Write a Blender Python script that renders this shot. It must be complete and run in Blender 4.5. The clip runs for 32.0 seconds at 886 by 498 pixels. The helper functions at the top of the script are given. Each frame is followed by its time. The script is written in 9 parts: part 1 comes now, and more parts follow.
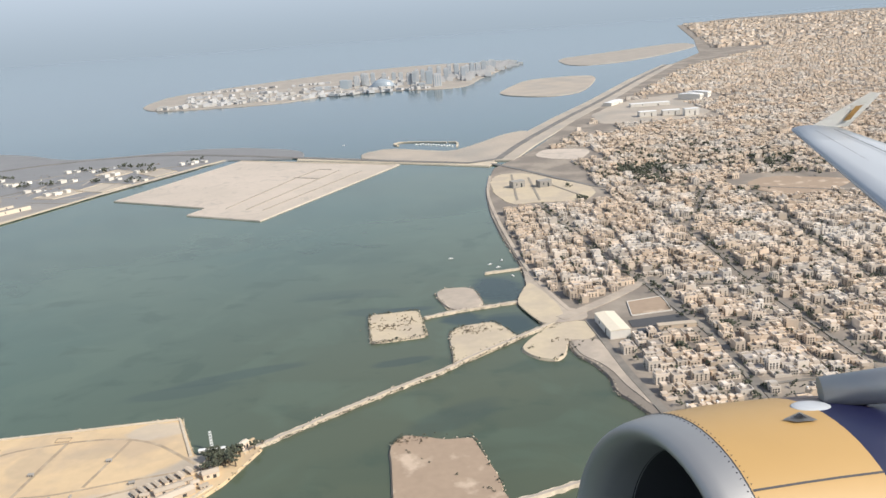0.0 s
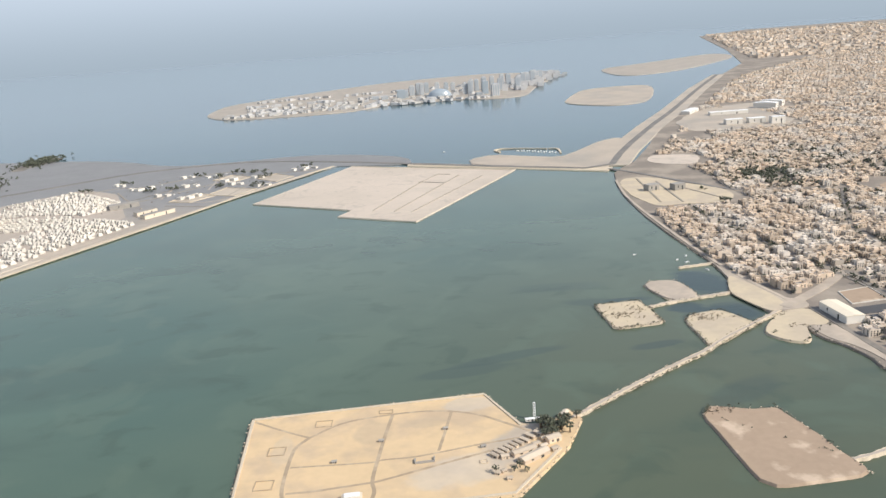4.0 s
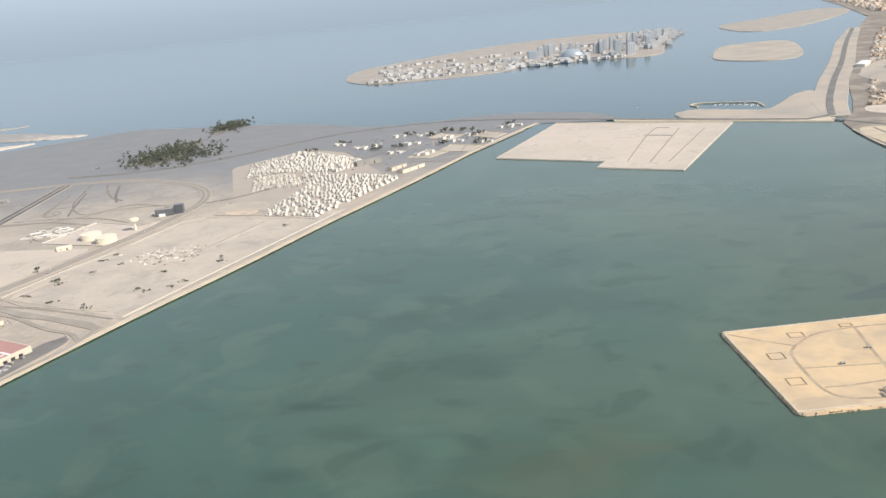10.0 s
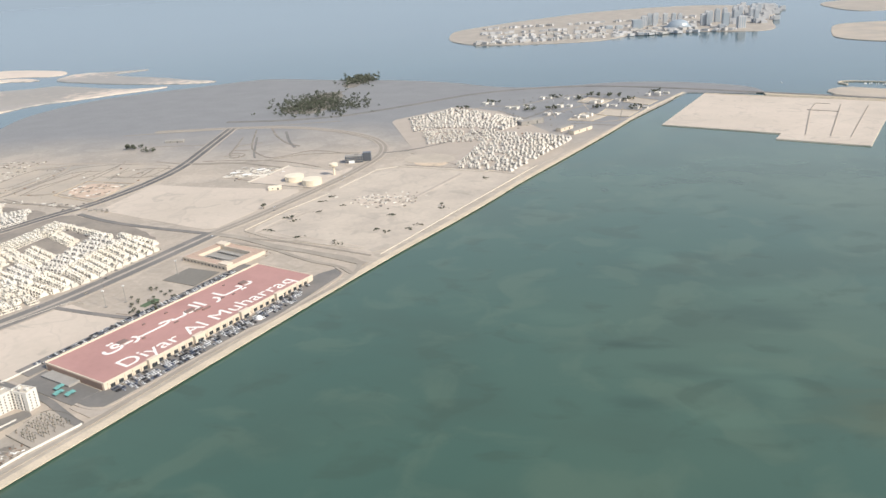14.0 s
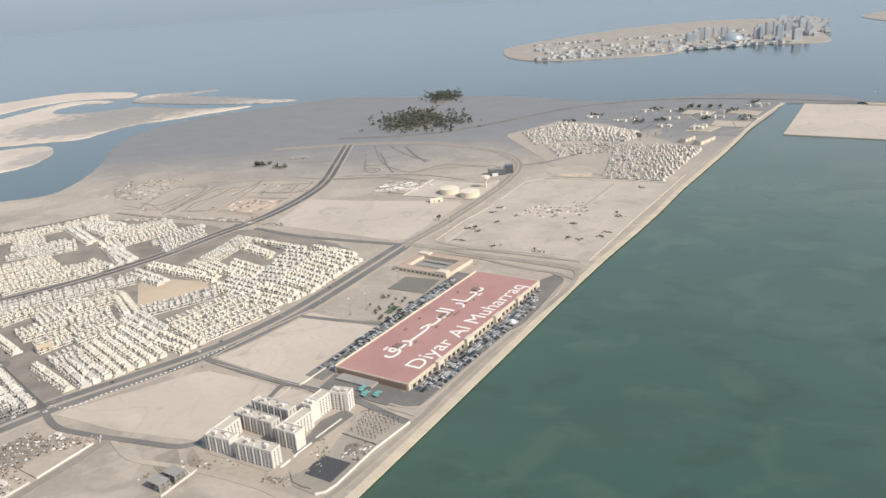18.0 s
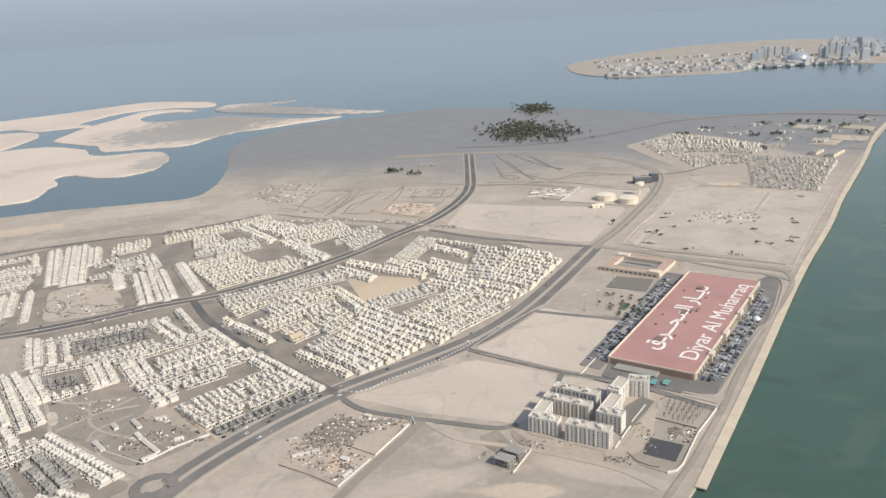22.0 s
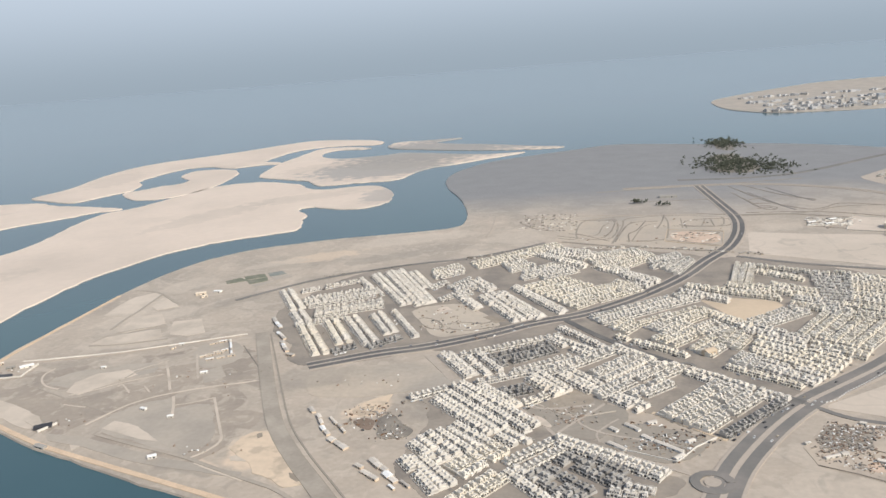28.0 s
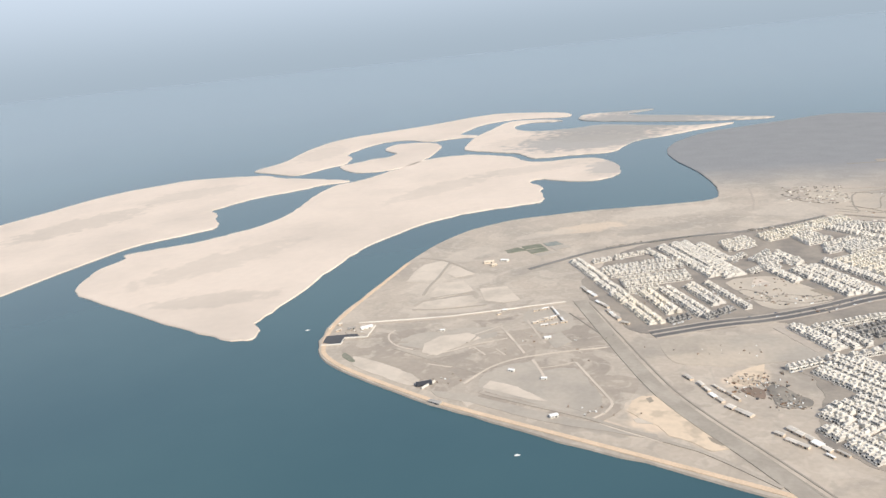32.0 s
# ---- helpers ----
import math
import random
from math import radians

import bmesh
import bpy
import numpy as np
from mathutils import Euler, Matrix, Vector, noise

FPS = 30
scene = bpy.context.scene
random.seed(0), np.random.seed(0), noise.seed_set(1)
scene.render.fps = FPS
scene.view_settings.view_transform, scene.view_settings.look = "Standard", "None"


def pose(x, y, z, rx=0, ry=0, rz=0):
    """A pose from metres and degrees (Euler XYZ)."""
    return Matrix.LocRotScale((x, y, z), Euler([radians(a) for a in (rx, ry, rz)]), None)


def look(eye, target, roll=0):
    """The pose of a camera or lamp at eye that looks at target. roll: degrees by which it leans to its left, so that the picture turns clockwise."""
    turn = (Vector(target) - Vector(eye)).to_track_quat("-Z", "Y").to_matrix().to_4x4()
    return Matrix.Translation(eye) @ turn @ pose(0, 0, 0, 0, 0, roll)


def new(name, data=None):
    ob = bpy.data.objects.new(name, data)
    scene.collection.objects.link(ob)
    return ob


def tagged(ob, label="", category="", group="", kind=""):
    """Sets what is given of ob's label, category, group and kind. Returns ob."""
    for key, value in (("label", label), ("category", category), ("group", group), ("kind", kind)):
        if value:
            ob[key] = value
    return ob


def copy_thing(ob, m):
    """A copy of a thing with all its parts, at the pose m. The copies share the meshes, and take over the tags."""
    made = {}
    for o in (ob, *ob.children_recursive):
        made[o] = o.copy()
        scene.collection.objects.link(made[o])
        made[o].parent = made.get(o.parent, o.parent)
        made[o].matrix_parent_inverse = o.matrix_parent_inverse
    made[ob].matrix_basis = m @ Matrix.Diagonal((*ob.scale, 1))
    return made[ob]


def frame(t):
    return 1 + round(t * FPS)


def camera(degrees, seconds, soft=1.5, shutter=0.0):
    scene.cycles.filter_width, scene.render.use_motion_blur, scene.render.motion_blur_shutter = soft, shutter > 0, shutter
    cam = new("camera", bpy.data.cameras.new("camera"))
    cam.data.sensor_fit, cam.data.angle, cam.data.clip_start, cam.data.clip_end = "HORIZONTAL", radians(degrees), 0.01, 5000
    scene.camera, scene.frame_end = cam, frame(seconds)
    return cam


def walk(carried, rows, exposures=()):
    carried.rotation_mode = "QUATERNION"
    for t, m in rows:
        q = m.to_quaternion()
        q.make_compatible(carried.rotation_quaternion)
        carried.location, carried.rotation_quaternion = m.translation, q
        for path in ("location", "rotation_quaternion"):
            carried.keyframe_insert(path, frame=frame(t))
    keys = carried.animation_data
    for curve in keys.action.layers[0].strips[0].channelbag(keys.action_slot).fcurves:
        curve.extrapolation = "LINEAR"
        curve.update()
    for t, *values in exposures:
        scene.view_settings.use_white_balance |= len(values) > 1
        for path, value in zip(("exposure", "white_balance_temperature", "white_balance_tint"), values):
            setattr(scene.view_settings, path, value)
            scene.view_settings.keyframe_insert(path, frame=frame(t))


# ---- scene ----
cam = camera(58.33, 32.0)
# seconds, eye, heading, pitch and roll of the aircraft passenger's camera
ROWS = [
    (0.0, 0.00, 0.00, 132.75, -0.118, -16.519, -4.231),
    (0.5, -13.79, -3.58, 133.82, -0.393, -16.365, -4.065),
    (1.0, -27.60, -7.12, 134.89, -0.585, -16.094, -3.931),
    (1.5, -41.41, -10.59, 135.93, -0.607, -15.809, -4.058),
    (2.0, -55.19, -13.94, 136.90, -0.781, -15.525, -4.242),
    (2.5, -68.92, -17.18, 137.84, -0.993, -15.292, -4.219),
    (4.5, -123.87, -29.60, 141.51, 0.494, -16.185, -4.356),
    (5.0, -137.64, -32.71, 142.44, 1.004, -16.643, -4.547),
    (5.5, -151.51, -35.86, 143.40, 1.197, -16.839, -4.641),
    (6.0, -165.53, -39.05, 144.35, 1.437, -17.124, -4.664),
    (6.5, -179.71, -42.33, 145.25, 1.962, -17.390, -4.513),
    (7.0, -194.03, -45.75, 146.11, 2.404, -17.556, -4.709),
    (7.5, -208.53, -49.33, 146.93, 2.620, -17.692, -5.026),
    (8.0, -223.20, -53.06, 147.77, 2.836, -17.705, -5.139),
    (8.5, -238.01, -56.92, 148.65, 3.270, -17.749, -5.315),
    (9.0, -252.92, -60.93, 149.58, 3.517, -17.873, -5.491),
    (9.5, -267.90, -65.01, 150.53, 3.666, -17.864, -5.801),
    (10.0, -282.92, -69.05, 151.47, 3.813, -17.843, -5.889),
    (10.5, -297.92, -72.98, 152.39, 3.880, -17.806, -5.669),
    (11.0, -312.88, -76.81, 153.28, 4.014, -17.774, -5.573),
    (11.5, -327.76, -80.62, 154.18, 4.027, -17.759, -5.499),
    (12.0, -342.61, -84.46, 155.13, 3.810, -17.840, -5.013),
    (12.5, -357.47, -88.34, 156.18, 3.108, -17.886, -3.946),
    (13.0, -372.41, -92.26, 157.34, 4.345, -18.795, -3.078),
    (13.5, -387.45, -96.17, 158.57, 6.628, -20.135, -3.264),
    (15.5, -447.85, -111.54, 163.25, 5.837, -19.734, -3.876),
    (16.0, -462.94, -115.06, 164.29, 5.895, -19.149, -3.973),
    (16.5, -478.04, -118.28, 165.20, 6.030, -18.889, -3.772),
    (17.0, -493.20, -121.33, 166.00, 6.136, -18.884, -3.838),
    (17.5, -508.49, -124.34, 166.70, 6.334, -18.926, -4.185),
    (18.0, -523.89, -127.38, 167.24, 6.488, -18.912, -4.177),
    (18.5, -539.32, -130.45, 167.62, 6.559, -18.941, -4.065),
    (19.0, -554.73, -133.57, 167.83, 6.571, -19.011, -4.008),
    (19.5, -570.14, -136.79, 167.93, 6.602, -18.995, -3.775),
    (20.0, -585.57, -140.13, 167.98, 6.561, -18.690, -3.744),
    (20.5, -600.99, -143.58, 168.07, 6.566, -18.098, -3.717),
    (21.0, -616.33, -147.15, 168.21, 6.601, -17.836, -3.565),
    (21.5, -631.64, -150.86, 168.42, 6.644, -17.735, -3.373),
    (22.0, -647.02, -154.79, 168.72, 6.809, -17.640, -3.411),
    (22.5, -662.44, -158.91, 169.11, 7.037, -17.254, -3.695),
    (23.0, -677.79, -163.15, 169.55, 7.249, -16.638, -3.694),
    (23.5, -693.04, -167.51, 170.07, 7.522, -16.043, -3.777),
    (24.0, -708.31, -171.92, 170.65, 7.775, -15.655, -3.883),
    (24.5, -723.75, -176.39, 171.31, 8.083, -15.282, -4.224),
    (25.0, -739.38, -180.91, 172.06, 8.336, -15.195, -4.582),
    (25.5, -755.11, -185.44, 172.89, 8.504, -15.169, -4.764),
    (27.5, -818.38, -203.42, 176.54, 9.221, -14.658, -5.798),
    (28.0, -834.27, -207.95, 177.59, 11.144, -14.504, -4.315),
    (28.5, -850.24, -212.52, 178.80, 14.774, -14.466, -2.745),
    (29.0, -866.33, -217.19, 180.11, 16.901, -14.142, -4.940),
    (29.5, -882.49, -222.02, 181.49, 18.108, -13.236, -6.362),
    (30.0, -898.65, -227.03, 182.90, 19.867, -13.272, -5.544),
    (30.5, -914.81, -232.21, 184.34, 20.179, -15.145, -5.543),
    (31.0, -930.96, -237.56, 185.76, 19.714, -15.545, -5.405),
    (31.5, -947.17, -243.03, 187.16, 19.808, -15.110, -5.547),
    (32.0, -963.44, -248.55, 188.57, 19.906, -15.626, -6.000)]
EXPOSURES = [(0.0, 0.7), (2.0, 0.66), (5.0, 0.75), (13.0, 0.76), (17.0, 0.56), (21.0, 0.52), (25.0, 0.38), (28.0, 0.52), (29.5, 0.64), (32.0, 0.76)]
walk(cam, [(t, pose(x, y, z, 90 + pitch, 0, yaw) @ pose(0, 0, 0, 0, 0, roll)) for t, x, y, z, yaw, pitch, roll in ROWS], EXPOSURES)

# ---- daylight: hazy sky and one sun ----
HAZE, HORIZON, SKY_STRENGTH = (0.395, 0.455, 0.53), (0.235, 0.285, 0.335), 0.09
SUN_ELEVATION, SUN_AZIMUTH = radians(40), radians(118)      # azimuth clockwise from +y
world = bpy.data.worlds.new("hazy_sky")
scene.world = world
world.use_nodes = True
wn, wl = world.node_tree.nodes, world.node_tree.links
wn.clear()
w_out, w_bg, w_sky = wn.new("ShaderNodeOutputWorld"), wn.new("ShaderNodeBackground"), wn.new("ShaderNodeTexSky")
w_sky.sky_type, w_sky.sun_disc = "NISHITA", False
w_sky.sun_elevation, w_sky.sun_rotation = SUN_ELEVATION, SUN_AZIMUTH
w_sky.altitude, w_sky.air_density, w_sky.dust_density, w_sky.ozone_density = 150, 1.0, 1.5, 2.0
# near the horizon the sky drowns in pale blue-grey haze
w_coord, w_split, w_low, w_mix, w_dim = (wn.new("ShaderNode" + k) for k in ("TexCoord", "SeparateXYZ", "MapRange", "Mix", "VectorMath"))
w_mix.data_type, w_low.interpolation_type = "RGBA", "SMOOTHSTEP"
w_low.inputs[1].default_value, w_low.inputs[2].default_value = 0.15, 0.9
w_dim.operation, w_dim.inputs["Scale"].default_value = "SCALE", SKY_STRENGTH
w_near, w_rise = wn.new("ShaderNodeMix"), wn.new("ShaderNodeMapRange")
w_near.data_type, w_rise.interpolation_type = "RGBA", "SMOOTHSTEP"
w_near.inputs[6].default_value, w_near.inputs[7].default_value = (*HORIZON, 1), (*HAZE, 1)
w_rise.inputs[1].default_value, w_rise.inputs[2].default_value = -0.04, 0.11
wl.new(w_split.outputs[2], w_rise.inputs[0])
wl.new(w_rise.outputs[0], w_near.inputs[0])
wl.new(w_near.outputs[2], w_mix.inputs[6])
wl.new(w_coord.outputs["Generated"], w_split.inputs[0])
wl.new(w_split.outputs[2], w_low.inputs[0])
wl.new(w_low.outputs[0], w_mix.inputs[0])
wl.new(w_sky.outputs[0], w_dim.inputs[0])
wl.new(w_dim.outputs[0], w_mix.inputs[7])
wl.new(w_mix.outputs[2], w_bg.inputs[0])
w_bg.inputs[1].default_value = 1.0
wl.new(w_bg.outputs[0], w_out.inputs[0])
sun = new("sun", bpy.data.lights.new("sun", "SUN"))
sun.data.energy, sun.data.angle, sun.data.color = 2.9, radians(0.8), (1.0, 0.93, 0.82)
sun.matrix_world = look((0, 0, 0), (-math.sin(SUN_AZIMUTH) * math.cos(SUN_ELEVATION), -math.cos(SUN_AZIMUTH) * math.cos(SUN_ELEVATION), -math.sin(SUN_ELEVATION)))

# ---- materials ----
def surface(name, colour, rough=0.8, spread=0.12, grain=0.6, stain=0.06, second=None, second_scale=0.03, second_edge=(0.45, 0.62),
            metal=0.0, bump=0.3, specular=0.5, vary=0.0, island=0.0, north=None, stains=(), scrapes=None):
    """A procedural surface: fine grain, broad stains, a second tone in patches, relief, and a change from object to object (vary)
    or from piece to piece of one mesh (island). Scales are in waves a metre."""
    m = bpy.data.materials.new(name)
    m.use_nodes = True
    n, l = m.node_tree.nodes, m.node_tree.links
    b = n["Principled BSDF"]
    b.inputs["Roughness"].default_value, b.inputs["Metallic"].default_value = rough, metal
    b.inputs["Specular IOR Level"].default_value = specular
    place = n.new("ShaderNodeNewGeometry")

    def cloud(scale, detail=4.0):
        t = n.new("ShaderNodeTexNoise")
        t.inputs["Scale"].default_value, t.inputs["Detail"].default_value = scale, detail
        l.new(place.outputs["Position"], t.inputs["Vector"])
        return t.outputs[0]

    def sums(a, k, add):
        s = n.new("ShaderNodeMath")
        s.operation, s.inputs[1].default_value = "MULTIPLY_ADD", k
        l.new(a, s.inputs[0])
        if isinstance(add, float):
            s.inputs[2].default_value = add
        else:
            l.new(add, s.inputs[2])
        return s.outputs[0]

    fine = cloud(grain)
    value = sums(fine, 2 * spread, 1.0 - spread)
    value = sums(cloud(stain, 6.0), 2 * spread, sums(value, 1.0, -spread))
    if vary:
        info = n.new("ShaderNodeObjectInfo")
        value = sums(info.outputs["Random"], 2 * vary, sums(value, 1.0, -vary))
    if island:
        value = sums(place.outputs["Random Per Island"], 2 * island, sums(value, 1.0, -island))
    mix = n.new("ShaderNodeMix")
    mix.data_type, mix.blend_type = "RGBA", "MIX"
    mix.inputs[6].default_value = (*colour, 1)
    mix.inputs[7].default_value = (*(second or colour), 1)
    ramp = n.new("ShaderNodeMapRange")
    ramp.inputs[1].default_value, ramp.inputs[2].default_value = second_edge
    l.new(cloud(second_scale, 7.0), ramp.inputs[0])
    l.new(ramp.outputs[0], mix.inputs[0])
    if scrapes:                                # crisp scraped patches and meandering wheel tracks
        pale, dark = scrapes
        for scale, low, high, strength, colour in ((0.030, 0.545, 0.575, 0.45, pale), (0.11, 0.56, 0.63, 0.4, pale), (0.055, 0.60, 0.66, 0.35, dark)):
            t = n.new("ShaderNodeTexNoise")
            t.inputs["Scale"].default_value, t.inputs["Detail"].default_value, t.inputs["Distortion"].default_value = scale, 9.0, 1.2
            l.new(place.outputs["Position"], t.inputs["Vector"])
            edge, soil = n.new("ShaderNodeMapRange"), n.new("ShaderNodeMix")
            edge.inputs[1].default_value, edge.inputs[2].default_value, edge.inputs[4].default_value, soil.data_type = low, high, strength, "RGBA"
            l.new(t.outputs[0], edge.inputs[0])
            l.new(edge.outputs[0], soil.inputs[0])
            l.new(mix.outputs[2], soil.inputs[6])
            soil.inputs[7].default_value = (*colour, 1)
            mix = soil
        for scale, wide, strength in ((0.017, 0.006, 0.16), (0.034, 0.009, 0.12)):
            t, gap, near, soil = n.new("ShaderNodeTexNoise"), n.new("ShaderNodeMath"), n.new("ShaderNodeMapRange"), n.new("ShaderNodeMix")
            t.inputs["Scale"].default_value, t.inputs["Detail"].default_value = scale, 1.0
            l.new(place.outputs["Position"], t.inputs["Vector"])
            gap.operation, gap.inputs[1].default_value, gap.inputs[2].default_value = "COMPARE", 0.5, wide
            l.new(t.outputs[0], gap.inputs[0])
            near.inputs[4].default_value, soil.data_type = strength, "RGBA"
            l.new(gap.outputs[0], near.inputs[0])
            l.new(near.outputs[0], soil.inputs[0])
            l.new(mix.outputs[2], soil.inputs[6])
            soil.inputs[7].default_value = (*dark, 1)
            mix = soil
    if north:                                  # grey cloud shade and haze painted in north of a line across the land
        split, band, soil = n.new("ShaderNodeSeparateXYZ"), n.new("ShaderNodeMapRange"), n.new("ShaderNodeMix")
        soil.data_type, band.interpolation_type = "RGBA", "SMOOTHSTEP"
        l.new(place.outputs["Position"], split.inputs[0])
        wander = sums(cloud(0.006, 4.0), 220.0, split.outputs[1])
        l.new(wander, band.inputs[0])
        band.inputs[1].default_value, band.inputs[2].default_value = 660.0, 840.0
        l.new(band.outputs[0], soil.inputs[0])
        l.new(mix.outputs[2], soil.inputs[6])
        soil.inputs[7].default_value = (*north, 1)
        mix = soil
    ragged = sums(cloud(0.07, 8.0), 1.7, -0.85) if stains else None
    for x, y, rx, ry, turn, strength, spot_colour in stains:      # spots of other soil and of painted cloud shade, with ragged soft edges
        spot, far, soft, soil = n.new("ShaderNodeMapping"), n.new("ShaderNodeVectorMath"), n.new("ShaderNodeMapRange"), n.new("ShaderNodeMix")
        spot.vector_type, far.operation, soft.interpolation_type, soil.data_type = "TEXTURE", "LENGTH", "SMOOTHSTEP", "RGBA"
        spot.inputs["Location"].default_value, spot.inputs["Rotation"].default_value, spot.inputs["Scale"].default_value = (x, y, 0), (0, 0, radians(turn)), (rx, ry, 1000)
        l.new(place.outputs["Position"], spot.inputs["Vector"])
        l.new(spot.outputs[0], far.inputs[0])
        l.new(sums(far.outputs["Value"], 1.0, ragged), soft.inputs[0])
        soft.inputs[1].default_value, soft.inputs[2].default_value, soft.inputs[4].default_value, soft.inputs[3].default_value = 0.75, 1.15, 0.0, strength
        l.new(soft.outputs[0], soil.inputs[0])
        l.new(mix.outputs[2], soil.inputs[6])
        soil.inputs[7].default_value = (*spot_colour, 1)
        mix = soil
    tone = n.new("ShaderNodeVectorMath")
    tone.operation = "SCALE"
    l.new(mix.outputs[2], tone.inputs[0])
    l.new(value, tone.inputs["Scale"])
    l.new(tone.outputs[0], b.inputs["Base Color"])
    if bump:
        relief = n.new("ShaderNodeBump")
        relief.inputs["Strength"].default_value, relief.inputs["Distance"].default_value = bump, 0.1
        l.new(fine, relief.inputs["Height"])
        l.new(relief.outputs[0], b.inputs["Normal"])
    return m


# grey that puts cloud shade into the outer islands' sand colour
CLOUD_SHADE = (0.33, 0.31, 0.285)
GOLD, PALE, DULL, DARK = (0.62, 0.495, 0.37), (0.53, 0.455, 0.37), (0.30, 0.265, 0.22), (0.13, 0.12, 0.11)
SPOTS = [(-992, 104, 20, 15, -45, 1.0, GOLD), (-975, 88, 14, 7, -45, 0.9, GOLD), (-950, 149, 13, 9, 50, 1.0, GOLD), (-1018, 92, 22, 5, -25, 0.6, GOLD), (-934, 130, 12, 6, -55, 0.9, DARK), (-915, 150, 22, 14, -40, 0.6, DULL),
         (-1120, 190, 16, 9, 15, 0.8, PALE), (-1068, 129, 18, 6, 5, 0.8, PALE), (-1042, 146, 12, 20, 30, 0.45, PALE), (-1096, 174, 12, 8, 20, 0.6, PALE), (-1142, 240, 34, 9, 10, 0.7, PALE),
         (-1175, 300, 14, 40, 8, 0.7, PALE), (-1140, 300, 22, 12, 40, 0.7, PALE), (-1165, 370, 26, 16, 60, 0.6, PALE), (-1100, 330, 24, 9, 40, 0.5, DULL), (-1040, 95, 40, 5, -20, 0.7, DULL),
         (-1075, 450, 40, 14, 25, 0.7, GOLD), (-1000, 505, 60, 18, 20, 0.8, PALE), (-1110, 430, 30, 10, 35, 0.6, PALE), (-905, 500, 30, 22, 20, 0.6, PALE), (-990, 190, 26, 14, 20, 0.5, DULL),
         (-838, 135, 26, 18, -40, 0.7, DULL), (-870, 160, 16, 12, -40, 0.6, DULL), (-1015, 440, 40, 12, 25, 0.5, DULL), (-690, 165, 26, 10, 20, 0.5, GOLD), (-640, 80, 40, 25, 10, 0.5, DULL), (-668, 104, 22, 6, 15, 0.6, DULL), (-625, 100, 26, 6, -20, 0.6, PALE), (-690, 92, 26, 8, 20, 0.6, PALE), (-745, 75, 30, 14, 30, 0.5, PALE), (-655, 88, 16, 5, 0, 0.7, GOLD), (-770, 60, 22, 8, 20, 0.5, DULL)]
SHOALS_AND_SHADE = [(-1120, 1130, 150, 130, 0, 0.95, CLOUD_SHADE), (-1150, 960, 110, 90, 20, 0.85, CLOUD_SHADE), (-1085, 745, 32, 60, 0, 0.6, CLOUD_SHADE), (-1000, 1230, 190, 100, -30, 0.95, CLOUD_SHADE), (-1400, 350, 90, 30, 60, 0.22, DULL), (-1340, 250, 50, 18, 20, 0.28, DULL), (-1280, 650, 90, 26, 60, 0.2, DULL), (-1200, 740, 80, 25, 30, 0.2, DULL),
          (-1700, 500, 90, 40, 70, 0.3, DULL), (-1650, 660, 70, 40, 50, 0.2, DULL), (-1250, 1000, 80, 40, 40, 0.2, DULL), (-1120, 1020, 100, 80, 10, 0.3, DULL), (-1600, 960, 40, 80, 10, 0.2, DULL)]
SAND = surface("sand", (0.47, 0.395, 0.31), 0.6, 0.16, 0.35, 0.035, (0.37, 0.325, 0.27), 0.018, (0.42, 0.66), bump=0.2, stains=[k for k in SPOTS if k[0] > -1005 and k[1] < 260])
# the north tone is cloud shade and haze put into the colour
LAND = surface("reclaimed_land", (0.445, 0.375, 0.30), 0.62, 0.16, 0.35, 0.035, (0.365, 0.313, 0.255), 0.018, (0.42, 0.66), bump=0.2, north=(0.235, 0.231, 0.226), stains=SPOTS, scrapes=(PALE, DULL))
SILT = surface("grey_silt", (0.37, 0.325, 0.27), 0.65, 0.12, 0.35, 0.05, (0.42, 0.365, 0.30), 0.03, bump=0.2)
DUSTY_GREY = surface("dusty_grey_ground", (0.37, 0.312, 0.25), 0.65, 0.16, 0.35, 0.04, (0.295, 0.25, 0.203), 0.03, (0.4, 0.66), bump=0.2, scrapes=(PALE, DULL))
DITCH_PALE = surface("bare_brown_earth", (0.28, 0.235, 0.185), 0.85, 0.16, 0.4, 0.06, (0.34, 0.29, 0.23), 0.05)
HEAP_SAND = surface("golden_heap_sand", (0.62, 0.495, 0.365), 0.8, 0.12, 0.3, 0.08, (0.47, 0.38, 0.285), 0.10, (0.52, 0.62), bump=0.25)
ISLAND_SAND = surface("island_sand", (0.65, 0.545, 0.45), 0.65, 0.065, 0.12, 0.02, (0.55, 0.465, 0.385), 0.008, (0.45, 0.72), bump=0.15, stains=SHOALS_AND_SHADE)
PALE_SAND = surface("pale_sand", (0.59, 0.50, 0.41), 0.65, 0.07, 0.3, 0.03, (0.49, 0.42, 0.34), 0.010, (0.45, 0.75), bump=0.15, scrapes=(PALE, DULL))
SCRAPED = surface("scraped_sand", (0.49, 0.42, 0.335), 0.65, 0.12, 0.3, 0.05, (0.42, 0.36, 0.29), 0.03, bump=0.15)
SCRAPED_PALE = surface("pale_scraped_sand", (0.57, 0.488, 0.398), 0.65, 0.10, 0.3, 0.05, (0.46, 0.395, 0.32), 0.04, bump=0.15)
SCRUB_SAND = surface("scrubby_pale_sand", (0.53, 0.455, 0.37), 0.65, 0.12, 0.3, 0.05, (0.46, 0.395, 0.325), 0.03, bump=0.15, scrapes=(PALE, DULL))
GOLD_SAND = surface("golden_sand", (0.58, 0.46, 0.33), 0.8, 0.08, 0.3, 0.03, (0.51, 0.41, 0.30), 0.02, bump=0.15)
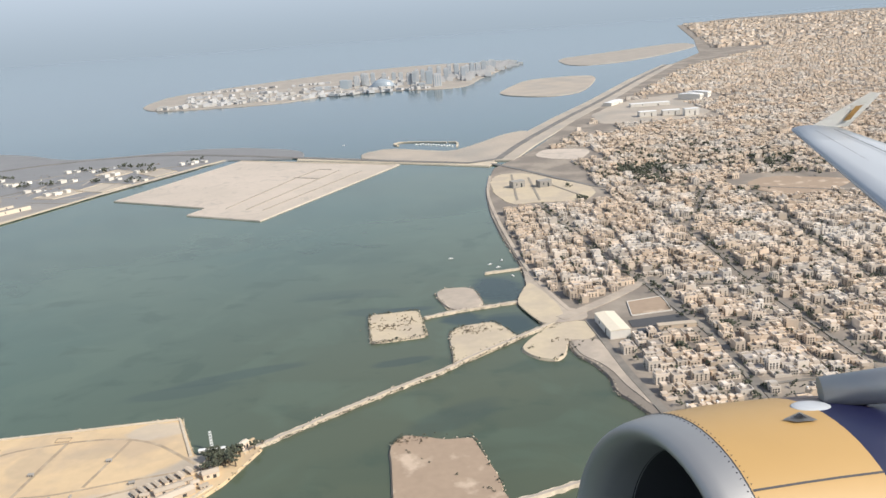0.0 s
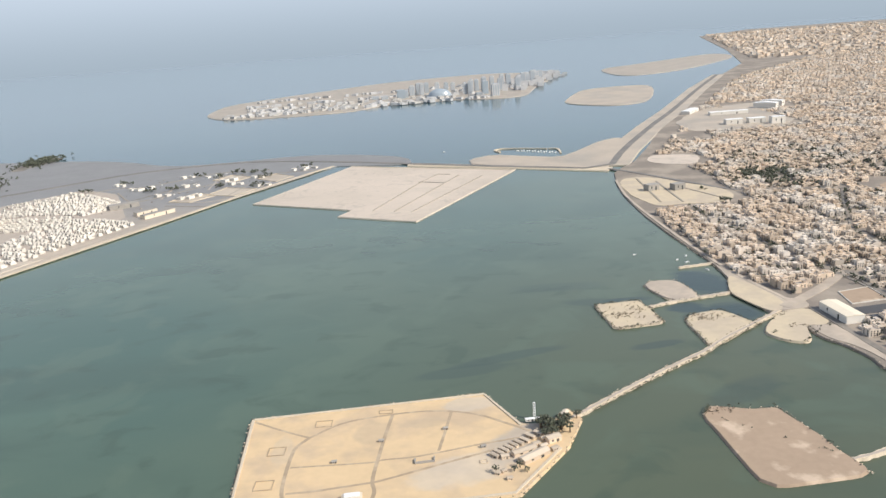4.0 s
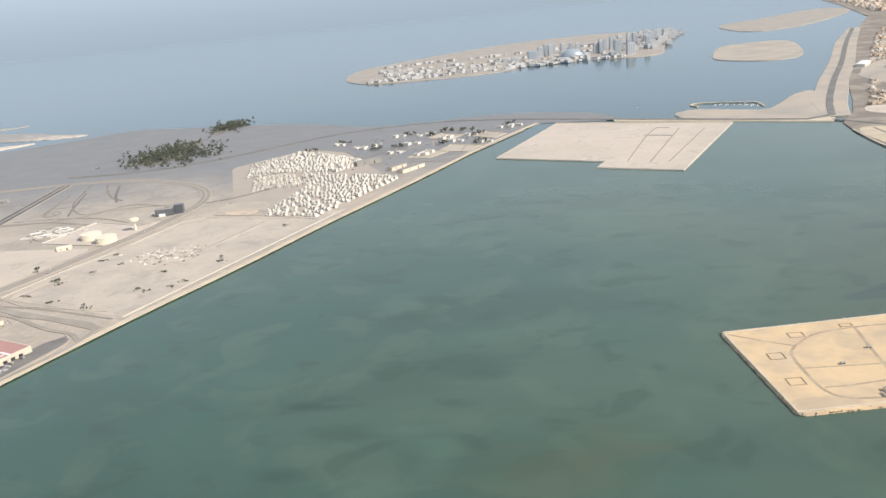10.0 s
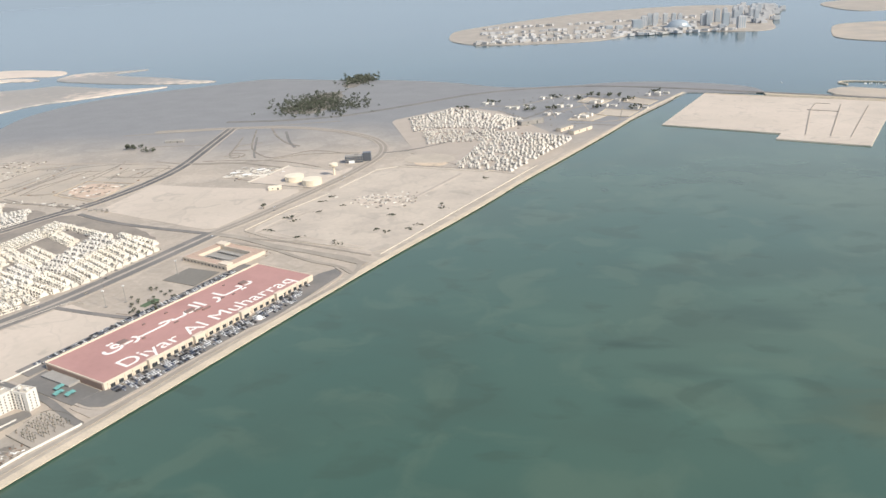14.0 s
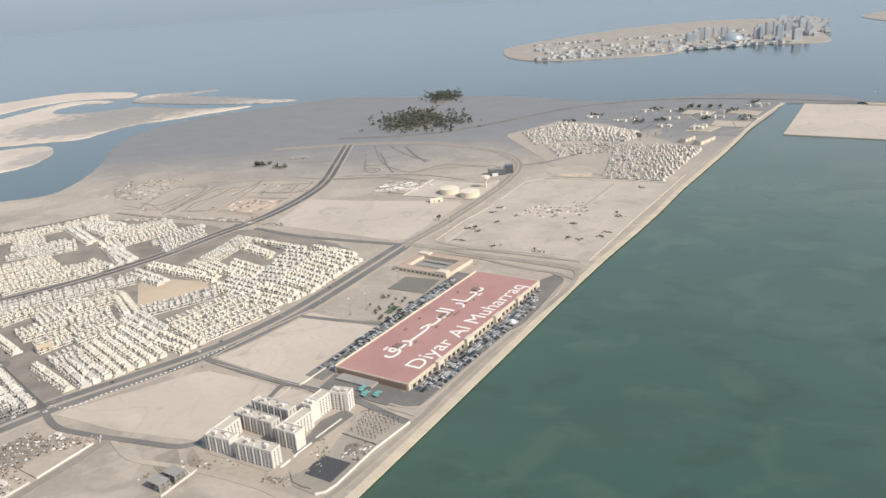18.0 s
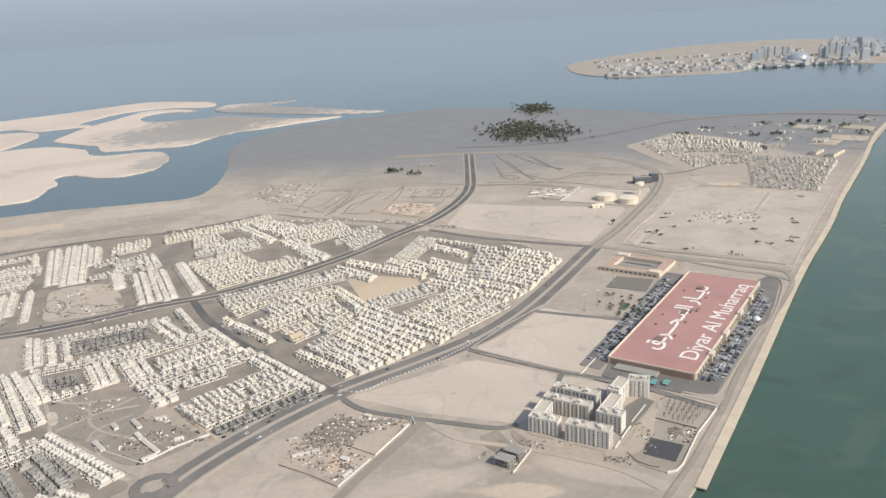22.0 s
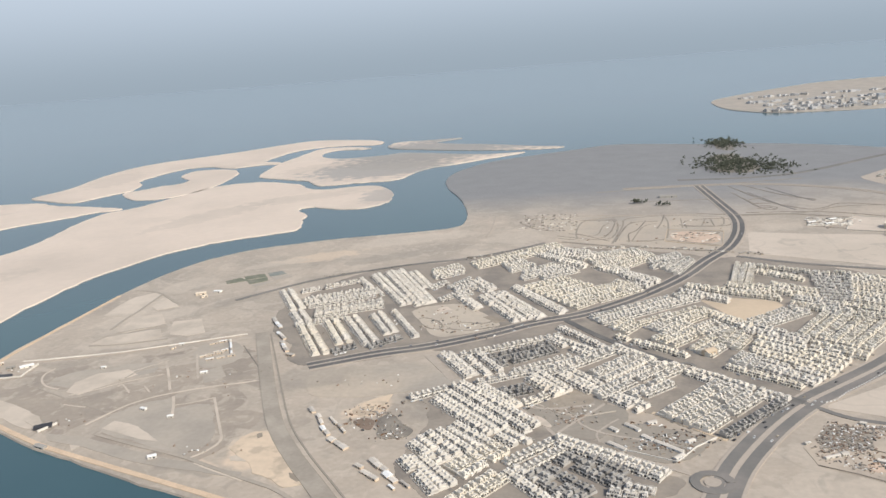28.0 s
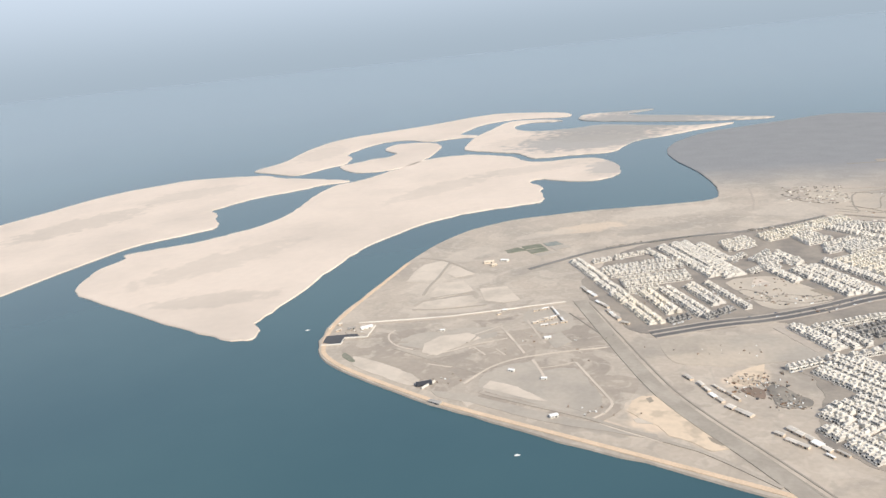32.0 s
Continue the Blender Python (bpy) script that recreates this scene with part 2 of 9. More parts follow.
PINK_SAND = surface("pinkish_sand", (0.58, 0.44, 0.335), 0.8, 0.14, 0.3, 0.06, (0.46, 0.36, 0.28), 0.08, bump=0.15)
ISLET_SAND = surface("islet_sand", (0.57, 0.475, 0.335), 0.75, 0.10, 0.3, 0.05, (0.48, 0.40, 0.30), 0.05, bump=0.15)
COMPOUND_SAND = surface("golden_compound_sand", (0.64, 0.475, 0.285), 0.8, 0.10, 0.25, 0.04, (0.53, 0.40, 0.265), 0.06, (0.46, 0.62), bump=0.15,
                        stains=[(-140, 232, 6, 12, 0, 0.5, (0.42, 0.33, 0.235)), (-120, 238, 8, 5, 0, 0.4, (0.44, 0.35, 0.25)), (-100, 250, 12, 6, 0, 0.6, (0.52, 0.46, 0.38)), (-105, 205, 22, 9, 15, 0.6, (0.52, 0.46, 0.38)), (-92, 212, 10, 10, 0, 0.6, (0.42, 0.37, 0.31)),
                                (-84, 226, 12, 5, 20, 0.7, (0.42, 0.37, 0.31)), (-170, 187, 14, 4, 0, 0.5, (0.42, 0.33, 0.235)), (-172, 226, 4, 12, 0, 0.4, (0.50, 0.42, 0.32))])
ISLAND_TRACK = surface("worn_sand_track", (0.37, 0.285, 0.195), 0.85, 0.2, 0.5, 0.15, (0.47, 0.37, 0.26), 0.2)
ROCK = surface("dark_wet_rock", (0.15, 0.13, 0.10), 0.85, 0.25, 1.5, 0.2, island=0.3)
RUST_SOIL = surface("rusty_goods", (0.27, 0.20, 0.15), 0.85, 0.2, 0.6, 0.1, island=0.35)
BROWN_SOIL = surface("brown_soil", (0.37, 0.275, 0.195), 0.85, 0.12, 0.4, 0.06, (0.55, 0.43, 0.32), 0.085, (0.56, 0.66))
TOWN_SOIL = surface("dusty_town_ground", (0.235, 0.20, 0.165), 0.85, 0.15, 0.3, 0.03, (0.33, 0.28, 0.225), 0.03)
WARM_STONE = surface("warm_shore_stone", (0.60, 0.455, 0.32), 0.85, 0.22, 1.2, 0.1)
RIPRAP = surface("pale_riprap", (0.58, 0.49, 0.37), 0.85, 0.25, 1.5, 0.1)
LANES = surface("estate_lanes", (0.295, 0.255, 0.21), 0.8, 0.18, 0.5, 0.06, (0.225, 0.197, 0.168), 0.05, bump=0.1)
ASPHALT = surface("faded_asphalt", (0.18, 0.17, 0.155), 0.75, 0.12, 0.5, 0.05, (0.22, 0.20, 0.18), 0.05, bump=0.1)
NEW_ASPHALT = surface("new_asphalt", (0.115, 0.11, 0.105), 0.75, 0.15, 0.5, 0.05, (0.16, 0.15, 0.135), 0.04, bump=0.1)
DARK_ASPHALT = surface("dark_asphalt", (0.075, 0.075, 0.078), 0.75, 0.15, 0.5, 0.05, bump=0.1)
TRACK_DARK = surface("dark_rutted_track", (0.235, 0.205, 0.17), 0.85, 0.2, 0.5, 0.1, (0.30, 0.265, 0.22), 0.1)
TRACK = surface("packed_earth_track", (0.30, 0.265, 0.22), 0.85, 0.15, 0.5, 0.08)
ROAD_DUST = surface("road_dust", (0.325, 0.285, 0.235), 0.85, 0.15, 0.5, 0.05, (0.37, 0.325, 0.27), 0.05)
ROAD_DUST_PALE = surface("pale_road_dust", (0.365, 0.32, 0.265), 0.85, 0.15, 0.5, 0.05, (0.40, 0.345, 0.285), 0.04)
VERGE = surface("paved_verge", (0.42, 0.36, 0.30), 0.8, 0.12, 0.5, 0.06)
WHITE_WALL = surface("white_render", (0.68, 0.64, 0.575), 0.75, 0.05, 0.8, 0.1, vary=0.10)
DUSTY_WALL = surface("dusty_boundary_wall", (0.57, 0.51, 0.43), 0.8, 0.12, 0.6, 0.1)
WHITE_WALLS = surface("white_render_rows", (0.66, 0.62, 0.56), 0.75, 0.07, 0.8, 0.1, (0.73, 0.675, 0.59), 0.016, (0.50, 0.66), island=0.15)
BARE_WALLS = surface("bare_block_walls", (0.30, 0.285, 0.265), 0.85, 0.12, 0.8, 0.1, (0.42, 0.40, 0.37), 0.12, island=0.25)
ROOF_DECK = surface("roof_screed", (0.45, 0.42, 0.38), 0.85, 0.16, 0.8, 0.2, vary=0.42)
CREAM_WALLS = surface("cream_render_rows", (0.73, 0.67, 0.57), 0.75, 0.05, 0.8, 0.1, (0.73, 0.69, 0.62), 0.05, (0.50, 0.66), island=0.12)
BARE_ROOFS = surface("bare_concrete_roofs", (0.27, 0.26, 0.245), 0.85, 0.14, 0.8, 0.2, island=0.3)
ROOF_DECKS = surface("roof_screed_rows", (0.47, 0.44, 0.395), 0.85, 0.16, 0.8, 0.2, island=0.42)
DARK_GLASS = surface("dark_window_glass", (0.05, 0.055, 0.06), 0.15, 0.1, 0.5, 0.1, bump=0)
DOOR_WOOD = surface("brown_door", (0.20, 0.12, 0.07), 0.5, 0.1, 3, 0.3)
BEIGE_WALL = surface("beige_render", (0.64, 0.515, 0.39), 0.8, 0.08, 0.6, 0.1, vary=0.22)
BEIGE_WALLS = surface("beige_render_town", (0.62, 0.50, 0.385), 0.8, 0.08, 0.6, 0.1, (0.64, 0.58, 0.51), 0.03, island=0.3)
TOWN_ROOFS = surface("dusty_roofs_town", (0.44, 0.38, 0.32), 0.85, 0.14, 0.6, 0.1, (0.34, 0.305, 0.27), 0.02, island=0.34)
TOWN_ROOF = surface("dusty_roof", (0.44, 0.38, 0.32), 0.85, 0.14, 0.6, 0.1, vary=0.25)
TOWN_STREET = surface("dusty_street", (0.20, 0.18, 0.155), 0.8, 0.2, 0.4, 0.08, (0.28, 0.245, 0.205), 0.06)
TOWN_SAND = surface("trampled_town_sand", (0.47, 0.395, 0.315), 0.8, 0.16, 0.3, 0.06, (0.39, 0.33, 0.27), 0.05)
LEAVES = surface("dusty_leaves", (0.064, 0.071, 0.046), 0.8, 0.3, 1.5, 0.3, island=0.3)
DRY_BUSH = surface("dry_brown_bush", (0.15, 0.115, 0.075), 0.9, 0.3, 1.5, 0.3, island=0.3)
BARK = surface("bark", (0.16, 0.12, 0.08), 0.9, 0.2, 3, 0.5)
PINK_ROOF = surface("rose_roof_membrane", (0.45, 0.25, 0.22), 0.7, 0.07, 0.4, 0.05, (0.40, 0.22, 0.195), 0.045, (0.44, 0.66), bump=0.1)
SIGN_WHITE = surface("white_roof_lettering", (0.85, 0.80, 0.74), 0.7, 0.03, 0.8, 0.2, bump=0)
METAL_WHITE = surface("white_sheet_metal", (0.80, 0.79, 0.76), 0.45, 0.05, 0.5, 0.2, vary=0.08)
GREY_CONCRETE = surface("grey_concrete", (0.33, 0.31, 0.28), 0.85, 0.15, 0.8, 0.15, vary=0.1)
BLACK_CLAD = surface("black_cladding", (0.05, 0.05, 0.055), 0.5, 0.1, 0.5, 0.2)
GREEN_FIELD = surface("green_turf", (0.10, 0.14, 0.08), 0.9, 0.15, 0.4, 0.1)
GREEN_BED = surface("muted_green_bed", (0.17, 0.18, 0.13), 0.9, 0.15, 0.4, 0.1, (0.24, 0.225, 0.18), 0.1)
SILT_GREEN = surface("grey_green_bed", (0.22, 0.235, 0.215), 0.9, 0.15, 0.4, 0.1, (0.29, 0.285, 0.245), 0.1)
DITCH = surface("dark_ditch_soil", (0.19, 0.17, 0.145), 0.9, 0.2, 0.5, 0.1, (0.27, 0.24, 0.2), 0.08)
STORE_ROOF = surface("dusty_store_roof", (0.56, 0.51, 0.445), 0.7, 0.10, 0.6, 0.15, vary=0.28)
TANK = surface("cream_tank_steel", (0.78, 0.69, 0.54), 0.6, 0.06, 0.5, 0.1)
RUBBER = surface("tyre_rubber", (0.03, 0.03, 0.03), 0.8, 0.1, 3, 0.5)


BASINS = [(27, 372, 15, 24, 5, 0.85), (22, 324, 23, 15, 20, 0.85), (7, 337, 10, 8, 10, 0.80), (-18, 354, 16, 4, 0, 0.50), (-19, 295, 15, 4, 12, 0.45), (-26, 352, 26, 7, -10, 0.30), (-85, 294, 30, 5, 15, 0.35), (0, 246, 22, 9, 30, 0.30), (-105, 282, 26, 6, 10, 0.30), (-50, 381, 30, 8, 0, 0.20)]


DRIFTS = [(-270.2, 156.3, 42, 27, -6, 0.56, (0.086, 0.104, 0.066)), (-251.2, 178.4, 29, 23, -7, 0.42, (0.086, 0.104, 0.066)), (-307.0, 172.4, 11, 20, -6, 0.59, (0.086, 0.142, 0.105)),
          (-336.1, 315.5, 14, 16, -12, 0.51, (0.086, 0.142, 0.105)), (-395.1, 244.3, 20, 13, -9, 0.34, (0.086, 0.142, 0.105)), (-284.4, 266.5, 22, 12, -10, 0.34, (0.086, 0.142, 0.105)),
          (-362.0, 212.0, 21, 5, -8, 0.68, (0.036, 0.064, 0.05)), (-292.5, 238.7, 28, 16, -9, 0.42, (0.036, 0.064, 0.05)), (-341.5, 190.0, 21, 9, -7, 0.42, (0.036, 0.064, 0.05)),
          (-365.1, 163.6, 15, 8, -7, 0.51, (0.036, 0.064, 0.05)), (-320.2, 189.2, 24, 5, -7, 0.51, (0.086, 0.142, 0.105)), (-332.4, 153.6, 21, 8, -6, 0.42, (0.086, 0.142, 0.105))]


def sea_material():
    """Shallow green lagoon water that turns to blue open sea, with dark weed patches, pale shoals and fine waves."""
    m = bpy.data.materials.new("sea_water")
    m.use_nodes = True
    n, l = m.node_tree.nodes, m.node_tree.links
    b = n["Principled BSDF"]
    b.inputs["Roughness"].default_value, b.inputs["IOR"].default_value = 0.12, 1.33
    place, split = n.new("ShaderNodeNewGeometry"), n.new("ShaderNodeSeparateXYZ")
    l.new(place.outputs["Position"], split.inputs[0])

    def cloud(scale, detail, warp=0.0, stretch=(1, 1, 1)):
        p = n.new("ShaderNodeMapping")
        p.inputs["Scale"].default_value, p.inputs["Rotation"].default_value = stretch, (0, 0, 0.5)
        l.new(place.outputs["Position"], p.inputs["Vector"])
        t = n.new("ShaderNodeTexNoise")
        t.inputs["Scale"].default_value, t.inputs["Detail"].default_value, t.inputs["Distortion"].default_value = scale, detail, warp
        l.new(p.outputs[0], t.inputs["Vector"])
        return t.outputs[0]

    def between(a, low, high):
        r = n.new("ShaderNodeMapRange")
        r.interpolation_type = "SMOOTHSTEP"
        r.inputs[1].default_value, r.inputs[2].default_value = low, high
        l.new(a, r.inputs[0])
        return r.outputs[0]

    def blend(fac, a, c):
        x = n.new("ShaderNodeMix")
        x.data_type = "RGBA"
        for socket, v in ((0, fac), (6, a), (7, c)):
            if isinstance(v, tuple):
                x.inputs[socket].default_value = (*v, 1)
            else:
                l.new(v, x.inputs[socket])
        return x.outputs[2]

    def times(a, c):
        x = n.new("ShaderNodeMath")
        x.operation = "MULTIPLY"
        l.new(a, x.inputs[0])
        if isinstance(c, float):
            x.inputs[1].default_value = c
        else:
            l.new(c, x.inputs[1])
        return x.outputs[0]

    # open sea lies north of the causeway and west of the reclaimed land
    depth_n = between(split.outputs[1], 650.0, 900.0)
    depth_w = between(split.outputs[0], -680.0, -860.0)
    both = n.new("ShaderNodeMath")
    both.operation = "MAXIMUM"
    l.new(depth_n, both.inputs[0])
    l.new(depth_w, both.inputs[1])
    green = blend(between(cloud(0.006, 5.0), 0.35, 0.7), (0.066, 0.114, 0.090), (0.094, 0.135, 0.098))
    olive_x, olive_y = between(split.outputs[0], -240.0, 0.0), between(split.outputs[1], 560.0, 260.0)
    green = blend(times(times(olive_x, olive_y), 0.95), green, (0.092, 0.107, 0.068))
    deep_x = between(split.outputs[0], -120.0, -430.0)
    green = blend(times(deep_x, 0.6), green, (0.042, 0.094, 0.073))
    weed = times(between(cloud(0.013, 10.0, 0.4, (0.6, 1.3, 1)), 0.47, 0.66), 0.32)
    green = blend(weed, green, (0.050, 0.078, 0.058))
    shoal = times(between(cloud(0.030, 10.0, 0.5), 0.50, 0.64), 0.30)
    green = blend(shoal, green, (0.108, 0.150, 0.106))
    tufts = times(between(cloud(0.045, 9.0, 0.5, (0.8, 1.1, 1)), 0.54, 0.68), 0.40)
    green = blend(tufts, green, (0.045, 0.072, 0.052))
    for x, y, rx, ry, turn, dark, tone, ragged in [(*k, (0.028, 0.050, 0.055), 0.7) for k in BASINS] + [(*k, 2.6) for k in DRIFTS]:    # dredged basins, drifts of weed, brown and pale beds
        spot, far = n.new("ShaderNodeMapping"), n.new("ShaderNodeVectorMath")
        spot.vector_type, far.operation = "TEXTURE", "LENGTH"
        spot.inputs["Location"].default_value, spot.inputs["Rotation"].default_value, spot.inputs["Scale"].default_value = (x, y, 0), (0, 0, radians(turn)), (rx, ry, 1000)
        l.new(place.outputs["Position"], spot.inputs["Vector"])
        l.new(spot.outputs[0], far.inputs[0])
        wander = n.new("ShaderNodeMath")
        wander.operation, wander.inputs[1].default_value = "MULTIPLY_ADD", ragged
        l.new(cloud(0.08 if ragged < 1 else 0.045, 8.0, 0.5, (0.5, 1.6, 1)), wander.inputs[0])
        l.new(far.outputs["Value"], wander.inputs[2])
        green = blend(times(between(wander.outputs[0], 1.45 if ragged < 1 else 2.45, 0.95 if ragged < 1 else 1.35), dark), green, tone)
    blue = blend(between(cloud(0.004, 5.0), 0.3, 0.7), (0.038, 0.086, 0.106), (0.050, 0.104, 0.120))
    l.new(blend(both.outputs[0], green, blue), b.inputs["Base Color"])
    relief = n.new("ShaderNodeBump")
    relief.inputs["Strength"].default_value, relief.inputs["Distance"].default_value = 0.06, 0.3
    l.new(cloud(0.25, 8.0, 0.4, (0.6, 1.3, 1)), relief.inputs["Height"])
    l.new(relief.outputs[0], b.inputs["Normal"])
    return m


SEA = sea_material()

# ---- building helpers ----
from mathutils.geometry import tessellate_polygon


def mesh_of(name, bm, material):
    me = bpy.data.meshes.new(name)
    bm.normal_update()
    bm.to_mesh(me)
    bm.free()
    for m in material if isinstance(material, (list, tuple)) else (material,):
        me.materials.append(m)
    return me


def part(name, bm, material, parent, label=""):
    """One mesh object from a bmesh, under a thing or a part."""
    ob = new(name, mesh_of(name, bm, material))
    ob.parent = parent
    return tagged(ob, label)


def box(bm, cx, cy, z0, sx, sy, sz, turn=0.0, bevel=0.0):
    """A box on the height z0, turned about the vertical, into bm."""
    made = bmesh.ops.create_cube(bm, size=1.0, matrix=Matrix.Translation((cx, cy, z0 + sz / 2)) @ Matrix.Rotation(turn, 4, "Z") @ Matrix.Diagonal((sx, sy, sz, 1)))
    if bevel:
        edges = list({e for v in made["verts"] for e in v.link_edges})
        bmesh.ops.bevel(bm, geom=edges, offset=bevel, segments=1, affect="EDGES")
    return bm


def boxed(*args, **more):
    return box(bmesh.new(), *args, **more)


def smoothed(points, rounds=2, closed=True, cut=0.22):
    """Corner cutting: rounds off a plan line."""
    pts = [Vector(p) for p in points]
    for _ in range(rounds):
        n, out = len(pts), []
        for i in range(n if closed else n - 1):
            a, c = pts[i], pts[(i + 1) % n]
            out += [a.lerp(c, cut), a.lerp(c, 1 - cut)]
        pts = out if closed else [pts[0], *out, pts[-1]]
    return pts


def slab(name, outline, material, label, category="ground", rounds=2, shore=2.5, top=0.0, deep=-4.0, wobble=0.0, cut=0.22):
    """Land that rises out of the water: a flat top and a sloping shore."""
    pts = smoothed(outline, rounds, True, cut) if rounds else [Vector(p) for p in outline]
    if wobble:
        pts = [p + Vector((noise.noise((p.x * 0.11, p.y * 0.11, 3)), noise.noise((p.x * 0.11, p.y * 0.11, 9)))) * wobble for p in pts]
    area = sum(a.x * c.y - c.x * a.y for a, c in zip(pts, pts[1:] + pts[:1]))
    if area < 0:
        pts.reverse()
    bm = bmesh.new()
    upper, lower = [], []
    for i, p in enumerate(pts):
        way = (pts[(i + 1) % len(pts)] - pts[i - 1]).normalized()
        out = Vector((way.y, -way.x)) * shore
        upper.append(bm.verts.new((p.x, p.y, top)))
        lower.append(bm.verts.new((p.x + out.x, p.y + out.y, deep)))
    for tri in tessellate_polygon([[Vector((p.x, p.y, 0)) for p in pts]]):
        face = bm.faces.new([upper[k] for k in tri])
        face.normal_update()
        if face.normal.z < 0:
            face.normal_flip()
    for i in range(len(pts)):
        j = (i + 1) % len(pts)
        bm.faces.new((lower[i], lower[j], upper[j], upper[i]))
    ob = new(name, mesh_of(name, bm, material))
    return tagged(ob, label, category, kind="structure")


def line_of(points, rounds=2):
    return smoothed(points, rounds, closed=False) if rounds and len(points) > 2 else [Vector(p) for p in points]


def ribbon_mesh(bm, points, width, z=0.05, thick=0.25, shift=0.0, rounds=2):
    """A flat strip along a plan line, with its own small thickness; shift moves it sideways."""
    pts = line_of(points, rounds)
    rows = []
    for i, p in enumerate(pts):
        a, c = pts[max(i - 1, 0)], pts[min(i + 1, len(pts) - 1)]
        way = (c - a).normalized()
        side = Vector((-way.y, way.x))
        row = []
        for s, h in ((shift - width / 2, z - thick), (shift - width / 2, z), (shift + width / 2, z), (shift + width / 2, z - thick)):
            q = p + side * s
            row.append(bm.verts.new((q.x, q.y, h)))
        rows.append(row)
    for r, s in zip(rows, rows[1:]):
        for k in range(3):
            bm.faces.new((r[k], s[k], s[k + 1], r[k + 1]))
    bm.faces.new(rows[0])
    bm.faces.new(rows[-1][::-1])
    bmesh.ops.recalc_face_normals(bm, faces=bm.faces)
    return bm


LAYER = [0]


def road(name, points, width, material, label, z=None, median=0.0, rounds=2, thick=0.5):
    """A road as one strip, or as two carriageways on a paved verge."""
    LAYER[0] += 1
    if material is ISLAND_TRACK:
        z, thick = 0.02 + 0.0006 * LAYER[0], 0.1
    z = z if z is not None else (0.16 + 0.0004 * LAYER[0] if name == "track" else 0.30 + 0.0012 * LAYER[0])
    if not median:
        ob = new(name, mesh_of(name, ribbon_mesh(bmesh.new(), points, width, z, thick, 0, rounds), material))
        return tagged(ob, label, "road", kind="structure")
    ob = new(name, mesh_of(name, ribbon_mesh(bmesh.new(), points, 2 * width + median + 3.0, z - 0.04, 0.5, 0, rounds), VERGE))
    tagged(ob, label, "road", kind="structure")
    for side in (-1, 1):
        part("carriageway", ribbon_mesh(bmesh.new(), points, width, z, 0.4, side * (width + median) / 2, rounds), material, ob, "faded grey asphalt carriageway")
    return ob


class Soup:
    """Gathers many small pieces into one mesh."""

    def __init__(self):
        self.verts, self.faces, self.slots = [], [], []

    def quads(self, verts, faces, slot):
        k = len(self.verts)
        self.verts += verts
        self.faces += [tuple(k + i for i in f) for f in faces]
        self.slots += [slot] * len(faces)

    def box(self, cx, cy, z, sx, sy, sz, c=1.0, s=0.0, slot=0, bottom=False):
        v = []
        for h in (z, z + sz):
            for x, y in ((-sx / 2, -sy / 2), (sx / 2, -sy / 2), (sx / 2, sy / 2), (-sx / 2, sy / 2)):
                v.append((cx + c * x - s * y, cy + s * x + c * y, h))
        f = [(0, 1, 5, 4), (1, 2, 6, 5), (2, 3, 7, 6), (3, 0, 4, 7), (4, 5, 6, 7)]
        self.quads(v, f + ([(3, 2, 1, 0)] if bottom else []), slot)

    def shell(self, cx, cy, z, sx, sy, sz, c, s, wall, roof, rim=0.25, drop=0.4):
        """A flat-roofed block with a parapet round a sunk roof."""
        v = []
        for h, k in ((z, 0), (z + sz, 0), (z + sz, rim), (z + sz - drop, rim)):
            for x, y in ((-1, -1), (1, -1), (1, 1), (-1, 1)):
                a, e = x * (sx / 2 - k), y * (sy / 2 - k)
                v.append((cx + c * a - s * e, cy + s * a + c * e, h))
        f = []
        for r in (0, 4, 8):
            f += [(r + i, r + (i + 1) % 4, r + 4 + (i + 1) % 4, r + 4 + i) for i in range(4)]
        self.quads(v, f, wall)
        self.quads(v[12:16], [(0, 1, 2, 3)], roof)

    def clump(self, x, y, z, r, slot=0, rnd=random):
        """A ragged tuft: a jittered octahedron."""
        v = [(x + dx * r * rnd.uniform(0.6, 1.25), y + dy * r * rnd.uniform(0.6, 1.25), z + dz * r * rnd.uniform(0.6, 1.1))
             for dx, dy, dz in ((1, 0, 0), (0, 1, 0), (-1, 0, 0), (0, -1, 0), (0, 0, 1), (0, 0, -0.7))]
        self.quads(v, [(0, 1, 4), (1, 2, 4), (2, 3, 4), (3, 0, 4), (1, 0, 5), (2, 1, 5), (3, 2, 5), (0, 3, 5)], slot)

    def build(self, name, materials, label, category, parent=None):
        me = bpy.data.meshes.new(name)
        me.from_pydata(self.verts, [], self.faces)
        for m in materials:
            me.materials.append(m)
        me.polygons.foreach_set("material_index", self.slots)
        me.update()
        ob = new(name, me)
        ob.parent = parent
        return tagged(ob, label, "" if parent else category, kind="stuff")


# ---- water and land ----
water = new("water", mesh_of("water", bmesh.new(), SEA))
bm = bmesh.new()
bmesh.ops.create_grid(bm, x_segments=40, y_segments=40, size=9000, matrix=Matrix.Translation((-300, 3000, -0.9)))
bm.to_mesh(water.data)
bm.free()
tagged(water, "calm green shallow lagoon turning to blue open sea", "sea", kind="structure")

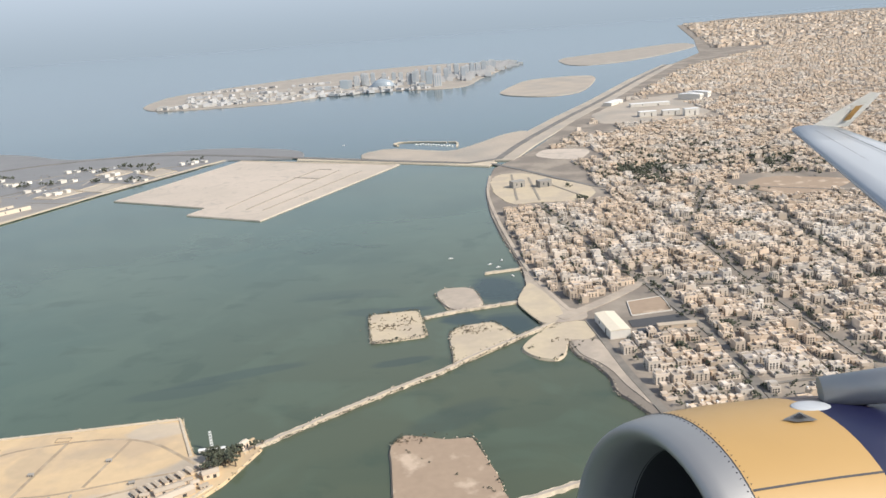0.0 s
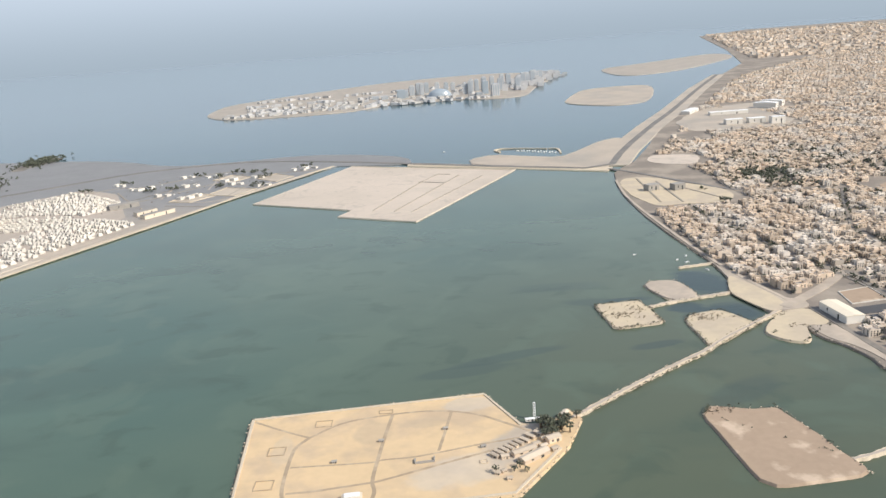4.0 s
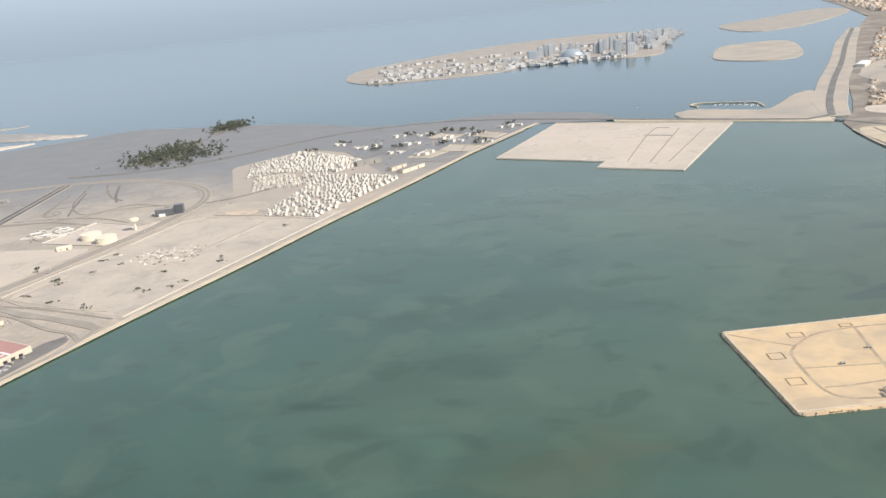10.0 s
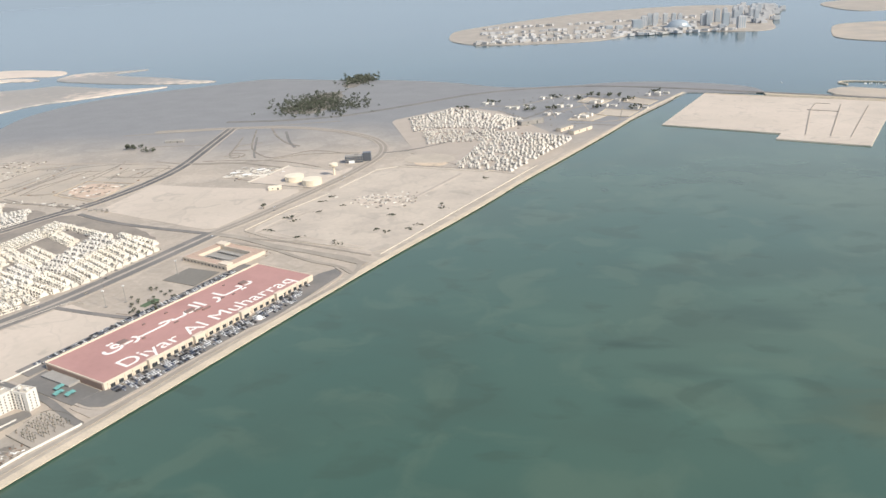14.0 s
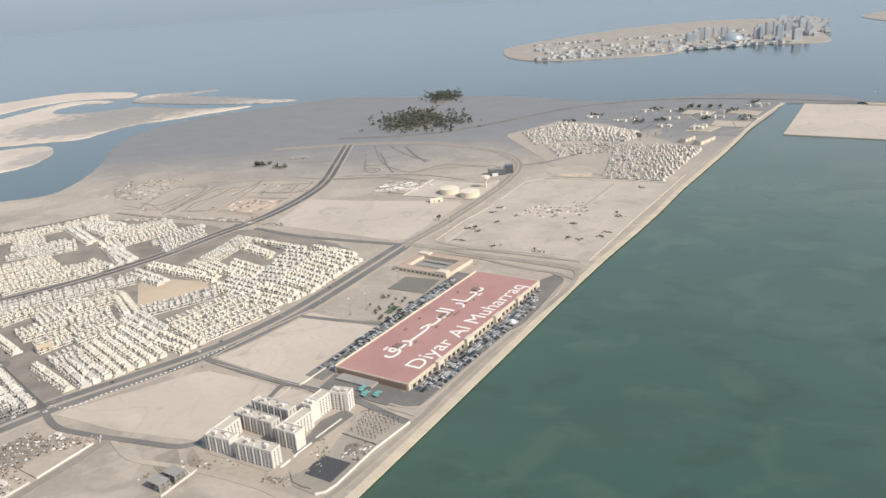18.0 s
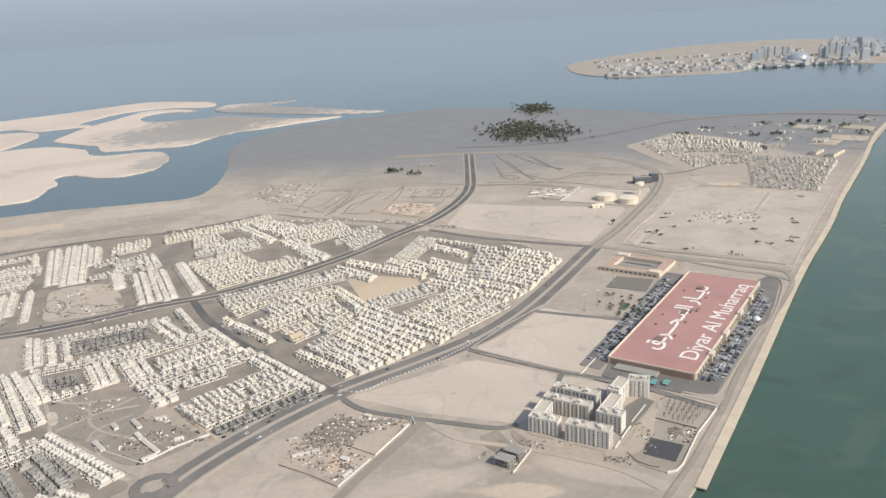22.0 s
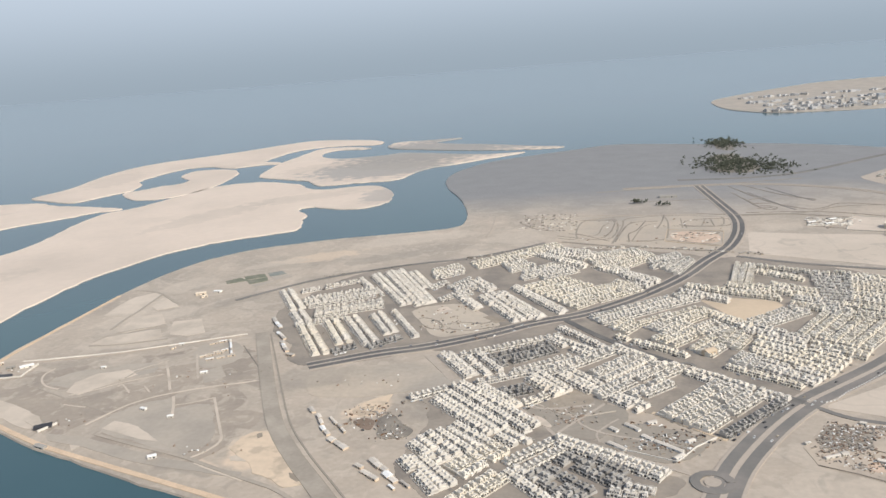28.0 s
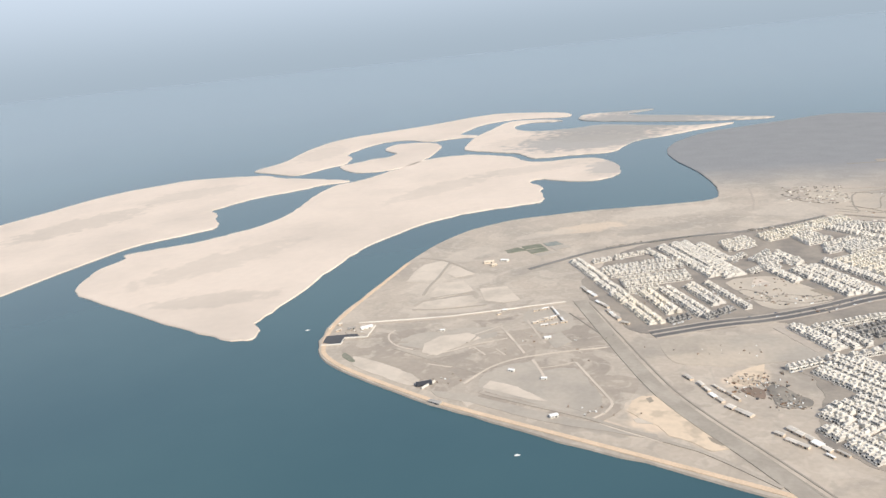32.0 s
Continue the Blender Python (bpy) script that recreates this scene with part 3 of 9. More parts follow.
CANAL_EDGE = [(-222, 837), (-281, 735), (-332, 625), (-384, 522), (-407, 477), (-441, 403), (-488, 313), (-550, 178), (-591, 91)]
slab("ground", [(-1198, 154), (-1207, 170), (-1214, 194), (-1217, 223), (-1214, 273), (-1212, 344), (-1203, 407), (-1183, 455), (-1148, 488), (-1075, 518),
                (-1000, 534), (-963, 550), (-963, 587), (-966, 614), (-976, 659), (-999, 728), (-1015, 767), (-1028, 830), (-1025, 887), (-998, 954), (-960, 997), (-904, 1031), (-868, 1054), (-805, 1100),
                (-752, 1088),
                (-661, 1050), (-578, 1030), (-499, 986), (-429, 921), (-359, 916), (-284, 933), (-227, 922), (-155, 877), (-138, 847), (-136, 811),
                (-212, 836), *CANAL_EDGE, (-640, 20), (-880, 20), (-995, 63), (-1024, 71), (-1079, 92), (-1109, 103), (-1173, 135)],
     LAND, "flat dusty beige reclaimed land beside a canal", wobble=1.5, shore=2.0)
slab("sand_platform", [(-274, 663), (-201, 826), (-33, 738), (-128, 553), (-191, 589), (-181, 609)], PALE_SAND, "bare pale sand platform standing in the lagoon", rounds=0, shore=1.5)
slab("walled_island", [(-188, 251), (-98, 259), (-86, 232), (-77, 231), (-68, 241), (-64, 233), (-72, 214), (-92, 187), (-182, 180)], COMPOUND_SAND,
     "golden sand island compound with a stone edge", rounds=1, shore=1.5, cut=0.03)
slab("brown_island", [(-21, 229), (-17, 235), (-5, 231), (6, 231), (12, 204), (16, 185), (-18, 182)], BROWN_SOIL, "brown earth islet in shallow water", rounds=2, wobble=1.5, cut=0.12)
slab("square_island", [(-36, 348), (-13, 350), (-9, 319), (-33, 315)], ISLET_SAND, "small square sand islet edged with shrubs", rounds=2, wobble=1.2, cut=0.08)
slab("round_island", [(-5, 371), (0, 378), (13, 377), (16, 367), (18, 349), (2, 346)], TOWN_SAND, "small rounded pinkish sand islet", rounds=2)
slab("corner_island", [(1, 319), (5, 326), (20, 329), (25, 321), (30, 309), (2, 286), (1, 307)], ISLET_SAND, "pale sand islet against the causeway", rounds=1, wobble=0.8)
slab("beach", [(29.2, 296.9), (34.5, 288.1), (41.7, 284.2), (45.8, 288.8), (48.6, 300.1), (51.0, 302.7), (58.4, 301.2), (62.7, 307.1), (62.7, 316.5), (59.0, 322.5), (49.1, 322.5), (40.5, 314.5), (33.3, 305.4)], ISLET_SAND, "pale sand beach at the end of the causeway", rounds=2, top=0.05)
slab("town_ground", [(46, 655), (37, 592), (35, 529), (37, 477), (40, 433), (42, 401), (42, 378), (38, 362), (34, 353), (37, 342), (40, 329), (42, 320), (48, 322), (49, 304),
                     (50, 289), (55, 280), (59, 267), (58, 256), (63, 244), (66, 236), (72, 220), (80, 190), (100, 150), (420, 150), (900, 700), (2600, 2200), (2600, 4300), (1300, 4300),
                     (691, 2010), (472, 1600), (361, 1389), (201, 1027), (90, 745), (53, 690)], TOWN_SOIL, "dusty built-up land of an old coastal town", rounds=1, wobble=1.0)
slab("marina_ground", [(-75, 815), (-47, 836), (-16, 812), (18, 788), (42, 819), (77, 875), (105, 896), (104, 861), (60, 734), (46, 700), (-72, 781)], SAND, "sandy spit beside the causeway junction", rounds=1)
# grey ground colour takes in the haze of the distance
slab("resort_island", [(-558, 1561), (-513, 1467), (-465, 1437), (-382, 1427), (-311, 1425), (-244, 1444), (-211, 1500), (-127, 1513), (-64, 1519), (20, 1474), (74, 1500),
                       (106, 1661), (200, 1942), (208, 2095), (67, 2223), (-88, 2208), (-235, 2146), (-313, 2066), (-420, 1956), (-493, 1866), (-565, 1763)],
     SILT, "distant low resort island with towers", rounds=2)
slab("sand_spit", [(106, 1302), (138, 1410), (183, 1531), (262, 1553), (321, 1523), (240, 1245), (170, 1218)], SAND, "bare sand spit across the channel", rounds=2)
# grey in place of sand colour, to paint in the haze
slab("far_shore", [(322, 2074), (458, 2167), (749, 2425), (743, 2208), (582, 1973), (432, 1807), (314, 1785)], SILT, "far hazy sandy shore", rounds=2)

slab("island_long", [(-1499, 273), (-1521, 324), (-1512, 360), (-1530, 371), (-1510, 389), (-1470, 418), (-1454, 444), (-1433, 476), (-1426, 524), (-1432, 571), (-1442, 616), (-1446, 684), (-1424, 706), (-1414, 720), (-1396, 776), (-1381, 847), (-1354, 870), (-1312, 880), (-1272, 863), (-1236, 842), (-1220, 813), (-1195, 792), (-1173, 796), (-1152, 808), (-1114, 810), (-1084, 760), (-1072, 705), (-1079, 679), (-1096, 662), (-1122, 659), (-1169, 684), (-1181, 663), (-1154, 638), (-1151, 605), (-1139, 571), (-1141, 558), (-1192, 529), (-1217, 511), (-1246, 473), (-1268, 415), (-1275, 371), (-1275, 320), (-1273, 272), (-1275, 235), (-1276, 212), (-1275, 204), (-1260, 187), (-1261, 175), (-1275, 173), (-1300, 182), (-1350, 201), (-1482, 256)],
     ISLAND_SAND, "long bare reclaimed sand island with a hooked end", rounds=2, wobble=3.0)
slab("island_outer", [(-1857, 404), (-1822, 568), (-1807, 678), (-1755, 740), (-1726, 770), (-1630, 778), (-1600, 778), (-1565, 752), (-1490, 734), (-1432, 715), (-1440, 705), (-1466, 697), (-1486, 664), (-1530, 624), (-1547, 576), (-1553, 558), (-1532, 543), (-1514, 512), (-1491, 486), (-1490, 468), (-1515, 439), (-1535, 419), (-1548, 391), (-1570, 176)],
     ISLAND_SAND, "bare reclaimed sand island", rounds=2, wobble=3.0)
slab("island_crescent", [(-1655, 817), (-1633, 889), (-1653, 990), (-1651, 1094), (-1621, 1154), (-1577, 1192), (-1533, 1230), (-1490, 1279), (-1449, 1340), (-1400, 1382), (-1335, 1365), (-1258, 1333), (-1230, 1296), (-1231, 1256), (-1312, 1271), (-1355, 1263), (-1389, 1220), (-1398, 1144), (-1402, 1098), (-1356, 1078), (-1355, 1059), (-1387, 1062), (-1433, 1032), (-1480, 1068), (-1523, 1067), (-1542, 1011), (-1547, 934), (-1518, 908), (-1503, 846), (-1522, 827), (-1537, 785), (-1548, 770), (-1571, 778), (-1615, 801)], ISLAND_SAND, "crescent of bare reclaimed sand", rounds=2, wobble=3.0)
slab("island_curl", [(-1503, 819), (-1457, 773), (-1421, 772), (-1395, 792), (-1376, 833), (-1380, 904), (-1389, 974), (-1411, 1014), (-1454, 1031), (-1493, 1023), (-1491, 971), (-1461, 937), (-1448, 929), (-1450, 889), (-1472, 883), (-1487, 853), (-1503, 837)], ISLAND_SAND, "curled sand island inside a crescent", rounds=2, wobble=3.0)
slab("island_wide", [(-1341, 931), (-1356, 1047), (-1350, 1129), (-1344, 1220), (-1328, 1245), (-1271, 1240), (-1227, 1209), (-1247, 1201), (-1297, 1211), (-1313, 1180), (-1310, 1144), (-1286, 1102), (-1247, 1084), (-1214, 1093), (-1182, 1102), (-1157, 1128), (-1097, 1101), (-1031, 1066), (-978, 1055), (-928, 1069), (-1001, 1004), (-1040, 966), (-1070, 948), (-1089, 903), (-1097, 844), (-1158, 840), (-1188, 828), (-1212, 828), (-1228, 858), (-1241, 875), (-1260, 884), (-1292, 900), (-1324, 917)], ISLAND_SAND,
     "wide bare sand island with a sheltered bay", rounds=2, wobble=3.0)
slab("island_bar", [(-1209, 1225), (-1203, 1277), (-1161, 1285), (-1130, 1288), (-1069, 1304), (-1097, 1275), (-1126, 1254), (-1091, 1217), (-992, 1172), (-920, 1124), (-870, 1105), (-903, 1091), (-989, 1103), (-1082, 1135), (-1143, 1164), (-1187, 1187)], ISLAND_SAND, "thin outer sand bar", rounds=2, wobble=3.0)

# stone edge of the canal and of the point
road("trim_canal", CANAL_EDGE, 4.0, RIPRAP, "pale stone edging along the canal", z=0.25)
road("trim_point", [(-690, 25), (-880, 25), (-995, 66), (-1079, 95), (-1109, 106), (-1173, 138), (-1196, 156), (-1204, 172), (-1211, 196), (-1214, 225), (-1210, 344)], 3.0, WARM_STONE, "warm tan stone edging round the point", z=0.25)

# ---- roads ----
for outline, w, med, what in (
        ([(-606, 369), (-629, 311), (-651, 259), (-672, 224), (-694, 201), (-716, 181), (-738, 161), (-756, 138), (-772, 113), (-783, 92), (-800, 40)], 5.0, 2.5, "main boulevard beside the housing estate"),
        ([(-1001, 203), (-964, 223), (-934, 233), (-899, 254), (-875, 273), (-842, 288), (-809, 318), (-773, 364), (-749, 411), (-727, 445), (-711, 493), (-702, 548), (-709, 634), (-716, 718)], 4.0, 2.0,
         "curving boulevard between two housing estates"),
        ([(-606, 369), (-588, 402), (-563, 463), (-545, 510), (-534, 550), (-529, 580), (-533, 612), (-548, 645), (-580, 678), (-637, 712), (-700, 722), (-800, 715)], 2.8, 1.4, "boulevard past the water tanks")):
    road("road", outline, w, NEW_ASPHALT if "curving" in what else TRACK if "tanks" in what else ASPHALT, "double asphalt " + what, median=med)
for outline, w, material, what in (
        ([(-854, 279), (-835, 251), (-811, 225), (-787, 203), (-765, 184), (-738, 161)], 4.5, NEW_ASPHALT, "estate road between the blocks"),
        ([(-738, 161), (-723, 145), (-702, 139), (-683, 135), (-663, 130), (-655, 134)], 3.0, ASPHALT, "dusty road along the sandy plot"),
        ([(-1103, 328), (-1061, 375), (-1024, 398), (-984, 418), (-940, 430), (-898, 458), (-877, 477)], 4.0, ASPHALT, "road along the north edge of the estate"),
        ([(-529, 582), (-504, 590), (-474, 617), (-429, 678), (-385, 743), (-360, 800)], 2.4, ASPHALT, "road between the canal villas"),
        ([(-725, 420), (-691, 399), (-652, 384), (-606, 369)], 4.0, ASPHALT, "road beside the vacant plot"),
        ([(-607, 370), (-584, 361), (-563, 347), (-529, 331), (-494, 311)], 5.0, ROAD_DUST, "road to the canal"),
        ([(-1053, 259), (-1018, 182), (-992, 128), (-970, 97), (-948, 70), (-920, 30)], 8.5, ROAD_DUST, "wide dusty construction road"),
        ([(-735, 758), (-669, 753), (-606, 766), (-539, 819), (-464, 887), (-390, 910), (-320, 912), (-228, 870), (-132, 812)], 7.0, ASPHALT, "highway curving along the north shore"),
        ([(-606, 80), (-598, 94), (-589, 110), (-580, 128), (-573, 142), (-569, 150)], 2.4, ROAD_DUST, "dusty shore road along the canal"),
        ([(-572, 145), (-568, 152.5), (-562, 167), (-545, 204), (-531, 230), (-515, 259), (-499, 290), (-496, 306), (-500, 319), (-522, 329), (-550, 337), (-572, 352)], 2.6, ROAD_DUST, "narrow road along the canal"),
        ([(-590, 353), (-559, 341), (-527, 316), (-508, 308), (-499, 297)], 2.6, ROAD_DUST, "road behind the shopping hall"),
        ([(-574, 146), (-586, 155), (-600, 166), (-646, 186), (-682, 207)], 3.4, ASPHALT, "access road beside the flats"),
        ([(-647, 255), (-618, 246), (-590, 240)], 3.0, ASPHALT, "side road beside the sandy plot"),
        ([(45, 650), (37, 582), (38.5, 498), (42, 433), (45, 392), (49, 366), (56, 334)], 2.2, TOWN_SAND, "sandy shore road of the town"),
        ([(50, 326), (60, 333), (80, 349), (102, 371)], 5.5, TOWN_SAND, "pale sandy town street"),
        ([(102, 371), (103, 329), (108, 292), (108, 248), (112, 180)], 3.2, TOWN_STREET, "dusty town street"),
        ([(61.5, 322.7), (62.9, 308.2), (64.0, 295.0), (65.0, 280.0), (66.5, 264.3), (68.7, 249.5), (70.8, 233.0)], 3.0, TOWN_STREET, "street along the edge of the town"),
        ([(51, 705), (72, 670), (96, 624), (121, 578), (180, 540)], 4.0, ASPHALT, "town street from the junction"),
        ([(-163.0, 233.1), (-152.1, 243.2), (-133.9, 246.6), (-121.3, 247.3), (-110.9, 245.7), (-101.1, 241.5), (-93.7, 235.3), (-84, 226.5)], 1.1, ISLAND_TRACK, "worn brown track across the sand compound"),
        ([(-186.1, 248.4), (-173.7, 239.5), (-163.5, 233.2)], 1.0, ISLAND_TRACK, "worn brown track across the sand compound"),
        ([(-163.0, 233.1), (-167.3, 227.2), (-167.9, 220.2), (-168.0, 210.2), (-167.5, 197.7), (-165.1, 191.7), (-160.2, 188.3), (-149.9, 187.7)], 1.3, ISLAND_TRACK, "worn brown track across the sand compound"),
        ([(-165.9, 197.5), (-156.5, 197.8), (-140.1, 200.2), (-136.8, 200.6), (-123.2, 205.8), (-105.4, 212.4), (-93.5, 216.7), (-78, 226)], 1.1, ISLAND_TRACK, "worn brown track across the sand compound"),
        ([(-166.9, 213.3), (-152.6, 213.0), (-138.0, 212.7), (-136.2, 214.1), (-125.9, 214.1), (-116.1, 216.1), (-104.4, 219.2), (-88.1, 222.2)], 0.9, ISLAND_TRACK, "worn brown track across the sand compound"),
        ([(-133.4, 246.5), (-135.4, 231.9), (-136.9, 217.6), (-138.6, 200.8), (-137.0, 195.4), (-138.1, 189.0)], 1.3, ISLAND_TRACK, "worn brown track across the sand compound"),
        ([(-111.2, 245.1), (-113.8, 230.6), (-116.4, 217.4)], 1.1, ISLAND_TRACK, "worn brown track across the sand compound"),
        ([(-1195, 208), (-1171, 212), (-1134, 224), (-1100, 241), (-1062, 255)], 1.6, VERGE, "pale fence line across the point"),
        ([(-1083, 117), (-1058, 108), (-1026, 98), (-1011, 91), (-982, 78), (-969, 73), (-940, 50)], 2.2, ROAD_DUST_PALE, "dusty track beside the shore"),
        ([(-862, 479), (-819, 459), (-770, 447), (-728, 433)], 3.0, TRACK, "track along the bare plots"),
        ([(-703, 564), (-653, 563), (-609, 540)], 3.0, TRACK, "track to the works yard")):
    road("road", outline, w, material, what)
slab("causeway", [(-140, 822), (-36, 760), (56, 712), (48, 696), (-38, 748), (-140, 804)], RIPRAP, "stone causeway carrying the coast road", rounds=0, top=0.1)
road("road", [(-132, 811), (-38, 754), (51, 705), (87, 802), (161, 964), (233, 1109), (361, 1389), (484, 1641)], 7.0, ASPHALT, "highway over the causeway", z=0.5, rounds=1)
slab("causeway", [(72, 716), (102, 792), (176, 956), (248, 1101), (376, 1381), (500, 1641), (478, 1650), (346, 1396), (218, 1117), (146, 972), (72, 812), (50, 722)], SAND, "sandy strip beside the highway", rounds=0, top=0.2)


def bank(name, points, width, label, top=0.12):
    """A rough rubble bank along a plan line, with an uneven outline."""
    pts, left, right = line_of(points, 2), [], []
    for p, q in zip(pts, pts[1:]):
        way = (q - p).normalized()
        side = Vector((-way.y, way.x))
        n = max(1, round((q - p).length / 0.9))
        for k in range(n):
            m = p.lerp(q, k / n)
            left.append(m + side * (width / 2 + 0.75 * noise.noise((m.x * 0.35, m.y * 0.35, 1))))
            right.append(m - side * (width / 2 + 0.75 * noise.noise((m.x * 0.35, m.y * 0.35, 8))))
    slab(name, left + right[::-1], RIPRAP, label, "bank", 0, 1.3, top)
    road("path", points, width * 0.5, VERGE, "sandy path on a rubble causeway", z=top + 0.08)


BANKS = (([(-70, 232), (-62, 238), (-41, 255), (-21, 270), (-2, 283), (8, 293), (25, 306), (48, 324)], 1.9), ([(-10, 340), (2, 345), (16, 348), (34, 352)], 1.8), ([(22, 398), (44, 402)], 1.4), ([(14.3, 193.5), (21.0, 195.3), (27.8, 197.8), (33.9, 200.1), (39.2, 202.0)], 1.8))
for outline, w in BANKS:
    bank("causeway", outline, w, "low rubble causeway across the lagoon")
stones = Soup()
stone_rng = random.Random(14)
for line, step, r in ((BANKS[0][0], 0.28, 1.7), (BANKS[1][0], 0.4, 1.3), ([(-36, 348), (-13, 350), (-9, 319), (-33, 315), (-36, 348)], 0.3, 0.5), ([(-5, 371), (0, 378), (13, 377), (16, 367), (18, 349), (2, 346), (-5, 371)], 0.35, 0.6),
                      ([(30, 309), (2, 286), (1, 307), (1, 319), (5, 326), (20, 329)], 0.35, 0.6), ([(37, 477), (40, 433), (42, 401), (42, 378), (38, 362), (34, 353), (37, 342), (40, 329), (42, 320)], 0.5, 0.9),
                      ([(49, 304), (50, 289), (55, 280), (59, 267), (58, 256), (63, 244), (66, 236), (72, 220), (80, 190)], 0.5, 0.9), ([(-21, 229), (-17, 235), (-5, 231), (6, 231), (12, 204), (16, 185)], 0.5, 0.5), ([(-188, 251), (-98, 259), (-86, 232), (-77, 231), (-68, 241), (-64, 233), (-72, 214), (-92, 187), (-182, 180), (-188, 251)], 0.6, 0.5)):
    for p, q in zip(line, line[1:]):
        p, q = Vector(p), Vector(q)
        side = Vector((p.y - q.y, q.x - p.x)).normalized()
        for k in range(int((q - p).length / step)):
            m = p.lerp(q, stone_rng.random()) + side * stone_rng.choice((-1, 1)) * r * stone_rng.uniform(0.5, 1.2)
            stones.clump(m.x, m.y, stone_rng.uniform(-0.6, 0.1), stone_rng.uniform(0.15, 0.5), stone_rng.choice((0, 0, 1)), stone_rng)
stones.build("shore_stones", [ROCK, RIPRAP], "dark and pale stones along the islet shores", "stones")

# ---- housing estates: terraces of white villas ----
def shell_mesh(bm, sx, sy, sz, rim=0.22, drop=0.4):
    """Walls with a parapet, open for a sunk roof deck."""
    rings = []
    for h, k in ((0, 0), (sz, 0), (sz, rim), (sz - drop, rim)):
        rings.append([bm.verts.new((x * (sx / 2 - k), y * (sy / 2 - k), h)) for x, y in ((-1, -1), (1, -1), (1, 1), (-1, 1))])
    for a, c in zip(rings, rings[1:]):
        for i in range(4):
            bm.faces.new((a[i], a[(i + 1) % 4], c[(i + 1) % 4], c[i]))
    return bm


PITCH, WIDE, DEEP, HIGH = 3.05, 2.75, 3.7, 2.4


def villa(kind):
    """One villa of a pair: a parapeted ground floor with a terrace, an upper floor over part of it, roof deck, stair room, porch, carport,
    windows, yard wall and rear annex; it looks to -y."""
    sz, side = HIGH + (0.0, 0.15, -0.1)[kind], (1, -1, 1)[kind]
    front, up = -DEEP / 2, (1.85, 2.0, 1.7)[kind]
    walls = new("villa", mesh_of("villa", shell_mesh(bmesh.new(), WIDE, DEEP, 1.35, 0.12, 0.25), WHITE_WALL))
    tagged(walls, "white rendered two-storey paired villa with flat roof", "house", "villas of the estate")
    part("terrace", boxed(0, 0, 1.0, WIDE - 0.24, DEEP - 0.24, 0.12), ROOF_DECK, walls, "grey screed roof terrace")
    bm = shell_mesh(bmesh.new(), up, DEEP - 0.5, sz - 1.1, 0.12, 0.25)
    middle = side * (WIDE - up) / 2
    bmesh.ops.translate(bm, verts=bm.verts, vec=(middle, 0.22, 1.1))
    upper = part("upper_floor", bm, WHITE_WALL, walls)
    part("roof", boxed(middle, 0.22, sz - 0.35, up - 0.24, DEEP - 0.74, 0.12), ROOF_DECK, upper, "pale grey screed roof deck")
    part("stair_room", boxed(middle - side * 0.3, 0.95, sz - 0.25, 1.05, 1.15, 0.75, bevel=0.03), WHITE_WALL, upper)
    for x in (-0.48, 0.45):
        part("window", boxed(middle + x, 0.22 - (DEEP - 0.5) / 2, 1.5, 0.52, 0.08, 0.55), DARK_GLASS, upper, "dark window pane")
    porch = part("porch", boxed(-side * 0.7, front - 0.3, 0, 1.25, 0.6, 1.1, bevel=0.03), WHITE_WALL, walls, "white ground-floor porch")
    # flat dark panels stand in for the shade inside porch and carport
    part("porch_opening", boxed(-side * 0.7, front - 0.6, 0.05, 0.7, 0.06, 0.8), DARK_GLASS, porch, "dark panel for a shaded porch opening")
    part("carport", boxed(side * 0.68, front, 0.05, 1.0, 0.1, 0.9), DARK_GLASS, walls, "dark panel for a shaded carport opening")
    part("yard_wall", box(boxed(0, front - 1.3, 0, PITCH - 0.2, 0.1, 0.6), WIDE / 2, front - 0.65, 0, 0.1, 1.25, 0.6), WHITE_WALL, walls)
    part("annex", boxed(-side * 0.6, DEEP / 2 + 0.35, 0, 1.5, 0.7, 0.95, bevel=0.03), WHITE_WALL, walls, "low white rear annex")
    return walls


VILLAS = [villa(k) for k in range(3)]
PLACED = [0, 0, 0]
TAKEN = {}                                             # plots already built on, by two-metre cells


def free_plot(x, y, gap=2.45):
    i, k = int(x // 2), int(y // 2)
    if any(math.hypot(x - a, y - b) < gap for p in (-2, -1, 0, 1, 2) for q in (-2, -1, 0, 1, 2) for a, b in TAKEN.get((i + p, k + q), ())):
        return False
    TAKEN.setdefault((i, k), []).append((x, y))
    return True


rows_rest = Soup()
rng = random.Random(5)
WALL_SLOTS, ROOF_SLOTS = (0, 4, 3), (1, 1, 5)          # white, cream, bare blockwork


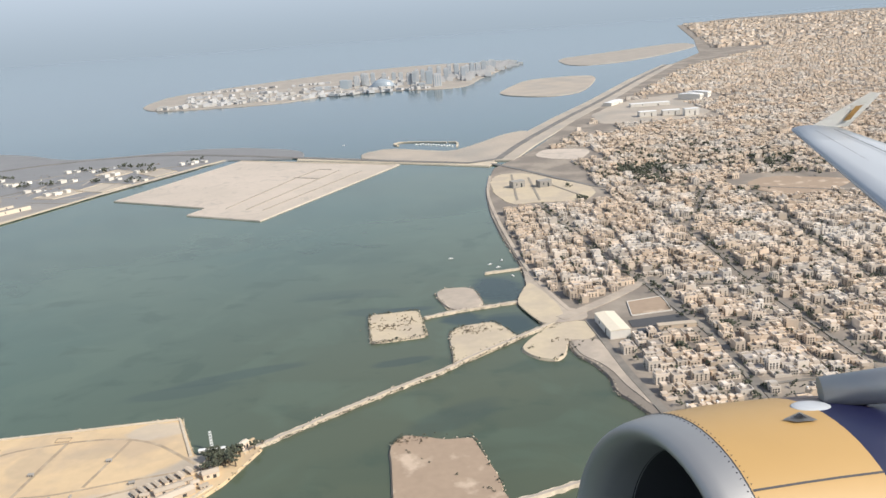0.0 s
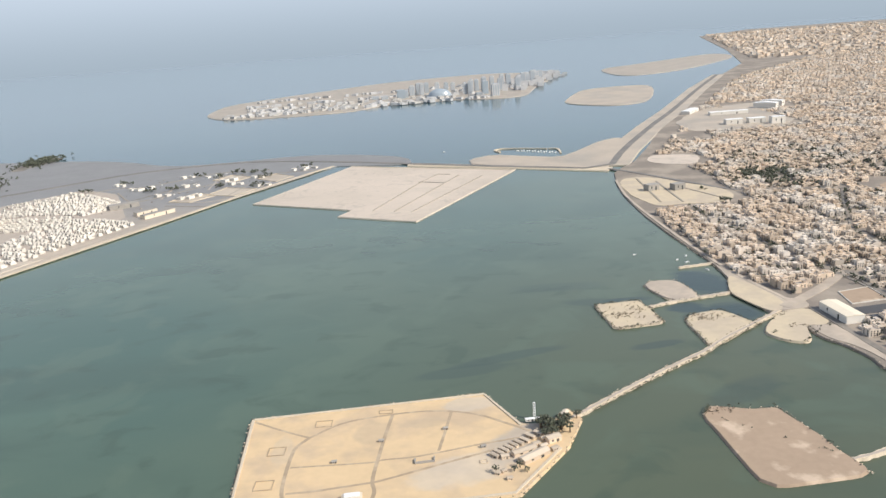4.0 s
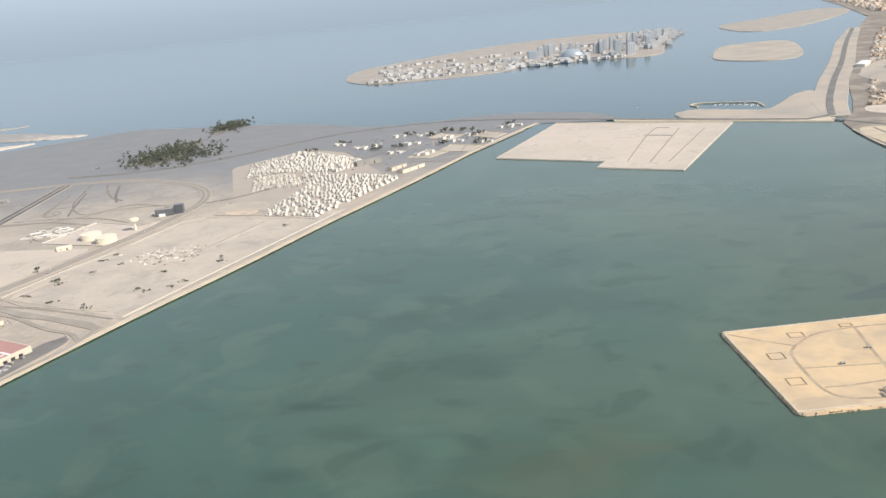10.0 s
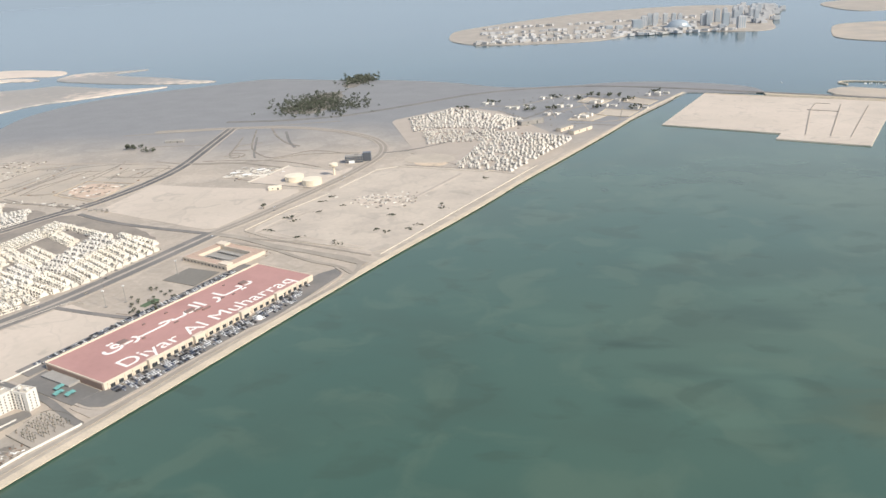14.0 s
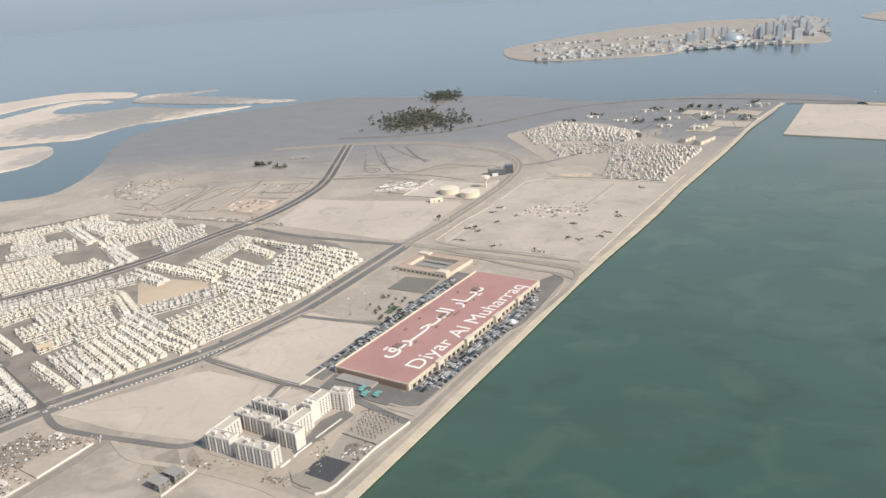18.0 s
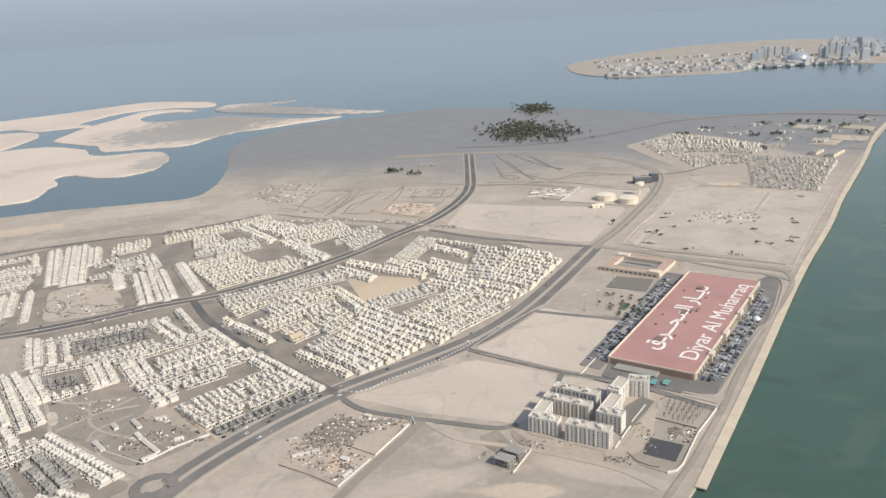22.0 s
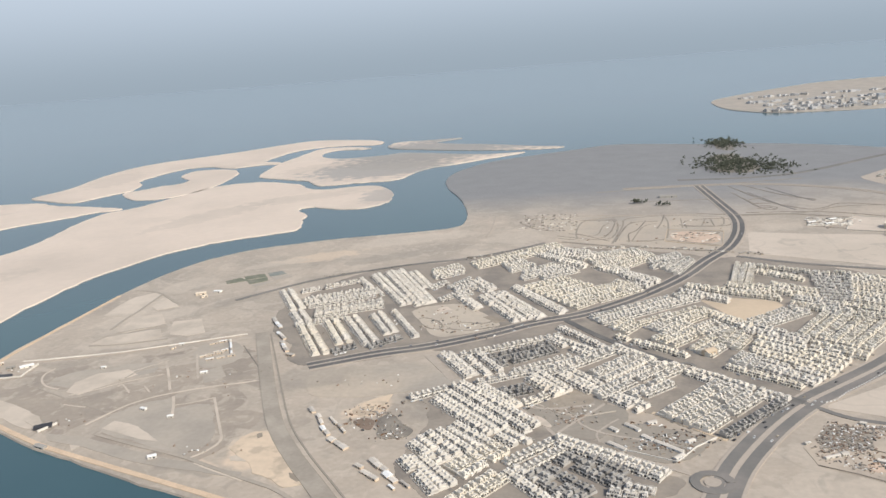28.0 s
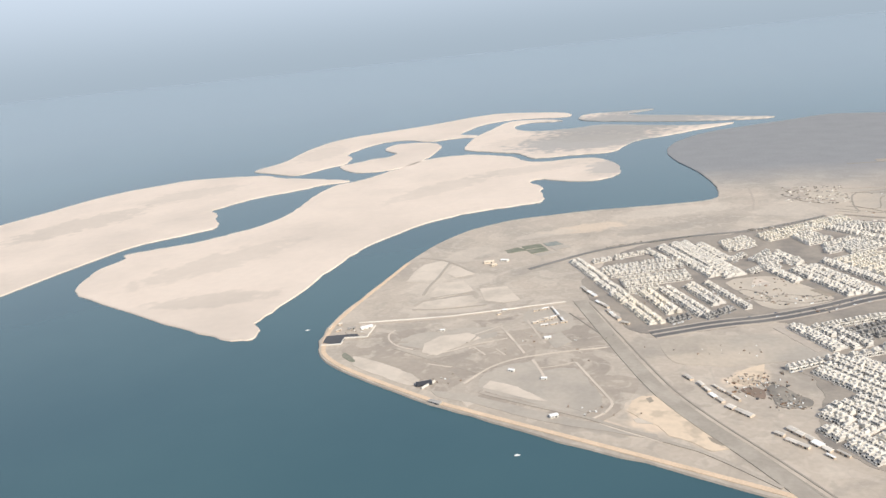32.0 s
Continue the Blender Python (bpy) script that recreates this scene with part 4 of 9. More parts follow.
def far_villa(x, y, turn, scale=1.0, style=0, yard=True):
    c, s = math.cos(turn), math.sin(turn)
    wall, roof = WALL_SLOTS[style], ROOF_SLOTS[style]

    def put(a, e):
        return x + scale * (c * a - s * e), y + scale * (s * a + c * e)

    sz, side, front, up = (HIGH + rng.uniform(-0.25, 0.3)) * scale, rng.choice((-1, 1)), -DEEP / 2, rng.uniform(1.6, 2.1)
    middle, low = side * (WIDE - up) / 2, 1.35 * scale
    rows_rest.shell(x, y, 0, WIDE * scale, DEEP * scale, low, c, s, wall, roof, 0.12, 0.25)
    rows_rest.shell(*put(middle, 0.22), low - 0.25, up * scale, (DEEP - 0.5) * scale, sz - low + 0.25, c, s, wall, roof, 0.12, 0.25)
    if rng.random() < 0.9:
        rows_rest.box(*put(middle - side * rng.uniform(-0.3, 0.4), rng.choice((0.95, 0.95, 0.3))), sz - 0.25, 1.05 * scale, 1.15 * scale, 0.75 * scale, c, s, wall)
    rows_rest.box(*put(-side * 0.7, front - 0.3), 0, 1.45 * scale, 0.6 * scale, 1.3 * scale, c, s, wall)
    # dark slot paints the shade of the porch and carport openings
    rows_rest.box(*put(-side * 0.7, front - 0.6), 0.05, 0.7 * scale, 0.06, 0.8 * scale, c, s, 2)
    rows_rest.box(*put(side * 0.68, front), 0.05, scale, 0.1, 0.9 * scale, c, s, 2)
    for a, e in ((middle - 0.48, front + 0.47), (middle + 0.45, front + 0.47), (middle, DEEP / 2 - 0.03)):
        rows_rest.box(*put(a, e), low + 0.12, 0.52 * scale, 0.08, 0.55 * scale, c, s, 2)
    if yard:
        rows_rest.box(*put(0, front - 1.3), 0, (PITCH - 0.2) * scale, 0.1, 0.6, c, s, wall)
        rows_rest.box(*put(WIDE / 2, front - 0.65), 0, 0.1, 1.25, 0.6, c, s, wall)
        rows_rest.box(*put(-side * 0.6, DEEP / 2 + 0.35), 0, 1.5 * scale, 0.7 * scale, 0.95 * scale, c, s, wall)


def terrace(x0, y0, x1, y1, near, face=False, style=0, skip=0.03):
    """A row of paired villas along a plan line; near rows are single things, the rest go into one mesh."""
    length, turn = math.hypot(x1 - x0, y1 - y0), math.atan2(y1 - y0, x1 - x0)
    count = max(1, round(length / PITCH))
    for i in range(count):
        if rng.random() < skip:
            continue
        f = (i + 0.5) / count + (0.14 if i % 2 == 0 else -0.14) / length
        x, y, a = x0 + (x1 - x0) * f, y0 + (y1 - y0) * f, turn + (math.pi if face else 0.0)
        if not free_plot(x, y):
            continue
        if near and style == 0 and sum(PLACED) < 250:
            k = rng.choice((0, 0, 1, 2))
            m = pose(x, y, 0, 0, 0, math.degrees(a))
            if PLACED[k]:
                copy_thing(VILLAS[k], m)
            else:
                VILLAS[k].matrix_basis = m
            PLACED[k] += 1
        else:
            far_villa(x, y, a, 1.0, style)


lanes, LANE_LINES = Soup(), []


def block(x0, y0, x1, y1, x2, y2, x3, y3, rows, style, near):
    """A quarter of rows along its first edge, back to back in twos, with a paved lane between the fronts."""
    a, b, c, d = Vector((x0, y0)), Vector((x1, y1)), Vector((x2, y2)), Vector((x3, y3))
    along, over = (b - a + c - d).normalized() * 1.8, (d - a + c - b).normalized() * 1.4 if d != a else Vector((0, 0))
    a, b, c, d = a - along - over, b + along - over, c + along + over, d - along + over
    deep = ((d - a).length + (c - b).length) / 2
    rows = max(1, min(max(rows, round(deep / 6.0)), int(deep / 4.0)))
    left = (b - a).cross(d - a) >= 0 if deep > 1 else b.x > a.x      # single rows look south
    for i in range(rows):
        f = (i + 0.5) / rows
        p, q = a.lerp(d, f), b.lerp(c, f)
        if deep > 1 and rows == 2:                                   # both close to the spine between their yards
            f = 0.5 + (f - 0.5) * max(0.8, min(1.0, 12.0 / deep))
            p, q = a.lerp(d, f), b.lerp(c, f)
        terrace(*p, *q, near, (i % 2 == 1) == left if rows > 1 else not left, style)
        if i and i % 2 == 0:
            p, q = a.lerp(d, i / rows), b.lerp(c, i / rows)
            way, mid = (q - p).normalized(), (p + q) / 2
            LANE_LINES.append((p, q))
            lanes.box(mid.x, mid.y, 0.05, (q - p).length + 3, 1.7, 0.2, way.x, way.y, 0)
    if deep < 1:
        way = (b - a).normalized()
        side = Vector((way.y, -way.x)) * (4.2 if left else -4.2)
        LANE_LINES.append((a + side, b + side))


SOUTH_BLOCKS = [(-928.9, 161.6, -909.2, 175.1, -909.2, 175.1, -928.9, 161.6, 1, 0), (-917, 157.9, -885.8, 123.6, -877.6, 131.6, -909.6, 167.2, 3, 0), (-908.2, 174.5, -867.5, 127.6, -867.5, 127.6, -908.2, 174.5, 1, 0), (-905.1, 177.9, -863.7, 133.8, -863.7, 133.8, -905.1, 177.9, 1, 0),
        (-909.2, 124.4, -893.2, 107.5, -883.6, 116.9, -900.7, 132.7, 3, 0), (-919.2, 111.7, -904.7, 96.5, -896, 106, -912.3, 123.9, 3, 0), (-920.3, 98.9, -902.4, 73.9, -894.2, 81.4, -911.4, 100.4, 3, 0), (-881.2, 118.9, -871.5, 110.5, -864.6, 119.4, -873.7, 127.7, 2, 0),
        (-898.9, 94.6, -881.8, 114.5, -875.2, 107.3, -890.1, 86.6, 3, 1), (-875.4, 96.6, -855.5, 116.7, -855.5, 116.7, -875.4, 96.6, 1, 0), (-868.7, 89.3, -851.1, 109.3, -851.1, 109.3, -868.7, 89.3, 1, 0), (-855, 115.7, -811.4, 88.6, -806.9, 95, -851.2, 122.6, 2, 0),
        (-851.9, 100.5, -827.7, 81.7, -821.9, 92, -842.5, 109.7, 3, 2), (-863.1, 86.7, -844.7, 70.7, -837.7, 78.3, -855.1, 95.3, 3, 2), (-895.5, 68.3, -880.4, 89.2, -872.6, 85.1, -887.7, 64, 3, 1), (-874.3, 89.3, -855.8, 69.6, -850.3, 75.3, -867.6, 94.1, 2, 0),
        (-832.3, 75.2, -819.6, 72.8, -813, 81.8, -823.7, 84.9, 2, 0)]
MIDDLE_BLOCKS = [(-911.9, 218, -856.5, 248.1, -856.5, 248.1, -911.9, 218, 1, 0), (-856.1, 262, -831.7, 230.8, -831.7, 230.8, -856.1, 262, 1, 0), (-862.5, 240, -839.6, 215.9, -834.7, 226.2, -858.9, 247.3, 2, 0), (-923.7, 218.4, -904.5, 188.2, -900.4, 192.1, -917.8, 219.7, 2, 0),
        (-909, 212, -895.6, 190.7, -892, 194, -904.9, 214.1, 2, 0), (-903.1, 216.3, -888.5, 193.9, -886.2, 198.6, -899.6, 219.2, 2, 0), (-887, 202.8, -857.8, 223.9, -863.6, 235.1, -894.7, 216, 2, 2), (-878.2, 195, -850.3, 214.7, -850.3, 214.7, -878.2, 195, 1, 0),
        (-858.1, 189.9, -824.6, 222.9, -827.2, 229.1, -860.9, 200.8, 2, 0), (-853.9, 188.5, -838.9, 170.8, -832.5, 178, -848, 196.4, 3, 0), (-839.3, 192.8, -815.4, 218.8, -806.7, 210.6, -829.8, 184.8, 3, 0), (-831.6, 162.6, -797.6, 199.9, -803.4, 207.6, -836, 170.8, 2, 0),
        (-827.3, 161.4, -816.1, 149.2, -810.9, 155.6, -821.3, 164.7, 2, 0), (-814.4, 161.8, -797, 177.4, -802.5, 186.2, -818.9, 170.5, 2, 0), (-805.1, 146.5, -775.8, 183.2, -757.9, 164, -786, 131, 6, 0), (-779.6, 126.4, -748, 160.5, -748, 160.5, -779.6, 126.4, 1, 2),
        (-801.2, 184.9, -788.1, 197.6, -794.5, 207.4, -806.7, 195.4, 2, 0), (-826.5, 226.7, -799.7, 199.9, -795.6, 204.6, -823, 232.1, 2, 0), (-788.2, 192.4, -749.2, 158.9, -744.7, 164.9, -783.3, 198.9, 2, 0)]
DEPOT_BLOCKS = [(-897.1, 180.3, -861.3, 199.4, -861.3, 199.4, -897.1, 180.3, 1, 0), (-895.9, 171.6, -876.8, 150.7, -873.2, 155.1, -892.6, 176.5, 2, 0), (-879, 163.1, -867.4, 168.8, -874, 178.7, -885.8, 172.7, 2, 2), (-876.2, 150.7, -861.1, 164, -861.1, 164, -876.2, 150.7, 1, 0),
        (-870.4, 185, -855.9, 166.3, -848.7, 172.2, -865.4, 194.1, 3, 0)]
FIELD_BLOCKS = [(-821.3, 246, -786.1, 217.6, -786.1, 217.6, -821.3, 246, 1, 1), (-765.7, 201.5, -735.9, 178.2, -735.9, 178.2, -765.7, 201.5, 1, 1), (-753.5, 200.5, -747.8, 210.8, -755.8, 219.5, -763, 210.1, 2, 0), (-751.4, 199.8, -730.3, 180.2, -722.3, 190.5, -745.4, 209.4, 3, 0),
        (-750.8, 220, -719.4, 191, -703.9, 211.4, -742, 244.7, 4, 1), (-757.2, 227, -746.9, 245, -755.6, 257.6, -765.2, 238.6, 2, 1), (-828.9, 269.3, -768, 311.7, -777.6, 327.5, -837.5, 281.7, 2, 0), (-808, 268, -788.4, 284.5, -788.4, 284.5, -808, 268, 1, 1),
        (-816.7, 251.8, -808.4, 265.6, -817, 276.9, -825.3, 265, 2, 1)]
FIELD_SOUTH_BLOCKS = [(-781.8, 267.2, -766.3, 282.2, -773, 296, -790.3, 281.2, 2, 1), (-767.9, 285.8, -748.9, 257.2, -742, 268, -767.9, 297.5, 2, 1), (-790.2, 250.3, -777.9, 266.1, -791.4, 280.4, -803.1, 262, 2, 0), (-765.4, 244.5, -755, 256, -765.3, 271.9, -776.3, 261.2, 2, 0),
        (-789.8, 231.3, -771.4, 252.3, -781.6, 263.1, -802, 243.5, 2, 1), (-772.6, 217, -760.5, 234.1, -768.4, 246.1, -782.1, 228.2, 2, 1), (-747.6, 252.5, -722.3, 232.2, -717.1, 243.3, -742, 264.7, 3, 0), (-717.8, 225.1, -696.5, 213.6, -689.6, 225.1, -712.4, 246, 3, 1),
        (-739.8, 259, -706.1, 285, -712.5, 297, -744.7, 269.8, 2, 0)]
FIELD_EAST_BLOCKS = [(-690.2, 225.1, -662.5, 262.1, -695.5, 288.6, -719.2, 250.9, 6, 1), (-713.5, 298, -662, 268.5, -659, 277.4, -709.4, 305.2, 2, 1), (-682.7, 295.7, -656.4, 278.9, -652.7, 285.5, -679.5, 303.8, 2, 1), (-673.3, 307.0, -650.4, 288.8, -630.3, 340.7, -658.7, 362.5, 6, 1),
        (-689.0, 308.3, -672.4, 303.2, -660.2, 353.5, -684.2, 363.9, 4, 0), (-731.8, 337.1, -718.8, 385.8, -729.9, 396, -740.3, 348.8, 2, 1), (-721.9, 372.5, -693.6, 350, -694.1, 361.4, -722.3, 383.6, 2, 1)]
FIELD_NORTH_BLOCKS = [(-723.6, 392.7, -673.9, 365.2, -673.9, 365.2, -723.6, 392.7, 1, 1), (-771.4, 338.5, -717.2, 309.6, -717.2, 320.4, -770.1, 347.1, 2, 1), (-777.5, 325.4, -750.6, 306.5, -748.4, 317, -775.2, 335.6, 2, 0), (-745.1, 340.5, -719.9, 320.6, -715.7, 333.6, -739, 352, 2, 1),
        (-714.7, 325.2, -693.5, 307.7, -691.3, 331.4, -714.4, 347.5, 3, 1), (-707.4, 306.9, -685.7, 294.1, -685.5, 304.2, -705.1, 317.4, 2, 0), (-667.5, 368.1, -637.2, 351.2, -637.2, 351.2, -667.5, 368.1, 1, 1)]
WEST_ROWS = [(-1009.4, 381.3, -969, 310.5, -963.9, 314.6, -1003.9, 386.5, 2, 0), (-999.7, 388.9, -958.2, 309.9, -953, 314, -995.1, 394.3, 2, 0), (-992.1, 391.2, -951.8, 313.9, -946.9, 316.9, -987.8, 396.6, 2, 0), (-980.5, 387.3, -961.7, 351.1, -956.5, 354.5, -975, 391.1, 2, 0), (-957, 345.8, -946.3, 361.5, -946.3, 361.5, -957, 345.8, 1, 0), (-942.7, 320, -932.9, 332.1, -932.9, 332.1, -942.7, 320, 1, 0)]
WEST_COLUMNS = [(-940.3, 348.3, -929.2, 368, -929.2, 368, -940.3, 348.3, 1, 0), (-932.4, 327.4, -908.9, 349.7, -908.9, 349.7, -932.4, 327.4, 1, 0), (-961.3, 394.2, -944, 407.4, -944, 407.4, -961.3, 394.2, 1, 0), (-952.4, 376.6, -938.6, 388, -938.6, 388, -952.4, 376.6, 1, 0),
        (-931.5, 327.3, -915.1, 299.9, -912.3, 305, -929.7, 334.2, 2, 0), (-915, 323.9, -886.8, 275.4, -875.7, 281.6, -906.1, 332.6, 4, 0), (-903.5, 331.2, -871.9, 279.5, -868.6, 286.1, -899.6, 336.9, 2, 0), (-925, 361.1, -910.7, 338.8, -906.9, 345.9, -920.8, 368.7, 2, 0),
        (-893.2, 343.6, -857.2, 289.5, -854.8, 295.4, -890.5, 349.6, 2, 0), (-925.3, 399.7, -860.7, 453.5, -867.5, 470.1, -933.4, 415.5, 2, 1)]
WEST_BLOCKS = [(-1074, 345, -1050, 302, -1040, 309, -1065, 350, 2, 0), (-1055, 345, -1019, 369, -1019, 369, -1055, 345, 1, 0),
        (-1041, 305, -990, 334, -997, 348, -1052, 321, 2, 0), (-1024, 286, -983, 306, -987, 322, -1030, 304, 2, 0), (-1032, 270, -1004, 287, -1004, 287, -1032, 270, 1, 0), (-1046, 295, -1033, 274, -1027, 281, -1039, 300, 2, 0),
        (-1030, 267, -1004, 220, -995, 223, -1022, 270, 2, 1), (-1016, 278, -994, 237, -986, 242, -1008, 282, 2, 1)]
WEST_MIDDLE_BLOCKS = [(-1002, 281, -976, 234, -968, 242, -994, 286, 2, 0), (-986, 285, -968, 253, -960, 260, -978, 295, 2, 0), (-974, 294, -948, 248, -944, 251, -968, 297, 1, 0),
        (-992, 224, -982, 232, -982, 232, -992, 224, 1, 2), (-971, 232, -956, 247, -956, 247, -971, 232, 1, 2)]
WEST_NORTH_BLOCKS = [(-846, 299, -820, 328, -858, 368, -886, 349, 4, 1), (-836, 308, -803, 336, -812, 352, -840, 340, 2, 1)]
WEST_FAR_BLOCKS = [(-918, 407, -878, 451, -878, 451, -918, 407, 1, 0), (-898, 388, -881, 401, -896, 422, -907, 411, 2, 0), (-881, 432, -843, 394, -842, 405, -878, 442, 2, 0), (-872, 366, -847, 384, -860, 404, -878, 387, 2, 0),
        (-875, 442, -831, 419, -840, 444, -876, 459, 2, 0), (-830, 387, -791, 351, -790, 361, -827, 397, 2, 0), (-819, 356, -799, 343, -799, 343, -819, 356, 1, 0), (-811, 389, -787, 421, -800, 440, -830, 418, 3, 1),
        (-831, 397, -812, 418, -822, 437, -841, 423, 2, 0), (-774, 372, -760, 406, -772, 426, -791, 401, 3, 0)]
INFILL_BLOCKS = [(-956, 374, -936, 388, -941, 401, -960, 387, 2, 0), (-934, 338, -922, 347, -927, 363, -939, 354, 2, 0), (-888, 366, -860, 386, -868, 407, -887, 387, 2, 0)]
INFILL_NORTH_BLOCKS = [(-875, 440, -840, 414, -840, 430, -873, 456, 2, 0), (-835, 395, -796, 348, -793, 361, -828, 406, 2, 0), (-835, 410, -799, 429, -802, 445, -836, 434, 2, 0), (-791, 389, -767, 413, -770, 430, -792, 412, 2, 0), (-1016, 373, -1001, 349, -1001, 349, -1016, 373, 1, 0), (-1037, 314, -1000, 335, -1006, 348, -1044, 328, 2, 0)]
for quarter in SOUTH_BLOCKS + DEPOT_BLOCKS + MIDDLE_BLOCKS:
    block(*quarter, True)
for quarter in FIELD_BLOCKS + FIELD_SOUTH_BLOCKS + FIELD_EAST_BLOCKS + FIELD_NORTH_BLOCKS + WEST_ROWS + WEST_COLUMNS + WEST_BLOCKS + WEST_MIDDLE_BLOCKS + WEST_NORTH_BLOCKS + WEST_FAR_BLOCKS + INFILL_BLOCKS + INFILL_NORTH_BLOCKS:
    block(*quarter, False)
lanes.build("estate_lanes", [ASPHALT], "narrow faded asphalt lanes between the terraces", "road")
# white villas by the canal, in loose bowed rows
for a, b, c, d, n in (((-462.2, 519.5), (-415.1, 501.2), (-359.3, 615.8), (-433.6, 651.5), 15), ((-492.4, 608.4), (-439.9, 615.0), (-430.9, 658.9), (-504.3, 666.5), 6), ((-517.5, 686.0), (-424.6, 663.0), (-398.7, 696.9), (-489.2, 787.2), 9), ((-512.1, 662.8), (-485.7, 673.5), (-486.0, 772.4), (-526.9, 736.1), 5)):
    a, b, c, d = map(Vector, (a, b, c, d))
    for i in range(n):
        p, q = a.lerp(d, (i + 0.5) / n), b.lerp(c, (i + 0.5) / n)
        bow = Vector((-(q - p).y, (q - p).x)) * 0.04
        count = round((q - p).length / 4.0)
        for k in range(count):
            if rng.random() < 0.86:
                f = (k + 0.5) / count
                s = p.lerp(q, f) + bow * 4 * f * (1 - f)
                way = (q - p) + bow * 4 * (1 - 2 * f)
                far_villa(s.x + rng.uniform(-0.6, 0.6), s.y + rng.uniform(-0.6, 0.6), math.atan2(way.y, way.x) + rng.choice((0, 0, math.pi)), rng.uniform(0.85, 1.1), 0, False)
rows_rest.build("villa_rows", [WHITE_WALLS, ROOF_DECKS, DARK_GLASS, BARE_WALLS, CREAM_WALLS, BARE_ROOFS], "rows of white flat-roofed villas across the estates", "houses")

# ---- the old town ----
def town_house(kind):
    """A flat-roofed town house with an upper floor set back, stair room, windows, door and roof tank; its front looks to -y."""
    sx, sy, sz = ((5.4, 4.8, 2.4), (4.6, 5.6, 2.9), (5.8, 4.6, 2.0), (4.8, 4.8, 3.4))[kind]
    walls = new("town_house", mesh_of("town_house", shell_mesh(bmesh.new(), sx, sy, sz, 0.25, 0.5), BEIGE_WALL))
    tagged(walls, "beige rendered flat-roofed town house of two or three storeys", "house", "houses of the town")
    part("roof", boxed(0, 0, sz - 0.65, sx - 0.5, sy - 0.5, 0.15), TOWN_ROOF, walls, "dusty concrete roof deck")
    part("stair_room", boxed(-1.2, 1.0, sz - 0.5, 2.0, 2.2, 1.3, bevel=0.05), BEIGE_WALL, walls)
    if kind % 2 == 0:
        part("upper_room", boxed(1.5, -0.6, sz - 0.5, 2.6, 3.0, 1.3, bevel=0.05), BEIGE_WALL, walls)
    part("water_tank", boxed(1.8, 2.0, sz - 0.5, 0.8, 0.8, 0.9, bevel=0.1), METAL_WHITE, walls, "white roof water tank")
    for z in (0.3, 1.3) if sz > 2.2 else (0.4,):
        part("window", boxed(-1.5, -sy / 2, z, 0.7, 0.12, 0.7), DARK_GLASS, walls, "dark window pane")
        part("window", boxed(sx / 2, 1.0, z, 0.12, 0.7, 0.7), DARK_GLASS, walls, "dark window pane")
        part("window", boxed(-0.1, -sy / 2, z, 0.5, 0.12, 0.7), DARK_GLASS, walls, "dark window pane")
    part("door", boxed(1.2, -sy / 2, 0, 0.8, 0.12, 1.4), DOOR_WOOD, walls, "brown entrance door")
    return walls


HOUSES = [town_house(k) for k in range(4)]
HOUSED = [0, 0, 0, 0]
town, greens = Soup(), Soup()
rng = random.Random(11)
TOWN_EDGE = [(36, 520), (44, 470), (45, 420), (48, 385), (52, 363), (58, 343), (63, 342), (84, 357), (103, 374), (107, 330), (69, 302), (71, 270), (74, 243), (88, 200), (106, 165), (420, 165), (900, 740), (1900, 2000), (900, 2050),
             (500, 1560), (385, 1340), (225, 1010), (112, 760), (120, 600), (100, 560)]
YARDS = [(62, 106, 303, 338), (60, 74, 296, 322), (30, 122, 536, 700), (150, 180, 596, 645), (225, 285, 535, 590), (255, 285, 605, 640), (160, 200, 830, 900), (190, 330, 880, 1090), (88, 150, 690, 760), (215, 300, 515, 575), (300, 390, 1040, 1150)]


AVENUES = [([(96, 372), (98, 361), (102, 325), (108, 298), (106, 252), (104, 200)], 2.4), ([(140, 520), (144, 466), (147, 410), (146, 354), (150, 300), (156, 200)], 2.0), ([(96, 365), (90, 394), (84, 438), (78, 479), (70, 540)], 1.8),
           ([(194, 556), (170, 505), (150, 458)], 1.8), ([(98, 361), (146, 352), (200, 345), (290, 350)], 1.8), ([(200, 345), (205, 420), (215, 530)], 1.6), ([(102, 250), (160, 256), (230, 250)], 1.6),
           ([(120, 578), (200, 560), (300, 500), (420, 470)], 2.4), ([(180, 640), (290, 610), (420, 600)], 2.0), ([(230, 770), (330, 740), (500, 760)], 2.4)]
for line, w in AVENUES:
    road("road", line, w * 0.75, TOWN_STREET, "dusty asphalt town street", rounds=1)


def near_avenue(x, y):
    for line, w in AVENUES:
        for (x0, y0), (x1, y1) in zip(line, line[1:]):
            dx, dy = x1 - x0, y1 - y0
            f = min(1.0, max(0.0, ((x - x0) * dx + (y - y0) * dy) / (dx * dx + dy * dy)))
            if math.hypot(x - x0 - f * dx, y - y0 - f * dy) < 2.7 + w / 2:
                return True
    return False


def inside(x, y, ring):
    hit = False
    for (x0, y0), (x1, y1) in zip(ring, ring[1:] + ring[:1]):
        if (y0 > y) != (y1 > y) and x < x0 + (y - y0) * (x1 - x0) / (y1 - y0):
            hit = not hit
    return hit


